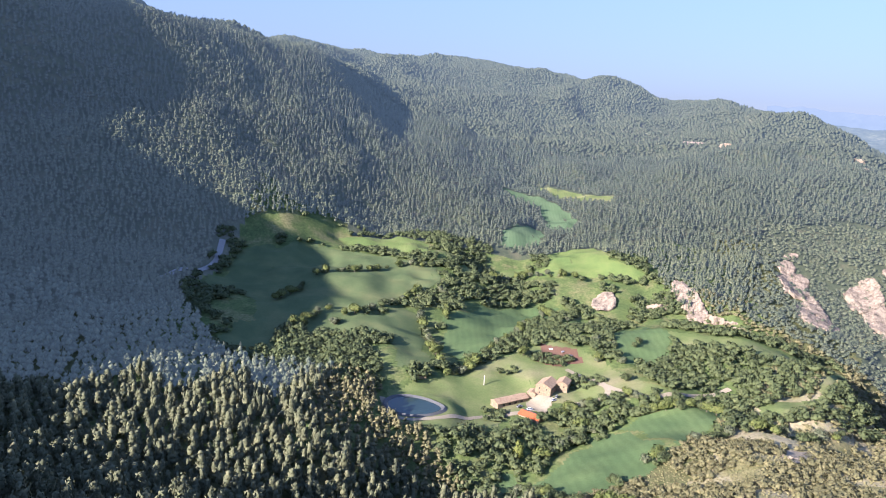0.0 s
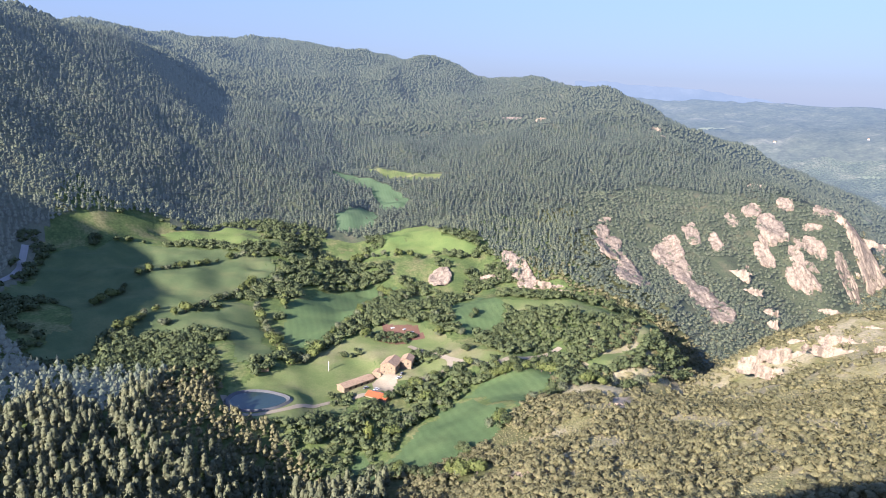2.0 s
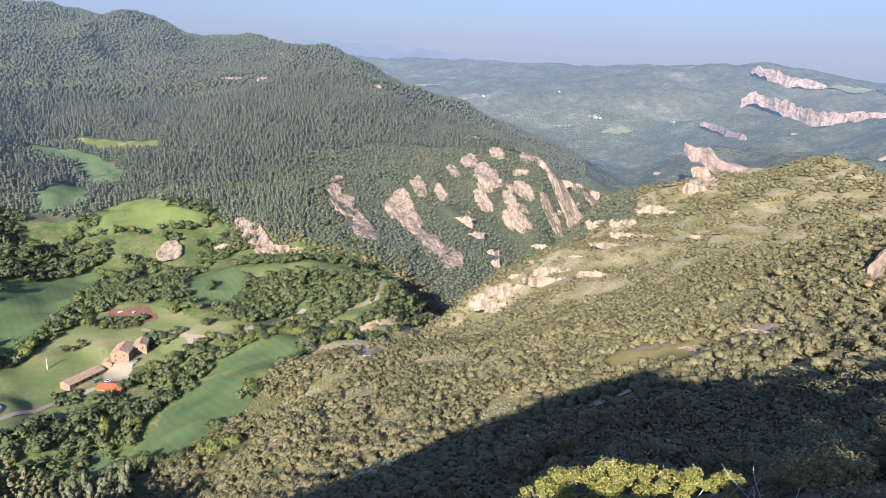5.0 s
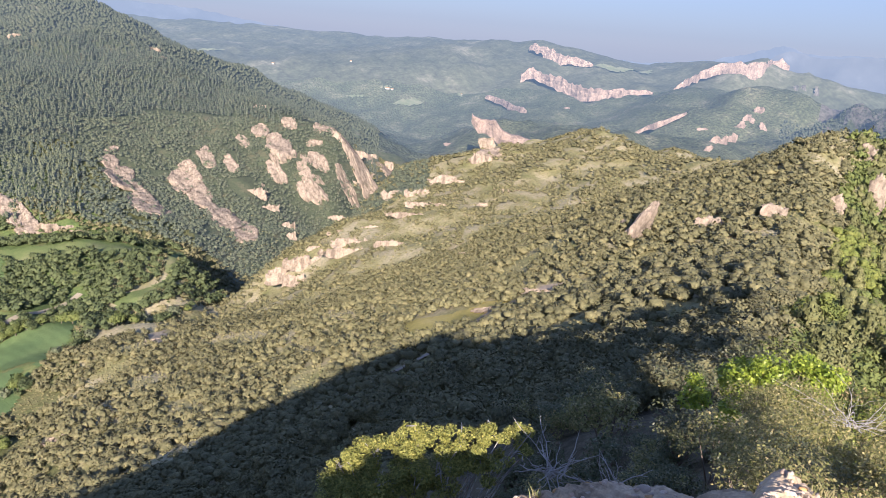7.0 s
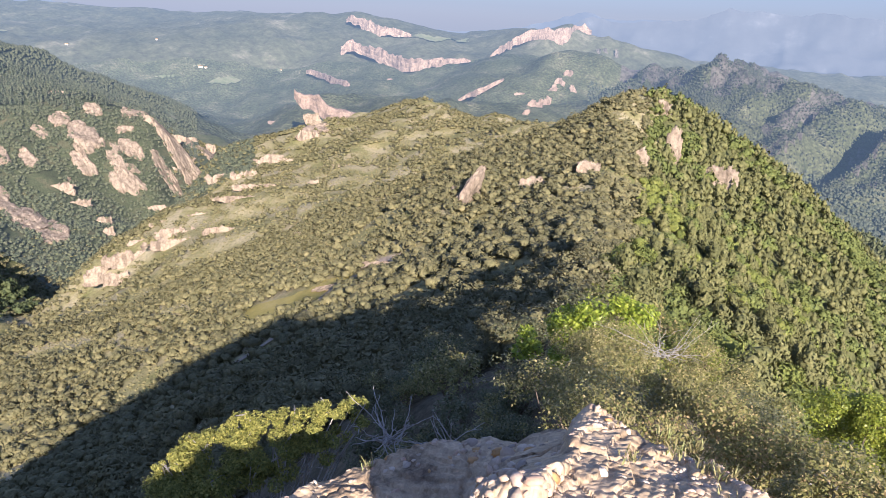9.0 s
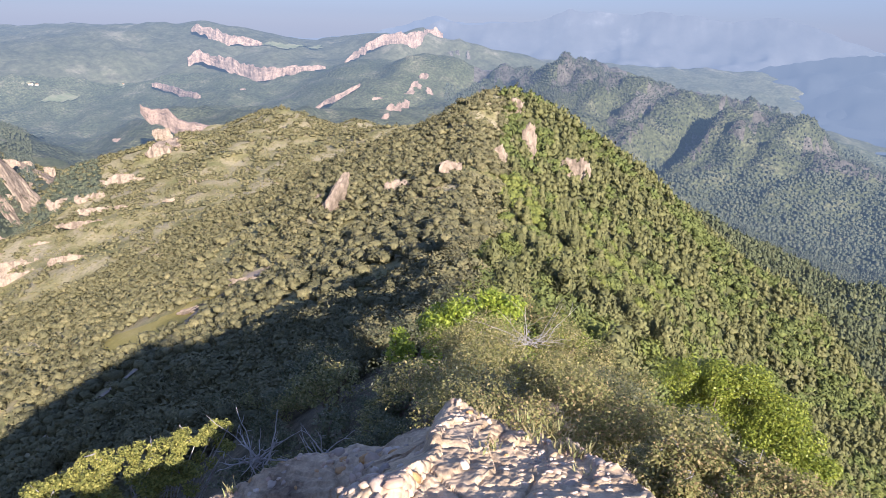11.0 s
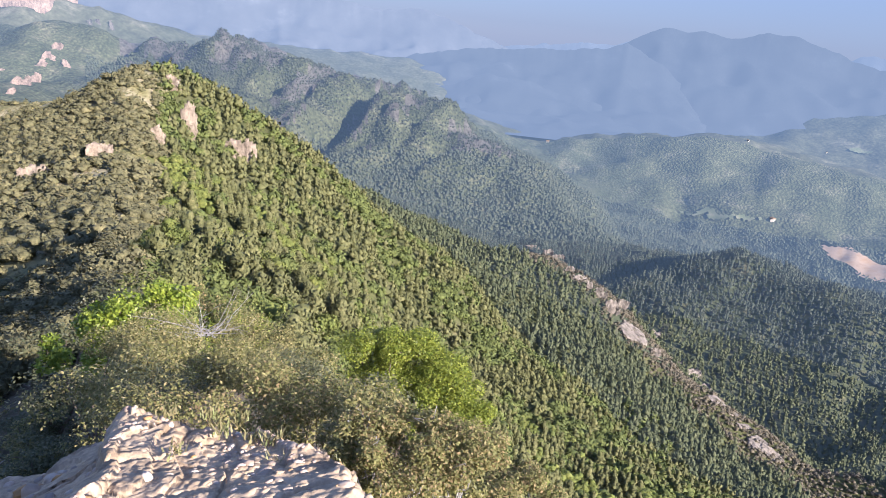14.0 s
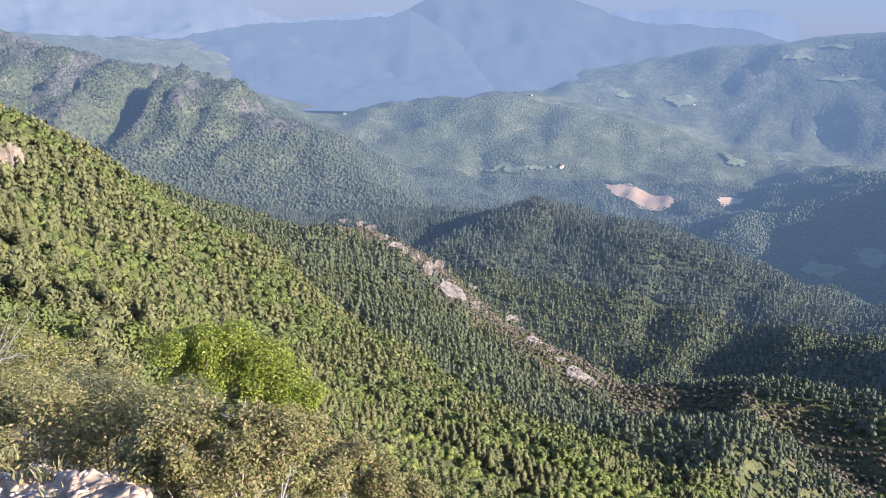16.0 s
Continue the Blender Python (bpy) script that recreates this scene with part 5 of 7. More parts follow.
def range_of_hills(name, crest, foot, material, label, seed):
    """A far range: a folded mountain front under its crest line."""
    crest = np.array(crest, float)
    s = np.concatenate([[0], np.cumsum(np.hypot(*np.diff(crest[:, :2], axis=0).T))])
    fine = np.linspace(0, s[-1], max(60, int(s[-1] / 14)))
    top = np.stack([np.interp(fine, s, crest[:, k]) for k in range(3)], -1)
    crags = 6 * value_noise(fine, fine * 0, 60, seed) + 4 * value_noise(fine, fine * 0, 22, seed + 1)
    out = -top[:, :2] / np.hypot(top[:, 0], top[:, 1])[:, None]
    rows = []
    levels = 26
    for k in range(levels):
        u = k / (levels - 1)
        reach = 800 * u ** 1.15 + 0 * fine
        gx, gy = (top[:, :2] + out * reach[:, None]).T
        folds = value_noise(gx, gy, 330, seed + 2) - np.abs(value_noise(gx, gy, 170, seed + 3))
        rows.append(np.concatenate([top[:, :2] + out * reach[:, None], (top[:, 2] + crags * (1 - u) ** 9 + (foot - top[:, 2]) * u ** 0.85 + 190 * u * (1 - u) * folds + 60 * u * (1 - u) * value_noise(gx, gy, 75, seed + 4))[:, None]], 1))
    n = len(fine)
    b = (np.arange(levels - 1)[:, None] * n + np.arange(n - 1)[None]).ravel()
    f = np.stack([b, b + 1, b + n + 1, b + n], -1)
    ob = quick_mesh(name, np.concatenate(rows), f, material, 4, True)
    return tagged(ob, label, "mountains", kind="structure")


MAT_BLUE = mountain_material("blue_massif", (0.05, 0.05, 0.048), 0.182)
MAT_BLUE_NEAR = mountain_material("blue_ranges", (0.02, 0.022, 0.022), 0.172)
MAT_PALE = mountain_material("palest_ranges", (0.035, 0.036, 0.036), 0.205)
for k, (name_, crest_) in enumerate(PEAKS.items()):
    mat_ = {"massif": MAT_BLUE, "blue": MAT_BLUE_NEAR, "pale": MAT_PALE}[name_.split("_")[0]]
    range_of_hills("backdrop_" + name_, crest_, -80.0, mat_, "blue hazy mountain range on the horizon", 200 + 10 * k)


# ---- the farm in the valley: fields, tracks, pond, buildings ----
def field_material(name, low, mid, high, rows=0.0):
    m, t, b = nodes_of(name, 0.9, 0.08)
    n1, n2 = noise_tex(t, 0.035, 5.0), noise_tex(t, 0.9, 4.0, 0.7)
    c = ramp(t, n1.outputs[0], ((0.3, low), (0.5, mid), (0.72, high))).outputs[0]
    c = mix(t, 0.45, c, ramp(t, n2.outputs[0], ((0.3, (0.6, 0.6, 0.6)), (0.7, (1.2, 1.2, 1.2)))).outputs[0], "MULTIPLY")
    if rows:
        w = t.nodes.new("ShaderNodeTexWave")
        w.inputs["Scale"].default_value, w.inputs["Distortion"].default_value, w.inputs["Detail"].default_value = rows, 3.0, 2.0
        g = t.nodes.new("ShaderNodeNewGeometry")
        link(t, g.outputs["Position"], w.inputs["Vector"])
        c = mix(t, 0.25, c, ramp(t, w.outputs["Color"], ((0.2, (0.75, 0.75, 0.75)), (0.8, (1.1, 1.1, 1.1)))).outputs[0], "MULTIPLY")
    link(t, c, b.inputs["Base Color"])
    bump(t, b, n2.outputs[0], 0.8, 0.4)
    return m


MAT_CORN = field_material("young_corn", (0.078, 0.12, 0.05), (0.098, 0.144, 0.058), (0.122, 0.166, 0.066), 0.06)
MAT_TEAL = field_material("winter_wheat", (0.085, 0.135, 0.065), (0.105, 0.155, 0.08), (0.125, 0.175, 0.09), 0.08)
MAT_MEADOW = field_material("meadow_grass", (0.078, 0.108, 0.047), (0.105, 0.136, 0.058), (0.155, 0.168, 0.073))
MAT_BRIGHT = field_material("sunny_grass", (0.11, 0.16, 0.05), (0.15, 0.195, 0.06), (0.2, 0.21, 0.085))
MAT_DRYGRASS = field_material("dry_grass", (0.11, 0.15, 0.05), (0.16, 0.185, 0.07), (0.25, 0.225, 0.12))
MAT_EARTH = field_material("ploughed_earth", (0.13, 0.07, 0.05), (0.17, 0.095, 0.065), (0.2, 0.12, 0.085), 0.2)
MAT_GRAVEL = field_material("pale_gravel", (0.24, 0.2, 0.14), (0.31, 0.26, 0.185), (0.36, 0.31, 0.23))
MAT_TARMAC = field_material("worn_lane", (0.26, 0.25, 0.23), (0.3, 0.29, 0.26), (0.34, 0.32, 0.29))
MAT_BROOM = field_material("broom_and_grass", (0.2, 0.175, 0.055), (0.32, 0.27, 0.09), (0.42, 0.35, 0.17))
MAT_SOIL_PALE = field_material("bare_ridge_soil", (0.2, 0.16, 0.12), (0.29, 0.235, 0.18), (0.34, 0.28, 0.22))
FIELD_LOOK = {
    "teal_field": (MAT_TEAL, "blue-green field of young wheat in a forest clearing"),
    "small_teal_field": (MAT_TEAL, "small blue-green wheat field beside the forest"),
    "bright_meadow": (MAT_BRIGHT, "sunlit bright green terraced meadow"),
    "yellow_meadow": (MAT_BRIGHT, "narrow sunlit meadow at the forest edge"),
    "hill_clearing": (MAT_DRYGRASS, "yellowish grass clearing on the hillside"),
    "west_meadow": (MAT_MEADOW, "wide green meadow crossed by hedges"),
    "dry_meadow": (MAT_MEADOW, "sloping meadow with worn grass"),
    "dell_field": (MAT_CORN, "dark green field in a hollow"),
    "shaded_field": (MAT_CORN, "green field with long tree shadows"),
    "farm_grass": (MAT_DRYGRASS, "dry grass around the farm buildings"),
    "ploughed_patch": (MAT_EARTH, "bare reddish-brown earth enclosure"),
    "lower_field": (MAT_CORN, "even green crop field below the farm"),
    "lowest_field": (MAT_CORN, "even green crop field beside a hedge"),
    "corner_field": (MAT_CORN, "green field corner between trees"),
    "terrace_grass": (MAT_DRYGRASS, "dry grass on a terrace edge"),
    "terrace_strip": (MAT_DRYGRASS, "dry grass strip along a wood"),
    "broom_strip": (MAT_BROOM, "sunlit yellow broom and dry grass on the slope"),
    "ridge_earth": (MAT_SOIL_PALE, "bare pale earth patch on the ridge"),
    "bare_patch": (MAT_GRAVEL, "bare pale earth patch in scrub"),
}


def draped(name, pts, material, step, lift, label):
    """A field laid over the ground inside an outline."""
    xs, ys = [p[0] for p in pts], [p[1] for p in pts]
    gx, gy = np.meshgrid(np.arange(min(xs) - step, max(xs) + step, step), np.arange(min(ys) - step, max(ys) + step, step))
    wob = max(2.5, 2.4 * step) * value_noise(gx, gy, max(12.0, 5.0 * step), 81)
    keep = inside(gx + step / 2 + wob, gy + step / 2 - 0.6 * wob, pts)
    n, m = gx.shape
    ii, jj = np.nonzero(keep[:-1, :-1])
    quads = np.stack([ii * m + jj, ii * m + jj + 1, (ii + 1) * m + jj + 1, (ii + 1) * m + jj], -1)
    used, idx = np.unique(quads, return_inverse=True)
    x, y = gx.ravel()[used], gy.ravel()[used]
    verts = np.stack([x, y, height(x, y) + lift], -1)
    ob = quick_mesh(name, verts, idx.reshape(-1, 4), material, 4, True)
    return tagged(ob, label, "field", kind="structure")


for name_, pts_ in FIELDS.items():
    mat_, label_ = FIELD_LOOK[name_]
    draped(name_, pts_, mat_, 2.2, 0.55 if name_ == "ploughed_patch" else 0.35, label_)


def ribbon(name, pts, wide, material, label, lift=0.6):
    """A track that follows the ground."""
    path = []
    for (ax, ay), (bx, by) in zip(pts[:-1], pts[1:]):
        n = max(2, int(math.hypot(bx - ax, by - ay) / 2.5))
        path += [(ax + (bx - ax) * k / n, ay + (by - ay) * k / n) for k in range(n)]
    path = np.array(path + [pts[-1]], float)
    for k in range(6):
        path[1:-1] = 0.25 * path[:-2] + 0.5 * path[1:-1] + 0.25 * path[2:]
    d = np.gradient(path, axis=0)
    d /= np.hypot(d[:, 0], d[:, 1])[:, None]
    rows = [path + np.stack([-d[:, 1], d[:, 0]], -1) * o for o in (-wide / 2, 0, wide / 2)]
    mid = height(path[:, 0], path[:, 1])
    verts = np.concatenate([np.stack([q[:, 0], q[:, 1], np.maximum(height(q[:, 0], q[:, 1]), mid - 0.4) + lift], -1) for q in rows])
    n = len(path)
    k = np.arange(n - 1)
    quads = np.concatenate([np.stack([k + o, k + 1 + o, k + 1 + n + o, k + n + o], -1) for o in (0, n)])
    ob = quick_mesh(name, verts, quads[:, ::-1], material, 4, True)
    return tagged(ob, label, "track", kind="structure")


ribbon("road", TRACKS["lane"], 6.0, MAT_TARMAC, "pale narrow lane at the forest edge")
ribbon("path", TRACKS["ridge_path"], 3.2, MAT_SOIL_PALE, "bare earth path down the ridge", 0.5)
ribbon("path", TRACKS["wood_path"], 5.0, MAT_TARMAC, "short stretch of pale lane in the wood")
ribbon("track", TRACKS["farm_track"], 4.0, MAT_GRAVEL, "pale gravel farm track round the pond")
ribbon("track", TRACKS["hill_track"], 4.0, MAT_GRAVEL, "pale dirt track bending behind the farmhouse")
ribbon("track", TRACKS["east_track"], 4.5, MAT_GRAVEL, "dry dirt track between hedges")
draped("farmyard", ((62, 443), (72, 441), (82, 452), (80, 462), (70, 462), (62, 455)), MAT_GRAVEL, 1.5, 0.75, "pale gravel farmyard")


def part(name, bm, material, parent, label=""):
    me = bpy.data.meshes.new(name)
    bm.to_mesh(me)
    bm.free()
    me.materials.append(material)
    ob = new(name, me)
    ob.parent = parent
    if label:
        ob["label"] = label
    return ob


def box(bm, x0, x1, y0, y1, z0, z1):
    v = [bm.verts.new(p) for p in ((x0, y0, z0), (x1, y0, z0), (x1, y1, z0), (x0, y1, z0), (x0, y0, z1), (x1, y0, z1), (x1, y1, z1), (x0, y1, z1))]
    for q in ((3, 2, 1, 0), (4, 5, 6, 7), (0, 1, 5, 4), (1, 2, 6, 5), (2, 3, 7, 6), (3, 0, 4, 7)):
        bm.faces.new([v[i] for i in q])
    return v


def boxes(*spans):
    bm = bmesh.new()
    for s in spans:
        box(bm, *s)
    return bm


def plain(name, color, rough=0.7, metal=0.0, scale=2.0, amount=0.35):
    m, t, b = nodes_of(name, rough, 0.3)
    b.inputs["Metallic"].default_value = metal
    n = noise_tex(t, scale, 5.0, 0.65)
    c = mix(t, amount, color, ramp(t, n.outputs[0], ((0.3, tuple(0.5 * k for k in color)), (0.7, tuple(min(1, 1.35 * k) for k in color)))).outputs[0])
    link(t, c, b.inputs["Base Color"])
    return m


MAT_STONE = plain("farm_stone", (0.27, 0.2, 0.13), 0.9, 0, 0.9, 0.6)
MAT_TILE = plain("old_roof_tiles", (0.34, 0.235, 0.15), 0.85, 0, 0.6, 0.6)
MAT_ORANGE = plain("new_orange_tiles", (0.42, 0.11, 0.04), 0.8, 0, 0.8, 0.4)
MAT_SHEET = plain("grey_roof_sheet", (0.3, 0.28, 0.27), 0.6, 0.2, 0.5, 0.4)
MAT_DARK = plain("dark_opening", (0.03, 0.027, 0.024), 0.4, 0, 1.0, 0.3)
MAT_WOODEN = plain("weathered_wood", (0.22, 0.17, 0.12), 0.85, 0, 3.0, 0.5)


def building(name, x, y, z, turn, length, width, eaves, rise, roof_mats, label, windows=(), doors=()):
    """A gabled stone building; windows and doors as (side, along, up, wide, tall)."""
    house = tagged(new(name), label, "building", group="farm buildings")
    house.matrix_world = pose(x, y, z, 0, 0, turn)
    l, w = length / 2, width / 2
    bm = bmesh.new()
    pts = [(-w, -2.0), (w, -2.0), (w, eaves), (0, eaves + rise), (-w, eaves)]
    a, b = [bm.verts.new((-l, p, q)) for p, q in pts], [bm.verts.new((l, p, q)) for p, q in pts]
    bm.faces.new(a)
    bm.faces.new(b[::-1])
    for k in range(5):
        bm.faces.new((a[k], b[k], b[(k + 1) % 5], a[(k + 1) % 5])[::-1])
    part("wall", bm, MAT_STONE, house)
    slope = math.hypot(w, rise)
    for s, mat in zip((-1, 1), roof_mats):
        bm = bmesh.new()
        n = int(length / 0.5)
        top, low = [], []
        over = 0.45
        for k in range(n + 1):
            px = -l - over + (length + 2 * over) * k / n
            bumpz = 0.09 if k % 2 else 0.0
            for u, row in ((0.0, top), (1.0 + over / slope, low)):
                row.append((bm.verts.new((px, s * w * u, eaves + rise - rise * u + 0.22 + bumpz)), bm.verts.new((px, s * w * u, eaves + rise - rise * u + 0.04))))
        for k in range(n):
            for j in (0, 1):
                q = [top[k][j], top[k + 1][j], low[k + 1][j], low[k][j]]
                bm.faces.new(q if (s < 0) == (j == 0) else q[::-1])
            bm.faces.new((low[k][0], low[k + 1][0], low[k + 1][1], low[k][1]))
        for k in (0, n):
            bm.faces.new((top[k][0], low[k][0], low[k][1], top[k][1]))
        bmesh.ops.recalc_face_normals(bm, faces=bm.faces)
        part("roof", bm, mat, house)
    for kind, things in (("window", windows), ("door", doors)):
        for side, along, up, ww, hh in things:
            d = 0.06
            if side in "fb":
                yy = -w if side == "f" else w
                bm = boxes((along - ww / 2, along + ww / 2, yy - d, yy + d, up, up + hh))
            else:
                xx = -l if side == "l" else l
                bm = boxes((xx - d, xx + d, along - ww / 2, along + ww / 2, up, up + hh))
            part(kind, bm, MAT_DARK if kind == "window" else MAT_WOODEN, house)
    return house


WIN = [("f", a, u, 1.0, 1.3) for a in (-4, 0, 4) for u in (1.6, 4.6)]
building("farmhouse", 77, 466, 75.5, 62, 15, 11, 6.6, 2.6, (MAT_TILE, MAT_TILE), "large old stone farmhouse with a tiled roof",
         WIN + [("l", -2.5, 4.6, 0.9, 1.2), ("l", 2.5, 4.6, 0.9, 1.2), ("l", 2.5, 1.5, 0.9, 1.2)], [("l", -1.5, 0, 1.5, 2.3)])
building("farmhouse_wing", 89, 470, 76.5, 68, 11, 8, 6.0, 2.0, (MAT_TILE, MAT_TILE), "tall stone wing beside the farmhouse",
         [("l", -1.6, 3.6, 0.9, 1.2), ("l", 1.8, 3.6, 0.9, 1.2), ("f", 0, 3.6, 0.9, 1.2)], [("l", 0, 0, 1.3, 2.2)])
building("lean_to", 67.5, 464, 73.5, 62, 7, 6, 3.0, 1.2, (MAT_TILE, MAT_TILE), "low tiled lean-to at the farmhouse wall", [("f", 0, 1.2, 0.8, 0.8)])
building("barn", 51, 455, 70.6, 33, 26, 8, 3.4, 1.7, (MAT_TILE, MAT_TILE), "long low stone barn with a pale tiled roof",
         [("f", a, 1.2, 2.0, 1.4) for a in (-8, -3, 2, 7)], [("l", 0, 0, 2.6, 2.6)])
building("shed", 64, 436, 68.6, -38, 15, 9, 3.0, 1.8, (MAT_ORANGE, MAT_SHEET), "farm shed with an orange tiled roof half",
         [("l", 0, 1.2, 1.2, 1.0)], [("r", 0, 0, 2.4, 2.4)])

hut = tagged(new("stone_hut"), "small roofless stone hut in a meadow", "hut")
hut.matrix_world = pose(-11, 466, height(np.array([-11.0]), np.array([466.0]))[0] - 0.3, 0, 0, 12)
for k, span in enumerate(((-4.2, 4.2, -2.6, -2.0, -1, 2.3), (-4.2, 4.2, 2.0, 2.6, -1, 3.1), (-4.2, -3.6, -2, 2, -1, 2.7), (3.6, 4.2, -2, 2, -1, 2.0))):
    part("wall", boxes(span), MAT_STONE, hut)

# pond
mw, tw, bw = nodes_of("pond_water", 0.2, 0.35)
bw.inputs["Base Color"].default_value = (0.025, 0.045, 0.045, 1)
bump(tw, bw, noise_tex(tw, 1.2, 3.0).outputs[0], 0.15, 0.05)
POND = [(-31, 430), (-27, 440), (-18, 443), (-7, 440), (4, 431), (5, 425), (-4, 417), (-16, 415), (-26, 420)]


def ring_mesh(name, pts, z0, grow, z1, material, label, kind_cat):
    """A flat sheet with an outer rim that rises to z1."""
    c = np.mean(np.array(pts, float), axis=0)
    fine = []
    for p, q in zip(pts, pts[1:] + pts[:1]):
        fine += [np.array(p) + (np.array(q) - np.array(p)) * k / 5 for k in range(5)]
    fine = np.array(fine, float)
    for k in range(5):
        fine = 0.25 * np.roll(fine, 1, 0) + 0.5 * fine + 0.25 * np.roll(fine, -1, 0)
    n = len(fine)
    bm = bmesh.new()
    inner = [bm.verts.new((*p, z0)) for p in fine]
    if grow:
        outer = [bm.verts.new((*(c + (p - c) * grow), z1)) for p in fine]
        last = [bm.verts.new((*(c + (p - c) * (grow + 0.1)), z1 - 1.2)) for p in fine]
        for k in range(n):
            bm.faces.new((inner[k], inner[(k + 1) % n], outer[(k + 1) % n], outer[k]))
            bm.faces.new((outer[k], outer[(k + 1) % n], last[(k + 1) % n], last[k]))
    else:
        bm.faces.new(inner)
    bmesh.ops.recalc_face_normals(bm, faces=bm.faces)
    me = bpy.data.meshes.new(name)
    bm.to_mesh(me)
    bm.free()
    me.materials.append(material)
    return tagged(new(name, me), label, kind_cat, kind="structure")


ring_mesh("water", POND, POND_Z + 0.5, 0, 0, mw, "blue-green water of the farm pond", "pond")
ring_mesh("pond_bank", POND, POND_Z + 0.3, 1.14, POND_Z + 1.6, plain("pond_liner", (0.1, 0.1, 0.1), 0.6, 0, 0.8, 0.5), "dark lined bank round the pond", "bank")


# vehicles in the yard
MAT_WHITE = plain("white_car_paint", (0.7, 0.7, 0.7), 0.35, 0, 1.0, 0.05)
MAT_GREYCAR = plain("grey_car_paint", (0.3, 0.31, 0.33), 0.35, 0.3, 1.0, 0.05)
MAT_TYRE = plain("tyre_rubber", (0.02, 0.02, 0.02), 0.8)


def car(x, y, z, turn, paint, label):
    c = tagged(new("car"), label, "car", group="parked cars")
    c.matrix_world = pose(x, y, z, 0, 0, turn)
    bm = boxes((-2.15, 2.15, -0.85, 0.85, 0.35, 0.9))
    bmesh.ops.bevel(bm, geom=list(bm.edges), offset=0.12, segments=2, affect="EDGES")
    part("body", bm, paint, c)
    bm = bmesh.new()
    v = box(bm, -1.5, 1.1, -0.75, 0.75, 0.9, 1.45)
    for k, p in enumerate(v[4:]):
        p.co.x *= 0.75
        p.co.y *= 0.85
    part("cabin", bm, MAT_DARK, c)
    part("roof", boxes((-1.1, 0.8, -0.63, 0.63, 1.45, 1.5)), paint, c)
    for wx in (-1.3, 1.3):
        for wy in (-0.82, 0.82):
            bm = bmesh.new()
            bmesh.ops.create_cone(bm, cap_ends=True, segments=14, radius1=0.33, radius2=0.33, depth=0.22, matrix=Matrix.Translation((wx, wy, 0.33)) @ Matrix.Rotation(radians(90), 4, "X"))
            part("wheel", bm, MAT_TYRE, c)
    return c


def ground_z(x, y):
    return float(height(np.array([float(x)]), np.array([float(y)]))[0])


for x, y, a, m, s in ((63.5, 444, 20, MAT_WHITE, "white car parked in the gravel yard"), (80, 452, 30, MAT_WHITE, "white car parked beside the hedge"),
                      (82.5, 456, 70, MAT_GREYCAR, "grey car parked in the farmyard"), (57, 447.5, 35, MAT_GREYCAR, "grey car beside the barn wall")):
    car(x, y, ground_z(x, y) + 0.7, a, m, s)

# small things on the grass
pole = tagged(new("utility_pole"), "pale wooden pole standing in the grass", "pole")
pole.matrix_world = pose(34, 472, ground_z(34, 472), 0, 0, 0)
part("post", boxes((-0.25, 0.25, -0.25, 0.25, -0.5, 7.5)), plain("pale_wood", (0.5, 0.46, 0.4)), pole)
part("crossbar", boxes((-0.9, 0.9, -0.1, 0.1, 6.6, 6.9)), MAT_WOODEN, pole)
# pale objects of unclear kind, perhaps bales, modelled as troughs
for x, y in ((88, 530), (96, 522), (101, 516), (86, 512)):
    t = tagged(new("feed_trough"), "small pale object on bare earth, modelled as a trough", "trough", group="feed troughs")
    t.matrix_world = pose(x, y, ground_z(x, y) + 0.6, 0, 0, x * 37 % 90)
    part("tray", boxes((-1.5, 1.5, -0.7, 0.7, 0.4, 0.6), (-1.5, 1.5, -0.8, -0.7, 0.4, 1.0), (-1.5, 1.5, 0.7, 0.8, 0.4, 1.0)), MAT_WHITE, t)
    for px in (-1.2, 1.2):
        part("leg", boxes((px - 0.1, px + 0.1, -0.6, 0.6, -0.3, 0.4)), MAT_WOODEN, t)


# ---- the summit: rock, shrubs and grass within reach ----
JUNIPER = ((3.08, 3.67, 266.62, 0.18), (3.2, 3.59, 266.73, 0.21), (3.28, 3.58, 266.91, 0.13), (3.37, 3.49, 266.94, 0.13), (3.36, 3.43, 266.75, 0.21), (3.53, 3.35, 267.06, 0.11), (3.51, 3.28, 266.87, 0.18), (3.66, 3.19, 267.08, 0.12), (3.64, 3.09, 266.87, 0.2), (3.75, 3.05, 267.11, 0.1), (3.81, 2.93, 267.07, 0.14), (3.79, 2.86, 266.87, 0.16), (3.91, 2.8, 267.15, 0.11), (3.96, 2.7, 267.14, 0.11), (4.02, 2.62, 267.21, 0.08), (3.89, 2.73, 266.96, 0.12), (3.21, 3.52, 266.58, 0.23), (3.4, 3.31, 266.62, 0.21), (3.58, 3.07, 266.66, 0.18), (3.11, 3.72, 266.82, 0.06), (3.99, 2.59, 267.07, 0.08), (3.58, 3.31, 267.12, 0.06), (3.2, 3.64, 266.86, 0.07))
SCRUB = ((6.85, 1.42, 266.38, 0.5), (7.91, 1.22, 265.95, 0.6), (8.95, 0.92, 265.54, 0.65), (7.99, 0.39, 265.87, 0.55), (6.50, -0.03, 266.43, 0.45), (5.50, -0.22, 266.81, 0.35), (10.84, 1.87, 264.96, 0.7), (11.46, 0.99, 264.79, 0.75), (6.25, 1.80, 266.53, 0.35), (10.00, 0.24, 265.12, 0.6), (9.25, 2.16, 265.53, 0.5), (7.49, -0.36, 266.02, 0.45))
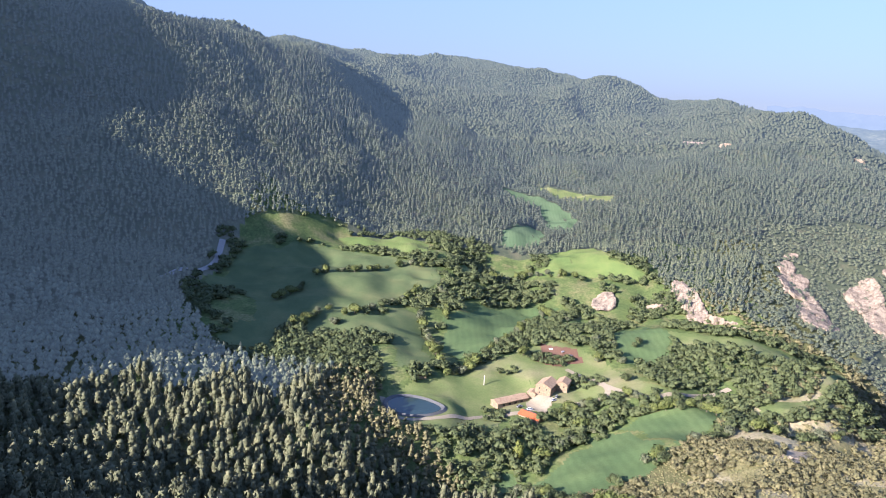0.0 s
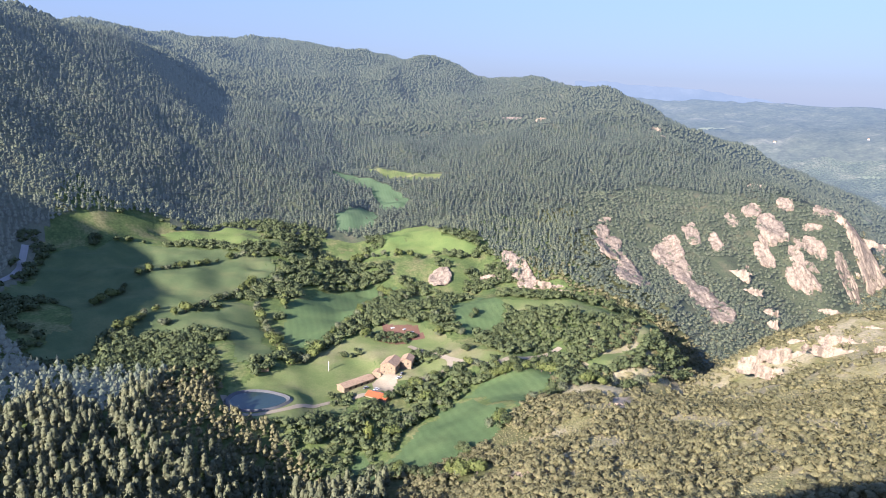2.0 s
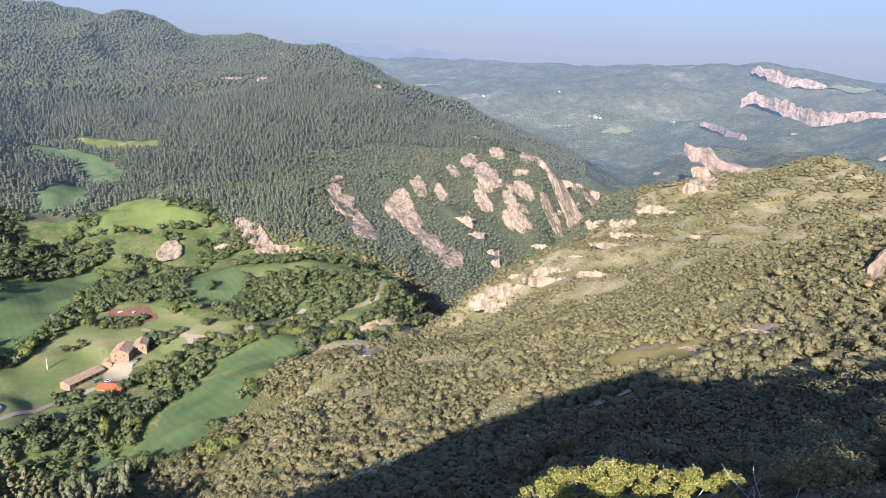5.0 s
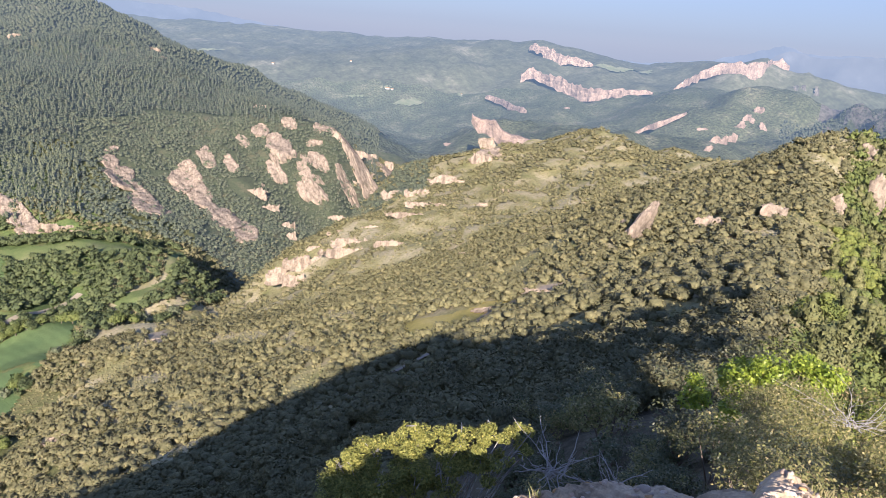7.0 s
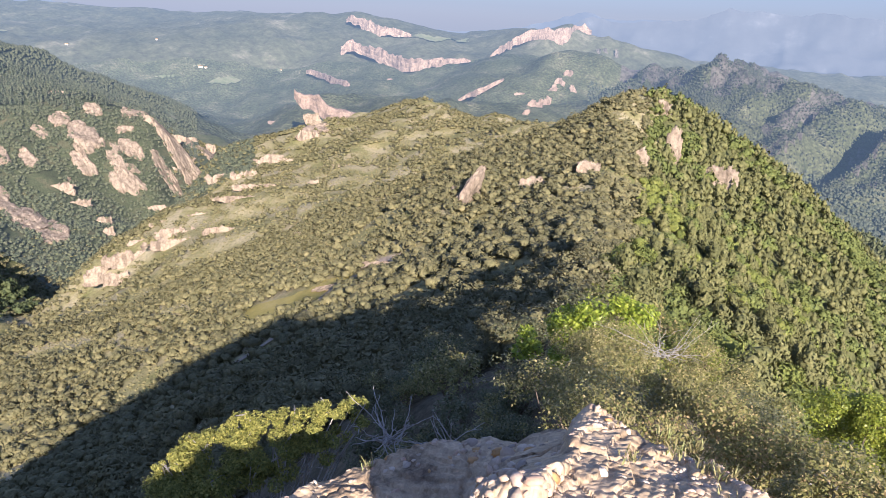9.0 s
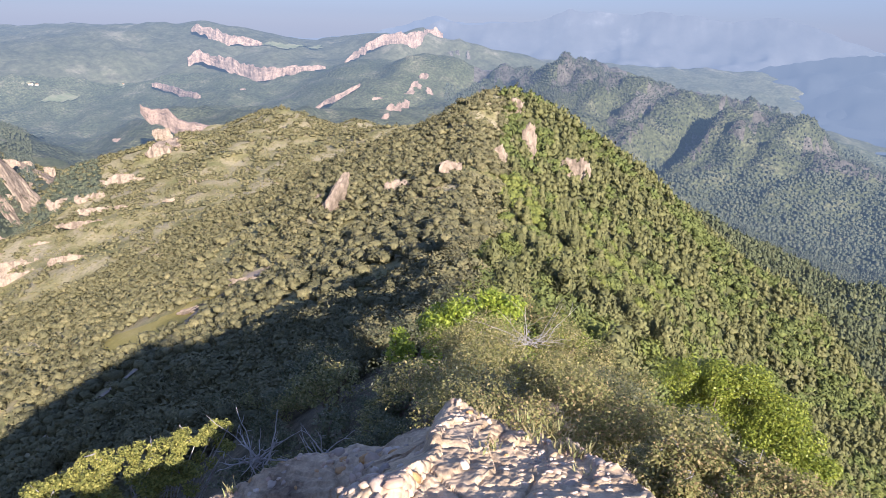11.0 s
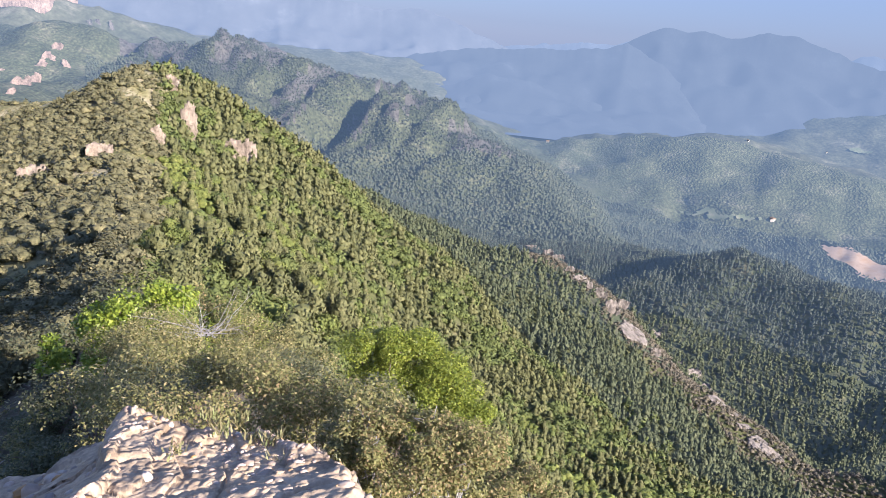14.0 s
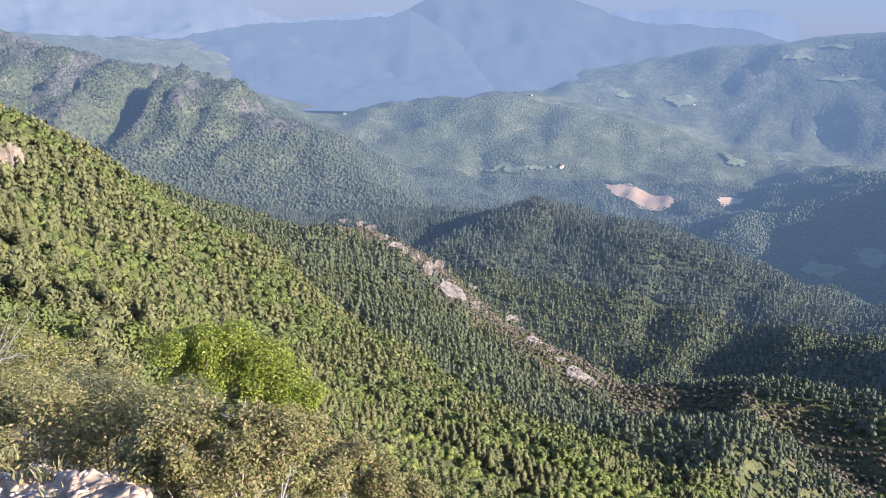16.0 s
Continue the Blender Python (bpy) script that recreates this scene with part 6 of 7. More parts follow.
MAPLE = ((13.69, 2.94, 263.94, 0.75), (12.38, 3.97, 264.02, 0.4), (15.79, 2.57, 263.61, 0.7), (11.59, 3.11, 264.20, 0.3), (13.26, 2.52, 263.88, 0.5), (14.58, 3.52, 263.76, 0.5))
GREEN_TREE = ((11.88, -1.67, 264.43, 0.53), (12.06, -2.09, 264.28, 0.48), (11.76, -2.4, 264.29, 0.5), (11.54, -2.81, 264.02, 0.5), (11.33, -3.17, 263.82, 0.48), (10.98, -3.49, 263.5, 0.41), (11.47, -2.58, 263.77, 0.5), (11.81, -2.11, 263.72, 0.53), (10.97, -3.11, 263.47, 0.48), (12.13, -1.63, 263.75, 0.43), (11.36, -2.52, 263.21, 0.5))
DRY_SCRUB = ((3.35, -0.51, 267.94, 0.16), (3.38, -0.67, 267.91, 0.18), (3.3, -0.8, 267.93, 0.18), (3.22, -0.9, 267.93, 0.18), (3.12, -0.6, 267.9, 0.17), (3.04, -0.46, 267.91, 0.16), (3.04, -0.73, 267.9, 0.18), (3.04, -0.93, 267.89, 0.18), (3.22, -1.08, 267.87, 0.16), (3.37, -0.4, 267.96, 0.13))
LOW_SCRUB = ((3.89, -1.57, 267.18, 0.21), (3.8, -1.78, 266.98, 0.19), (3.82, -2.02, 266.78, 0.17), (3.67, -1.33, 267.18, 0.21), (3.57, -1.04, 267.41, 0.21), (3.52, -0.76, 267.41, 0.18), (3.44, -0.54, 267.58, 0.18), (3.35, -0.32, 267.87, 0.18))


def leaves(lobes, count, size, seed, flat=0.6, shell=0.75):
    """Small pointed leaves filling rounded masses (x, y, z, radius)."""
    r = np.random.default_rng(seed)
    w = np.array([l[3] ** 2 for l in lobes])
    who = r.choice(len(lobes), count, p=w / w.sum())
    c0 = np.array([l[:3] for l in lobes])[who]
    rad = np.array([l[3] for l in lobes])[who][:, None]
    d = r.normal(size=(count, 3))
    d /= np.linalg.norm(d, axis=1)[:, None]
    c = c0 + d * rad * (r.uniform(shell ** 3, 1.25, (count, 1)) ** (1 / 3)) * np.array([1, 1, 0.85])
    c += 0.12 * rad * r.normal(size=(count, 3))
    up = d * (1 - flat) + np.array([0, 0, flat]) + 0.5 * r.normal(size=(count, 3))
    a = np.cross(up, r.normal(size=(count, 3)))
    a /= np.linalg.norm(a, axis=1)[:, None]
    b = np.cross(up, a)
    b /= np.linalg.norm(b, axis=1)[:, None]
    s = size * r.uniform(0.6, 1.35, (count, 1))
    v = np.stack([c - a * s, c + b * s * 0.55, c + a * s, c - b * s * 0.55], 1).reshape(-1, 3)
    return v, np.arange(4 * count).reshape(-1, 4)


def tube(points, r0, r1, sides=4):
    p = np.array(points, float)
    n = len(p)
    d = np.gradient(p, axis=0)
    d /= np.linalg.norm(d, axis=1)[:, None] + 1e-9
    a = np.cross(d, np.array([0.3, 0.5, 0.8]))
    a /= np.linalg.norm(a, axis=1)[:, None] + 1e-9
    b = np.cross(d, a)
    rr = np.linspace(r0, r1, n)[:, None, None]
    t = 2 * math.pi * np.arange(sides) / sides
    ring = p[:, None] + rr * (np.cos(t)[None, :, None] * a[:, None] + np.sin(t)[None, :, None] * b[:, None])
    k, j = np.meshgrid(np.arange(n - 1), np.arange(sides), indexing="ij")
    f = np.stack([k * sides + j, k * sides + (j + 1) % sides, (k + 1) * sides + (j + 1) % sides, (k + 1) * sides + j], -1).reshape(-1, 4)
    return ring.reshape(-1, 3), f


def limbs(foot, lobes, thick, seed, extra=3):
    """Crooked branches from the foot into every leafy mass, with side twigs."""
    r = np.random.default_rng(seed)
    parts = []
    for l in lobes:
        tip = np.array(l[:3])
        n = 7
        u = np.linspace(0, 1, n)[:, None]
        p = np.array(foot) * (1 - u) + tip * u + np.array([0, 0, 0.25]) * np.sin(u * 3.14) * l[3]
        p[1:-1] += r.normal(0, 0.07 * l[3] + 0.02, (n - 2, 3))
        parts.append(tube(p, thick, thick * 0.3))
        for k in range(extra):
            q0 = p[r.integers(3, n)]
            d = r.normal(size=3)
            d[2] = abs(d[2]) * 0.7
            d *= l[3] * r.uniform(0.7, 1.3) / np.linalg.norm(d)
            q = np.array([q0, q0 + d * 0.5 + r.normal(0, 0.04, 3), q0 + d])
            parts.append(tube(q, thick * 0.35, thick * 0.12, 4))
    return join(parts)


def broken(lobes, count, reach, size, seed):
    """Breaks rounded masses into several smaller ones with gaps between."""
    r = np.random.default_rng(seed)
    out = []
    for x, y, z, rad in lobes:
        for k in range(count):
            d = r.normal(size=3)
            d /= np.linalg.norm(d)
            d[2] = abs(d[2]) * 1.0 - 0.25
            out.append((x + d[0] * rad * reach * 0.8, y + d[1] * rad * reach * 0.8, z + d[2] * rad * reach * 0.75, rad * size * r.uniform(0.75, 1.25)))
    return out


def mesh_part(name, v, f, material, parent, label="", kind=""):
    ob = quick_mesh(name, v, f, material, f.shape[1])
    ob.parent = parent
    return tagged(ob, label, kind=kind)


def bush(name, lobes, count, size, material, bark, label, category, seed, thick=0.018, foot=None, extra=3):
    c = np.mean([l[:3] for l in lobes], axis=0)
    if foot is None:
        foot = (c[0], c[1], ground_z(c[0], c[1]))
    root = tagged(new(name), label, category)
    root.matrix_world = pose(*foot)
    local = [(l[0] - foot[0], l[1] - foot[1], l[2] - foot[2], l[3]) for l in lobes]
    mesh_part("branchwork", *limbs((0, 0, -0.1), local[::4], thick, seed, extra), bark, root)
    mesh_part("foliage", *leaves(local, count, size, seed + 1), material, root, kind="stuff")
    return root


def leaf_material(name, dark, light, warm, shine=0.45):
    m, t, b = nodes_of(name, shine, 0.35)
    g = t.nodes.new("ShaderNodeNewGeometry")
    c = ramp(t, g.outputs["Random Per Island"], ((0.0, dark), (0.6, light), (1.0, warm))).outputs[0]
    link(t, c, b.inputs["Base Color"])
    tr = t.nodes.new("ShaderNodeBsdfTranslucent")
    link(t, c, tr.inputs["Color"])
    mx = t.nodes.new("ShaderNodeMixShader")
    mx.inputs[0].default_value = 0.3
    link(t, b.outputs[0], mx.inputs[1])
    link(t, tr.outputs[0], mx.inputs[2])
    link(t, mx.outputs[0], t.nodes["Material Output"].inputs["Surface"])
    return m


LEAF_JUNIPER = leaf_material("juniper_sprays", (0.12, 0.13, 0.03), (0.25, 0.25, 0.06), (0.42, 0.38, 0.1), 0.7)
LEAF_KERMES = leaf_material("kermes_oak_leaves", (0.13, 0.13, 0.04), (0.25, 0.235, 0.08), (0.42, 0.34, 0.15))
LEAF_MAPLE = leaf_material("maple_leaves", (0.13, 0.18, 0.02), (0.24, 0.3, 0.03), (0.38, 0.42, 0.06))
LEAF_TREE = leaf_material("young_tree_leaves", (0.115, 0.15, 0.02), (0.22, 0.258, 0.03), (0.37, 0.385, 0.06))
LEAF_DRY = leaf_material("dry_scrub_leaves", (0.14, 0.14, 0.045), (0.25, 0.24, 0.08), (0.4, 0.28, 0.14), 0.7)
LEAF_OLIVE = leaf_material("olive_scrub_leaves", (0.075, 0.085, 0.04), (0.125, 0.13, 0.06), (0.2, 0.19, 0.1))
BARK_GREY = plain("grey_dead_wood", (0.36, 0.33, 0.3), 0.85, 0, 12.0, 0.5)
BARK_BROWN = plain("brown_bark", (0.16, 0.12, 0.09), 0.9, 0, 10.0, 0.5)

bush("juniper_bush", broken(JUNIPER, 7, 1.05, 0.36, 1), 46000, 0.0105, LEAF_JUNIPER, BARK_GREY, "sunlit yellow-green juniper bush with grey twigs", "bush", 11, 0.014, (3.56, 3.20, 265.6), 5)
for k in range(0, 12, 3):
    bush("kermes_oak", broken(SCRUB[k:k + 3], 6, 0.9, 0.4, 3 + k), 15000, 0.017, LEAF_KERMES, BARK_BROWN, "low olive-green kermes oak shrub on the crest", "shrub", 20 + k, 0.009)
for k in range(0, 6, 2):
    bush("maple_sapling", broken(MAPLE[k:k + 2], 6, 0.95, 0.4, 30 + k), 4200, 0.045, LEAF_MAPLE, BARK_BROWN, "bright green maple sapling on the crest", "tree", 40 + k, 0.02)
bush("young_tree", broken(GREEN_TREE, 6, 0.85, 0.46, 51), 60000, 0.023, LEAF_TREE, BARK_BROWN, "leafy bright green young tree below the rock", "tree", 50, 0.04, (11.8, -1.6, 259.6))
bush("dry_shrub", broken(DRY_SCRUB[:5], 5, 0.9, 0.42, 73), 11000, 0.0095, LEAF_DRY, BARK_GREY, "dry brownish-yellow scrub with bare stems", "shrub", 60, 0.01, None, 7)
bush("dry_shrub", broken(DRY_SCRUB[5:], 5, 0.9, 0.42, 74), 11000, 0.0095, LEAF_DRY, BARK_GREY, "dry brownish-yellow scrub with bare stems", "shrub", 62, 0.01, None, 7)
bush("low_shrub", broken(LOW_SCRUB[:4], 5, 0.9, 0.42, 71), 14000, 0.011, LEAF_DRY, BARK_GREY, "thin olive-yellow scrub on the steep drop", "shrub", 70, 0.01, None, 5)
bush("low_shrub", broken(LOW_SCRUB[4:], 5, 0.9, 0.42, 72), 14000, 0.011, LEAF_KERMES, BARK_GREY, "thin olive-yellow scrub on the steep drop", "shrub", 74, 0.01, None, 5)


ROCK_SCRUB = ((4.0, 0.55, 267.6, 0.3), (4.2, 0.15, 267.6, 0.32), (4.0, -0.25, 267.6, 0.3), (3.65, -0.5, 267.85, 0.24), (4.6, 0.9, 267.3, 0.36), (4.9, 0.3, 267.3, 0.38), (4.5, -0.65, 267.35, 0.32), (5.4, -0.1, 267.0, 0.4), (5.3, 0.9, 267.0, 0.4))
for k in range(0, 9, 3):
    bush("low_shrub", broken(ROCK_SCRUB[k:k + 3], 6, 0.95, 0.42, 85 + k), 9000, 0.012, (LEAF_DRY, LEAF_KERMES, LEAF_OLIVE)[k // 3], BARK_BROWN,
         ("half-dry brownish shrub behind the rock", "small-leaved olive shrub behind the rock", "dark olive shrub behind the rock")[k // 3], "shrub", 90 + k, 0.006, None, 5)


def dead_wood(name, x, y, z, wide, seed, label):
    """A tangle of bare grey twigs."""
    r = np.random.default_rng(seed)
    parts = []
    for k in range(26):
        a = r.uniform(0, 6.28)
        p = np.array([r.normal(0, 0.12), r.normal(0, 0.12), 0.0]) * wide
        pts = [p]
        d = np.array([math.cos(a) * 0.8, math.sin(a) * 0.8, r.uniform(0.05, 0.55)]) * wide / 6
        for i in range(6):
            d = d + r.normal(0, 0.05, 3) * wide
            p = p + d
            pts.append(p)
            if r.uniform() < 0.5:
                e = d * 0.8 + r.normal(0, 0.1, 3) * wide
                parts.append(tube([p, p + e * 0.6, p + e + r.normal(0, 0.04, 3) * wide], 0.003, 0.0012, 4))
        parts.append(tube(pts, 0.0065, 0.002, 4))
    ob = quick_mesh(name, *join(parts), BARK_GREY, 4)
    ob.matrix_world = pose(x, y, z)
    return tagged(ob, label, "branches")


dead_wood("dead_bush", 3.89, 2.27, 267.08, 0.24, 80, "tangle of bare grey dead branches")
dead_wood("dead_bush", 4.05, 1.82, 267.04, 0.22, 81, "tangle of bare grey dead branches")
dead_wood("dead_bush", 10.6, 1.2, 265.2, 0.6, 82, "bleached dead branches over low shrubs")
dead_wood("dead_bush", 3.39, 3.24, 266.44, 0.18, 83, "grey dry twigs under the juniper")


def boulder_mesh(c, radii, turn, seed, nu=120, nv=64):
    """A rough block of conglomerate, flat-topped, with cracks and steps."""
    v = []
    for i in range(nv + 1):
        a = -0.5 * math.pi + math.pi * i / nv
        for k in range(nu):
            b = 2 * math.pi * k / nu
            n = Vector((math.cos(a) * math.cos(b), math.cos(a) * math.sin(b), math.sin(a)))
            p = Vector([math.copysign(abs(q) ** 0.62, q) for q in n])
            s = Vector((seed, seed * 0.7, 0))
            big = noise.noise(p * 1.3 + s) * 0.22 + noise.noise(p * 3.1 + s) * 0.13
            step = round(3 * noise.noise(p * 2.0 + s * 2)) * 0.06
            fine = noise.noise(p * 9 + s) * 0.05 + noise.noise(p * 20 + s) * 0.035 + noise.noise(p * 44 + s) * 0.016
            q = p * (1 + big + step + fine)
            v.append(Vector((q.x * radii[0], q.y * radii[1], q.z * radii[2])))
    m = pose(*c, 0, 0, turn)
    v = np.array([m @ p for p in v])
    i, k = np.meshgrid(np.arange(nv), np.arange(nu), indexing="ij")
    f = np.stack([i * nu + k, i * nu + (k + 1) % nu, (i + 1) * nu + (k + 1) % nu, (i + 1) * nu + k], -1).reshape(-1, 4)
    return v, f


def conglomerate():
    m, t, b = nodes_of("pebbly_matrix", 0.92, 0.15)
    v = t.nodes.new("ShaderNodeTexVoronoi")
    v.inputs["Scale"].default_value = 26
    g = t.nodes.new("ShaderNodeNewGeometry")
    link(t, g.outputs["Position"], v.inputs["Vector"])
    n1, n2 = noise_tex(t, 2.5, 6.0, 0.65), noise_tex(t, 40, 4.0, 0.7)
    c = ramp(t, n1.outputs[0], ((0.28, (0.14, 0.1, 0.07)), (0.42, (0.43, 0.325, 0.21)), (0.6, (0.58, 0.45, 0.305)), (0.8, (0.47, 0.34, 0.19)))).outputs[0]
    c = mix(t, 0.5, c, ramp(t, v.outputs["Color"], ((0.1, (0.65, 0.62, 0.6)), (0.9, (1.2, 1.12, 1.05)))).outputs[0], "MULTIPLY")
    c = mix(t, 0.5, c, ramp(t, n2.outputs[0], ((0.3, (0.6, 0.6, 0.6)), (0.7, (1.2, 1.2, 1.2)))).outputs[0], "MULTIPLY")
    link(t, c, b.inputs["Base Color"])
    bump(t, b, ramp(t, v.outputs["Distance"], ((0.0, (1, 1, 1)), (0.7, (0, 0, 0)))).outputs[0], 0.9, 0.013)
    return m


def pebble_material():
    m, t, b = nodes_of("pebbles", 0.75, 0.3)
    oi = t.nodes.new("ShaderNodeObjectInfo")
    g = t.nodes.new("ShaderNodeNewGeometry")
    ad = t.nodes.new("ShaderNodeMath")
    ad.operation = "ADD"
    link(t, oi.outputs["Random"], ad.inputs[0])
    link(t, g.outputs["Random Per Island"], ad.inputs[1])
    fr = t.nodes.new("ShaderNodeMath")
    fr.operation = "FRACT"
    link(t, ad.outputs[0], fr.inputs[0])
    c = ramp(t, fr.outputs[0], ((0.0, (0.44, 0.325, 0.235)), (0.3, (0.55, 0.43, 0.32)), (0.5, (0.34, 0.27, 0.21)), (0.65, (0.48, 0.32, 0.22)), (0.85, (0.62, 0.52, 0.41)), (0.97, (0.47, 0.27, 0.11)))).outputs[0]
    n = noise_tex(t, 30, 4.0, 0.7)
    c = mix(t, 0.45, c, ramp(t, n.outputs[0], ((0.3, (0.55, 0.53, 0.5)), (0.65, (1.1, 1.1, 1.1)))).outputs[0], "MULTIPLY")
    link(t, c, b.inputs["Base Color"])
    bump(t, b, n.outputs[0], 0.4, 0.004)
    return m


MAT_MATRIX, MAT_PEBBLE = conglomerate(), pebble_material()
PEBBLES = []
for s in range(10):
    pv, pf = blob(3, 7, 300 + s, 1.0, 0.17)
    pv = (pv - np.array([0, 0, 0.5])) * np.array([1.9, 1.6, 1.2])
    me = bpy.data.meshes.new("pebble")
    me.from_pydata(pv.tolist(), [], pf.tolist())
    me.shade_smooth()
    me.materials.append(MAT_PEBBLE)
    PEBBLES.append((me, pv, pf))


def summit_rock(name, c, radii, turn, seed, singles, many, label):
    v, f = boulder_mesh(c, radii, turn, seed)
    rock = quick_mesh(name, v, f, MAT_MATRIX, 4)
    tagged(rock, label, "rock", group="summit rocks")
    r = np.random.default_rng(seed)
    a, b, d = v[f[:, 0]], v[f[:, 1]], v[f[:, 3]]
    nrm = np.cross(b - a, d - a)
    area = np.linalg.norm(nrm, axis=1)
    nrm /= area[:, None] + 1e-12
    mid = v[f].mean(1)
    w = area * (nrm[:, 2] > -0.3) * (mid[:, 2] > c[2] - 0.75 * radii[2])
    pick = r.choice(len(f), singles + many, p=w / w.sum())
    parts = []
    for k, i in enumerate(pick):
        s = min(0.045, 0.0075 * math.exp(abs(r.normal(0, 0.75))) + 0.005)
        spot = mid[i] + r.normal(0, 0.012, 3) - nrm[i] * s * 0.6
        q = Vector(nrm[i]).to_track_quat("Z", "Y").to_matrix().to_4x4() @ Matrix.Rotation(r.uniform(0, 6.28), 4, "Z")
        m = Matrix.Translation(spot) @ q @ Matrix.Diagonal((s * r.uniform(.8, 1.3), s, s * r.uniform(.8, 1.1), 1))
        me, pv, pf = PEBBLES[r.integers(0, 10)]
        if k < singles:
            ob = new("pebble", me)
            ob.parent = rock
            ob.matrix_world = m
        else:
            mm = np.array(m)
            parts.append((pv @ mm[:3, :3].T + mm[:3, 3], pf))
    gv, gf = join(parts)
    gravel = quick_mesh("gravel", gv, gf, MAT_PEBBLE, 3)
    gravel.parent = rock
    gravel["kind"] = "stuff"
    return rock


def block_rock(name, rim, top, deep, seed, singles, many, label, coarse=1.0):
    """A block of conglomerate: a rough tilted top (z = a + b x + c y) inside a rounded plan, broken sides, cobbles set in it."""
    r = np.random.default_rng(seed)
    rim = np.array(rim, float)
    if (rim[:, 0] * np.roll(rim[:, 1], -1) - rim[:, 1] * np.roll(rim[:, 0], -1)).sum() < 0:
        rim = rim[::-1]
    mid = rim.mean(0)
    fine = np.concatenate([rim[k] + (np.roll(rim, -1, 0)[k] - rim[k]) * np.linspace(0, 1, 22, endpoint=False)[:, None] for k in range(len(rim))])
    for k in range(4):
        fine = 0.25 * np.roll(fine, 1, 0) + 0.5 * fine + 0.25 * np.roll(fine, -1, 0)
    n, rings, walls = len(fine), 92, 36
    rows = []
    for i in range(rings + walls):
        u = min(1.0, (i + 1) / rings)
        drop = max(0.0, (i - rings + 1) / walls) * deep
        p = mid + (fine - mid) * (u + 0.1 * math.sin(min(1.0, drop / deep * 1.3) * 3.14))
        x, y = p.T
        z = top[0] + top[1] * x + top[2] * y - drop - 0.07 * np.clip((u - 0.86) / 0.14, 0, 1) ** 2
        rows.append(np.stack([x, y, z], -1))
    v = np.concatenate([[np.array([*mid, top[0] + top[1] * mid[0] + top[2] * mid[1]])], *rows])
    x, y, z = v.T
    spots = [Vector(p) for p in v]

    def relief(size, key):
        return np.array([noise.noise(p / size + Vector((key, seed, 0))) for p in spots])

    cells = np.array([noise.voronoi(p / (0.062 * coarse) + Vector((seed, 0, 0)))[0][0] for p in spots])
    grit = np.array([noise.voronoi(p / (0.026 * coarse) + Vector((0, seed, 0)))[0][0] for p in spots])
    cobbly = np.clip(0.45 + 2.2 * relief(0.5, 8) + (0.6 if coarse > 1 else 0), 0.08, 1)
    steps = np.floor(3.0 * (1.6 * relief(0.55, 0) + 1)) / 3.0 - 1
    cracks = np.clip(0.05 - np.abs(relief(0.4, 1)), 0, 1) / 0.05
    rough = 0.05 * steps + 0.022 * relief(0.2, 2) + 0.009 * relief(0.05, 3) + 0.012 * coarse * cobbly * (0.5 - cells) + 0.007 * (0.5 - grit) - 0.022 * cracks
    k = np.arange(n)
    faces = [np.stack([0 * k, 1 + k, 1 + (k + 1) % n, 1 + (k + 1) % n], -1)]
    side = np.clip((top[0] + top[1] * x + top[2] * y - z - 0.05) / 0.15, 0, 1)
    out = np.stack([x - mid[0], y - mid[1]], -1)
    out /= np.linalg.norm(out, axis=1)[:, None] + 1e-6
    v[:, 2] += rough * (1 - 0.6 * side)
    v[:, :2] += out * (rough * 1.6 * (0.25 + side))[:, None]
    for i in range(rings + walls - 1):
        a, b = 1 + i * n, 1 + (i + 1) * n
        faces.append(np.stack([a + k, b + k, b + (k + 1) % n, a + (k + 1) % n], -1))
    f = np.concatenate(faces)
    tri = np.concatenate([f[:, :3], f[n:, [0, 2, 3]]])
    rock = quick_mesh(name, v, tri, MAT_MATRIX, 3, True)
    tagged(rock, label, "rock", group="summit rocks")
    a, b, d = v[tri[:, 0]], v[tri[:, 1]], v[tri[:, 2]]
    nrm = np.cross(b - a, d - a)
    area = np.linalg.norm(nrm, axis=1)
    nrm /= area[:, None] + 1e-12
    spot_ = (a + b + d) / 3
    dense = np.clip(0.2 + 1.5 * value_noise(spot_[:, 0], spot_[:, 1], 0.5, seed + 8), 0.05, 1.0)
    w = area * (nrm[:, 2] > -0.4) * (spot_[:, 2] > v[:, 2].max() - 0.75 * deep) * dense
    pick = r.choice(len(tri), singles + many, p=w / w.sum())
    parts = []
    for k, i in enumerate(pick):
        s = coarse * min(0.034, 0.0125 * math.exp(abs(r.normal(0, 0.5)))) * (1.0 if k < singles else 0.6)
        q = Vector(nrm[i]).to_track_quat("Z", "Y").to_matrix().to_4x4() @ Matrix.Rotation(r.uniform(0, 6.28), 4, "Z")
        m = Matrix.Translation(spot_[i] - nrm[i] * s * 0.15) @ q @ Matrix.Diagonal((s * r.uniform(.9, 1.5), s, s * r.uniform(.7, 1.0), 1))
        me, pv, pf = PEBBLES[r.integers(0, 10)]
        if k < singles:
            ob = new("pebble", me)
            ob.parent = rock
            ob.matrix_world = m
        else:
            mm = np.array(m)
            parts.append((pv @ mm[:3, :3].T + mm[:3, 3], pf))
    gravel = quick_mesh("gravel", *join(parts), MAT_PEBBLE, 3, True)
    gravel.parent = rock
    gravel["kind"] = "stuff"
    return rock


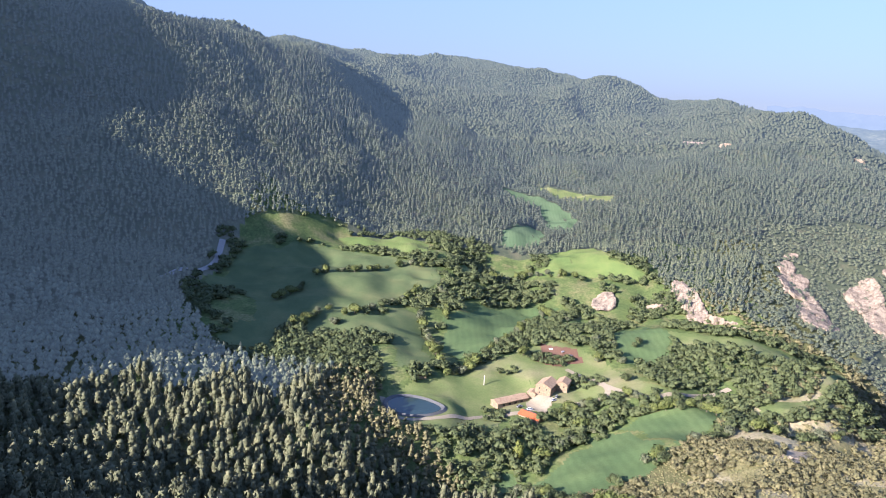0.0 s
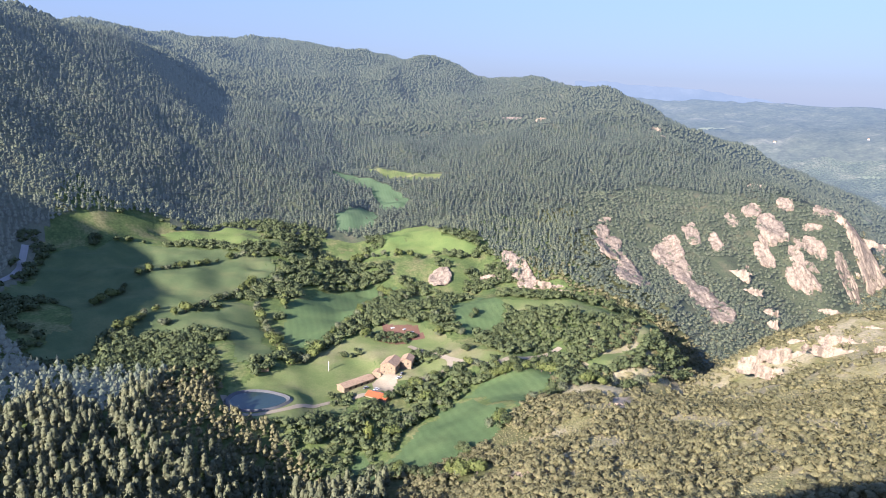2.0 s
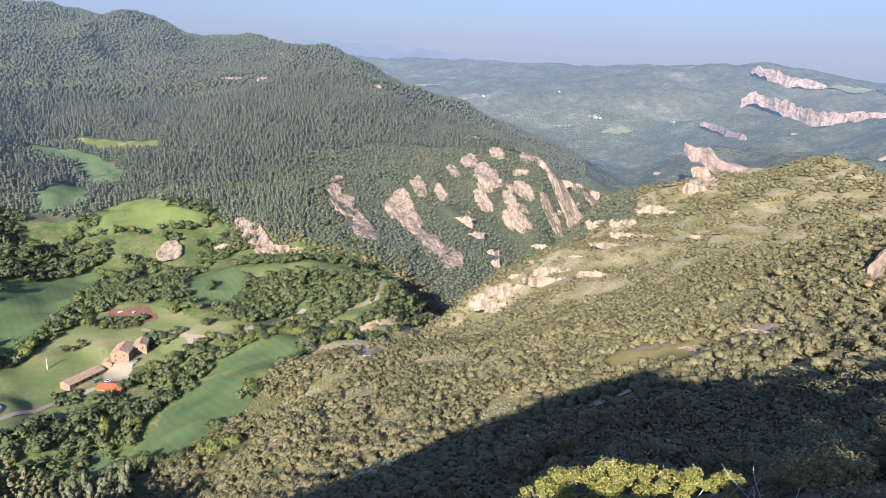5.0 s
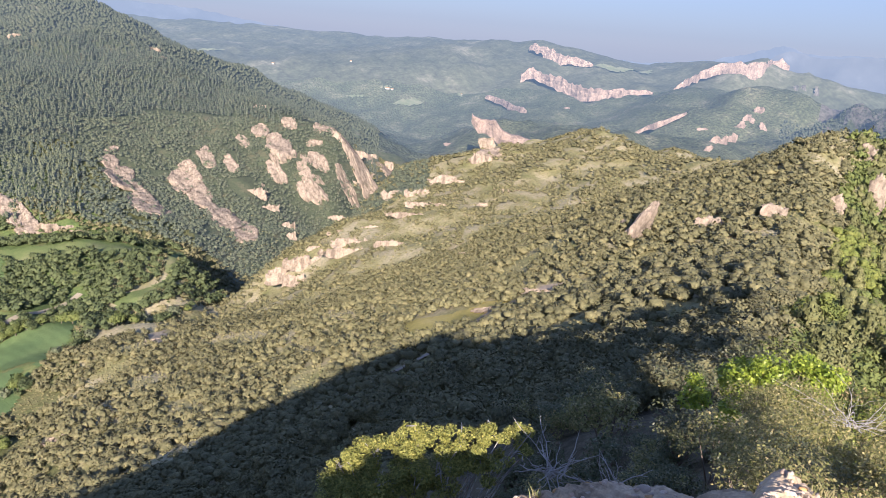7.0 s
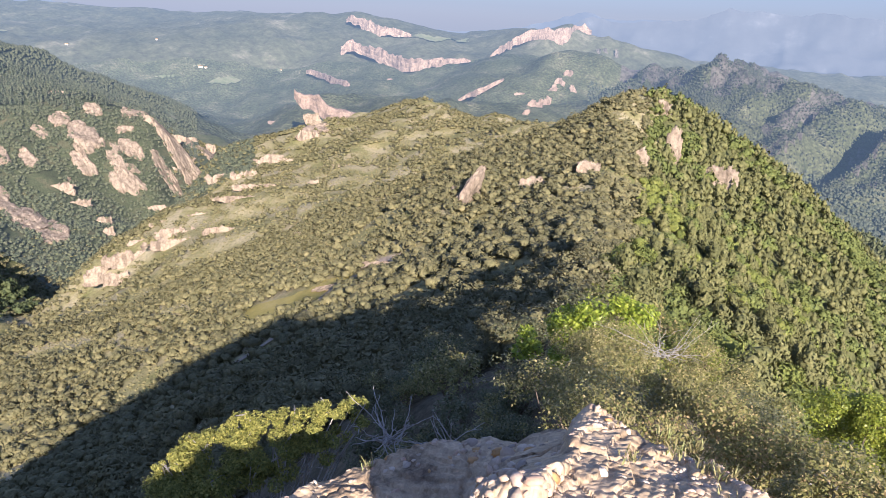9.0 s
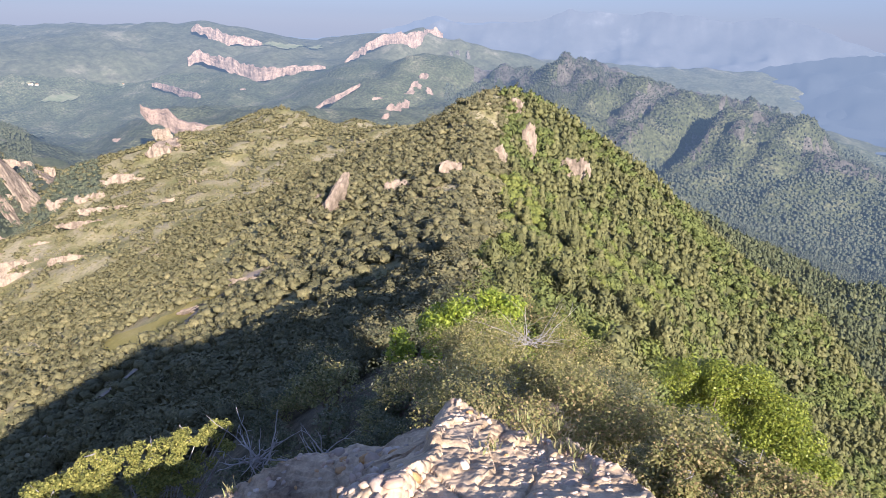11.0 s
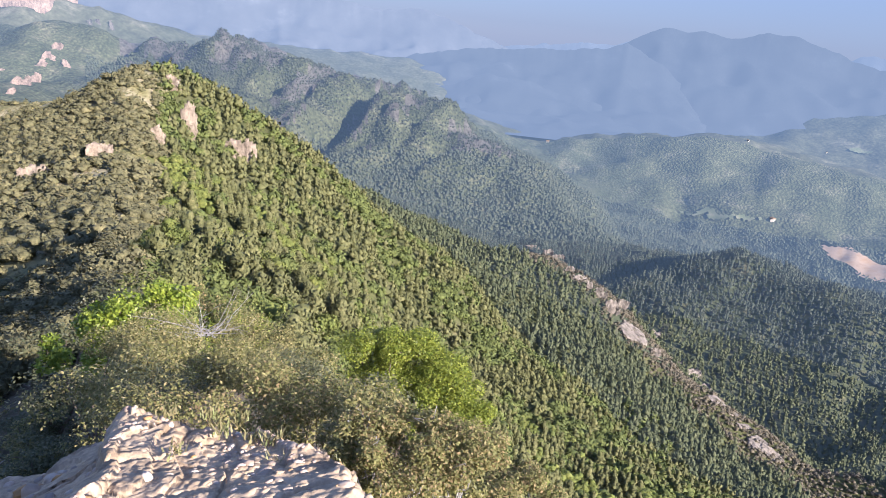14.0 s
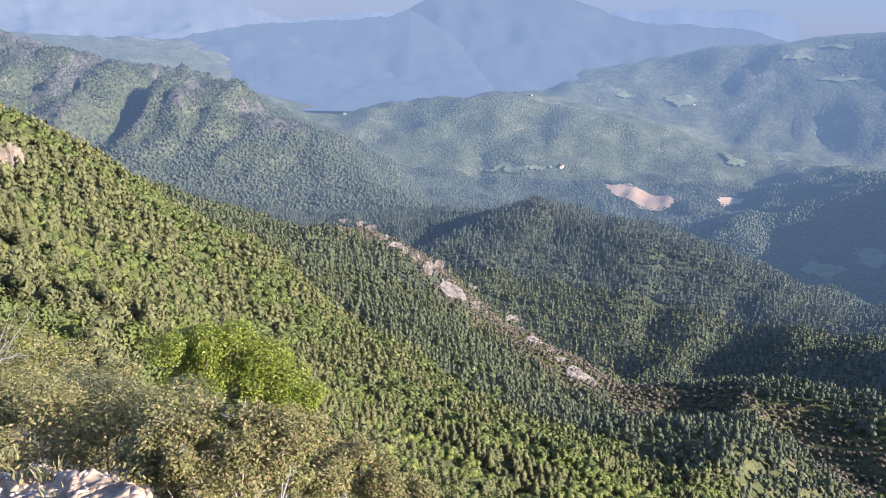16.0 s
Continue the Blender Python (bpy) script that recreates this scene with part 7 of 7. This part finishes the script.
ROCK_RIM = ((3.08, 0.74), (2.93, 0.56), (2.83, 0.38), (2.83, 0.25), (2.68, 0.07), (2.48, -0.06), (2.35, -0.17), (2.15, -0.25), (1.9, -0.27), (1.55, -0.26), (1.2, -0.12), (1.1, 0.3), (1.25, 0.58), (1.9, 0.62), (2.4, 0.66), (2.7, 0.73))
SHOULDER_RIM = ((3.08, 0.82), (3.04, 0.98), (2.84, 1.02), (2.55, 0.99), (2.25, 0.92), (1.9, 0.85), (1.85, 0.6), (2.4, 0.55), (2.85, 0.6))
LEDGE_RIM = ((2.2, 2.1), (2.42, 2.05), (2.63, 2.0), (2.82, 1.87), (2.95, 1.66), (3.05, 1.44), (3.2, 1.16), (3.1, 0.8), (2.4, 0.72), (1.7, 0.8), (1.3, 1.3), (1.5, 1.9))
block_rock("summit_rock", ROCK_RIM, (268.95, -0.19, -0.12), 1.3, 3, 290, 1000, "pale pinkish conglomerate rock with embedded pebbles")
block_rock("summit_rock", SHOULDER_RIM, (269.55, -0.34, -0.5), 1.1, 9, 180, 300, "grey shaded side of a cobble-studded rock", 1.7)
block_rock("rock_ledge", LEDGE_RIM, (268.12, -0.04, -0.14), 1.2, 17, 250, 900, "grey pebbly rock ledge at the edge of the drop", 1.4)
# unseen block added behind the camera so its shadow covers the ledge
summit_rock("summit_rock", (-1.75, -0.85, 268.62), (0.75, 1.25, 0.85), 38, 23, 0, 700, "unseen rock added behind the camera to shade the ledge")


def tuft(x, y, z, tall, count, seed, material, name, label):
    r = np.random.default_rng(seed)
    parts = []
    for k in range(count):
        a, lean = r.uniform(0, 6.28), r.uniform(0.1, 0.9)
        b = np.array([r.normal(0, 0.02), r.normal(0, 0.02), 0])
        d = np.array([math.cos(a) * lean, math.sin(a) * lean, 1.0]) * tall * r.uniform(0.5, 1.1)
        side = np.array([-math.sin(a), math.cos(a), 0]) * 0.004
        v = np.array([b - side, b + side, b + d * 0.6 + side * 0.7, b + d * 0.6 - side * 0.7, b + d + np.array([math.cos(a), math.sin(a), -0.3]) * tall * 0.12])
        parts.append((v, np.array([(0, 1, 2), (0, 2, 3), (3, 2, 4)])))
    ob = quick_mesh(name, *join(parts), material)
    ob.matrix_world = pose(x, y, z)
    return tagged(ob, label, "grass", group="grass tufts")


MAT_BLADE = leaf_material("dry_grass_blades", (0.22, 0.19, 0.08), (0.33, 0.28, 0.13), (0.3, 0.34, 0.12), 0.7)
MAT_SEDUM = leaf_material("red_stonecrop", (0.2, 0.05, 0.03), (0.3, 0.09, 0.05), (0.35, 0.2, 0.1), 0.6)
for k, (x, y, z, h) in enumerate(((2.85, 0.5, 268.34, 0.08), (2.8, 0.3, 268.36, 0.09), (2.75, 0.18, 268.36, 0.1), (2.5, 0.05, 268.42, 0.1), (2.45, 0.4, 268.42, 0.06), (2.55, 0.12, 268.4, 0.09),
                                  (3.35, 1.3, 267.45, 0.2), (3.2, 1.6, 267.4, 0.18), (2.6, 0.25, 268.4, 0.1), (2.3, 0.02, 268.42, 0.12), (2.1, -0.1, 268.4, 0.12), (2.75, 1.75, 267.72, 0.1), (2.7, 1.5, 267.7, 0.1))):
    tuft(x, y, z, 0.55 * h, 34, 400 + k, MAT_BLADE, "grass_tuft", "dry yellowish grass tuft in a rock crack")
for k, (x, y, z) in enumerate(((2.45, 1.0, 267.86), (2.38, 0.92, 267.88), (2.3, 1.05, 267.87))):
    tuft(x, y, z, 0.05, 70, 430 + k, MAT_SEDUM, "stonecrop", "reddish stonecrop growing on the rock")

# shrubs of the crest, copied from a few grown ones
grown = []
for k, mat in enumerate((LEAF_OLIVE, LEAF_KERMES, LEAF_OLIVE, LEAF_TREE, LEAF_DRY)):
    r = np.random.default_rng(500 + k)
    lobes = [(r.normal(0, 0.35), r.normal(0, 0.35), r.uniform(0.35, 1.1), r.uniform(0.32, 0.55)) for i in range(6)]
    grown.append(bush("crest_shrub", broken(lobes, 4, 0.9, 0.5, 540 + k), 1900, 0.04, mat, BARK_BROWN, ("dense olive-green shrub on the slope", "small-leaved oak shrub on the slope", "grey-green shrub on the slope",
                      "fresh green shrub on the slope", "half-dry yellowish shrub on the slope")[k], "shrub", 520 + k, 0.03, (0, 0, 0), 1))
    grown[-1]["group"] = "crest shrubs"
r = np.random.default_rng(77)
placed = 0
while placed < 150:
    b, d = radians(r.uniform(18, 150)), 9.5 + 52 * r.uniform() ** 0.7
    x, y = d * math.sin(b), d * math.cos(b)
    crest_gap = abs(y - 0.16 * x)
    if d < 15 and crest_gap < 2.5:
        continue
    right = y < 0.16 * x
    kind = r.choice(5, p=(0.15, 0.15, 0.1, 0.35, 0.25) if right else (0.4, 0.3, 0.22, 0.03, 0.05))
    s = r.uniform(0.7, 1.5) * (1.0 + d / 60)
    m = pose(x, y, ground_z(x, y) - 0.1, 0, 0, r.uniform(0, 360))
    if placed < 5:
        grown[placed].matrix_world = m
        grown[placed].scale = (s, s, s)
    else:
        kept = grown[kind].scale.copy()
        grown[kind].scale = (s, s, s * r.uniform(0.8, 1.15))
        copy_thing(grown[kind], m)
        grown[kind].scale = kept
    placed += 1

# low growth in the shade of the rock
for k in range(165):
    b, d = radians(r.uniform(20, 78)), 5.0 + 22 * r.uniform()
    x, y = d * math.sin(b), d * math.cos(b)
    if d < 7.5 and b > 0.95:
        continue
    kept = grown[k % 3].scale.copy()
    s = r.uniform(0.3, 0.6) * (0.8 + d / 20)
    grown[k % 3].scale = (s, s, s * 0.9)
    copy_thing(grown[k % 3], pose(x, y, ground_z(x, y) - 0.05, 0, 0, r.uniform(0, 360)))
    grown[k % 3].scale = kept

# stony ground and thin dry grass on the summit itself
r = np.random.default_rng(95)
rubble = []
for k in range(1500):
    a, d = r.uniform(0, 6.28), 0.6 + 5.2 * r.uniform() ** 0.6
    x, y = d * math.sin(a), d * math.cos(a)
    s = min(0.11, 0.014 * math.exp(abs(r.normal(0, 0.9))))
    me, pv, pf = PEBBLES[k % 10]
    c_, s_ = math.cos(5.0 * a), math.sin(5.0 * a)
    turned = np.stack([pv[:, 0] * c_ - pv[:, 1] * s_, pv[:, 0] * s_ + pv[:, 1] * c_, pv[:, 2]], -1)
    rubble.append((turned * s + np.array([x, y, ground_z(x, y) + 0.2 * s]), pf))
tagged(quick_mesh("loose_stones", *join(rubble), MAT_PEBBLE, 3), "loose pale stones strewn over the summit", "stones", kind="stuff")
blades = []
for k in range(5200):
    a, d = r.uniform(0, 6.28), 0.8 + 8.0 * r.uniform() ** 0.6
    x, y = d * math.sin(a), d * math.cos(a)
    if value_noise(np.array([x]), np.array([y]), 0.9, 33)[0] < 0.0:
        continue
    q, h = r.uniform(0, 6.28), r.uniform(0.05, 0.2)
    b = np.array([x, y, ground_z(x, y) - 0.01])
    side, tip = np.array([math.cos(q), math.sin(q), 0]) * 0.006, np.array([r.normal(0, 0.4) * h, r.normal(0, 0.4) * h, h])
    blades.append((np.array([b - side, b + side, b + tip]), np.array([(0, 1, 2)])))
tagged(quick_mesh("dry_grass", *join(blades), MAT_BLADE, 3), "thin dry yellow grass on the summit", "grass", kind="stuff")


# ---- far details: quarry, fields and houses on the distant hills; the standing stone on the ridge ----
MAT_QUARRY = field_material("quarry_earth", (0.3, 0.2, 0.12), (0.36, 0.26, 0.17), (0.32, 0.2, 0.1))
MAT_FARFIELD = field_material("far_pasture", (0.1, 0.115, 0.06), (0.135, 0.145, 0.08), (0.19, 0.175, 0.11))
# these distant patches emit painted haze as well
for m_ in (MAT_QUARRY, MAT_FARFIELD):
    haze_emission(m_.node_tree.nodes["Principled BSDF"], 0.02)
for name_, pts_ in PATCHES.items():
    draped(name_, pts_, MAT_QUARRY if name_ in ("quarry", "ochre_field") else MAT_FARFIELD, 9.0, 5.0,
           "pale open quarry in a wooded valley" if name_ == "quarry" else "pale distant pasture among woods")
MAT_FARWALL = plain("far_white_wall", (0.42, 0.39, 0.35), 0.9)
for k, (x, y, w) in enumerate(FAR_HOUSES):
    far_house = tagged(new("country_house"), "small pale country house on a distant hill", "house", group="far houses")
    far_house.matrix_world = pose(x, y, ground_z(x, y) + 1.0, 0, 0, 40 * k)
    part("wall", boxes((-w / 2, w / 2, -w / 3, w / 3, -6, 3)), MAT_FARWALL, far_house)
    bm = bmesh.new()
    v = box(bm, -w / 2 - 0.5, w / 2 + 0.5, -w / 3 - 0.5, w / 3 + 0.5, 3, 5)
    for p in v[4:]:
        p.co.y *= 0.05
    part("roof", bm, MAT_TILE, far_house)

bv, bf = boulder_mesh((0, 0, 0), (3.6, 2.6, 7.4), 0, 41, 60, 36)
bv[:, :2] *= (1.0 - 0.055 * bv[:, 2:3])
bv[:, :2] += bv[:, 2:3] * np.array([[0.17, -0.4]])
stone = quick_mesh("standing_boulder", bv, bf, MAT_ROCK, 4)
stone.matrix_world = pose(237, 98, ground_z(237, 98) + 5.5, 0, 0, 0)
tagged(stone, "tall pale pink boulder leaning out of the scrub", "rock")


# ---- single trees: hedgerows and orchard round the farm, the front rank of pines ----
HEDGE_ROWS = {}
HEDGE_ROWS["lane_hedge"] = ((51, 418), (90, 442), (126, 449), (160, 429), (176, 414))
HEDGE_ROWS["field_hedge"] = ((63, 387), (83, 405), (112, 425), (134, 431), (163, 422))
HEDGE_ROWS["field_foot"] = ((44, 354), (61, 335), (71, 316), (93, 293))
HEDGE_ROWS["wood_rim"] = ((139, 358), (160, 374), (182, 381), (218, 389), (253, 407))
HEDGE_ROWS["meadow_row"] = ((-115, 648), (-83, 670), (-45, 701), (-6, 711))
HEDGE_ROWS["upper_row"] = ((30, 699), (89, 745), (139, 729))
HEDGE_ROWS["west_row"] = ((-138, 581), (-118, 624))
HEDGE_ROWS["bank_row"] = ((-84, 547), (-54, 585), (-26, 636))
HEDGE_ROWS["dell_row"] = ((-23, 645), (-15, 583), (-3, 533), (5, 485))
HEDGE_ROWS["dell_inner"] = ((4, 644), (6, 585))
HEDGE_ROWS["yard_row"] = ((10, 475), (32, 504), (65, 567), (98, 664), (118, 635))
HEDGE_ROWS["west_low_row"] = ((-113, 523), (-90, 575))
ORCHARD = ((92, 337), (95, 419), (112, 427), (118, 350), (118, 342), (155, 528), (65, 565), (103, 644), (119, 634), (130, 583), (119, 505), (136, 525), (131, 471), (63, 519), (48, 488), (123, 538), (126, 510), (136, 500))
POPLAR = (51, 386)
MAT_TRUNK = plain("tree_bark", (0.14, 0.11, 0.085), 0.9, 0, 3.0, 0.5)


def single_tree(name, lobes, leaves_, size, wide, tall, material, bark, label, group, seed):
    """A tree with a tapered, forked trunk and a crown of many small leaf clumps."""
    root = tagged(new(name), label, "tree", group=group)
    r = np.random.default_rng(seed)
    bits = [tube([(0, 0, -0.6), (0.02 * wide, 0, 0.25 * tall), (0, 0.02 * wide, 0.62 * tall)], 0.035 * tall, 0.012 * tall, 6)]
    for l in lobes[1:4]:
        bits.append(tube([(0, 0, 0.22 * tall), (l[0] * wide * 0.6, l[1] * wide * 0.6, l[2] * tall * 0.75), (l[0] * wide, l[1] * wide, l[2] * tall)], 0.016 * tall, 0.006 * tall, 5))
    mesh_part("trunk", *join(bits), bark, root)
    v, f, n = leafy(seed, leaves_, lobes, size)
    crown = quick_mesh("crown", v * np.array([wide, wide, tall]), f, material, 3, True, n)
    crown.parent = root
    tagged(crown, kind="stuff")
    return root


def repeat(grown, spots, low, high, seed):
    """Sets grown trees at their first places and copies at the rest."""
    r = np.random.default_rng(seed)
    for k, (x, y) in enumerate(spots):
        s = r.uniform(low, high)
        ob = grown[k % len(grown)]
        m = pose(x, y, ground_z(x, y) - 0.15, 0, 0, r.uniform(0, 360)) @ Matrix.Diagonal((s * r.uniform(.9, 1.15), s * r.uniform(.9, 1.15), s, 1))
        if k < len(grown):
            ob.matrix_world = m
        else:
            copy_thing(ob, m)


r = np.random.default_rng(88)
spots = []
for row in HEDGE_ROWS.values():
    for (ax, ay), (bx, by) in zip(row[:-1], row[1:]):
        for s in np.arange(0, 1, 4.6 / max(5.0, math.hypot(bx - ax, by - ay))):
            if r.uniform() < 0.86:
                spots.append((ax + (bx - ax) * s + r.normal(0, 1.5), ay + (by - ay) * s + r.normal(0, 1.5)))
spots += [(x + r.normal(0, 2), y + r.normal(0, 2)) for x, y in ORCHARD for k in range(2)]
spots = [p for p in spots if math.hypot(p[0] + 12, p[1] - 428) > 23 and math.hypot(p[0] - 66, p[1] - 456) > 13 and math.hypot(p[0] - 84, p[1] - 468) > 13]
hedge = [single_tree("hedge_tree", oak_lobes(600 + k, 6), 330, 0.05, 6.2, 5.8 + 0.5 * k, (MAT_VALLEY, MAT_PINE, MAT_VALLEY, MAT_LEAF)[k], MAT_TRUNK,
                     ("round green broad-leaved tree in a hedgerow", "dark green hedgerow tree between meadows", "olive-green oak in a hedgerow", "leafy green tree beside a field")[k],
                     "hedgerow trees", 610 + k) for k in range(4)]
r.shuffle(spots)
repeat([hedge[0], hedge[1], hedge[2], hedge[0], hedge[1], hedge[3]][:3] + [hedge[3]], spots, 0.65, 1.3, 89)
tall_lobes = [(0, 0, 0.3, 0.3, 0.26), (0.05, 0, 0.5, 0.3, 0.24), (-0.05, 0.04, 0.68, 0.24, 0.2), (0.02, -0.05, 0.84, 0.16, 0.15)]
repeat([single_tree("poplar", tall_lobes, 520, 0.045, 9.0, 13.0, MAT_FRESH, MAT_TRUNK, "tall bright green poplar at the field's edge", "", 620)], [POPLAR], 1.0, 1.0, 90)
x, y = seeds(-42, 9, 222, 288, 6.9)
ok = wood(x, y) & ((x < -70) | (y < 352 - 0.3 * x))
pines = [single_tree("pine_tree", pine_lobes(630 + k, 7), 300, 0.042, 8.2, 11.0 + k, MAT_PINE_PALE, MAT_TRUNK, "tall pine with a pale sunlit top", "front pines", 640 + k) for k in range(5)]
repeat(pines, list(zip(x[ok].tolist(), y[ok].tolist())), 0.75, 1.25, 91)
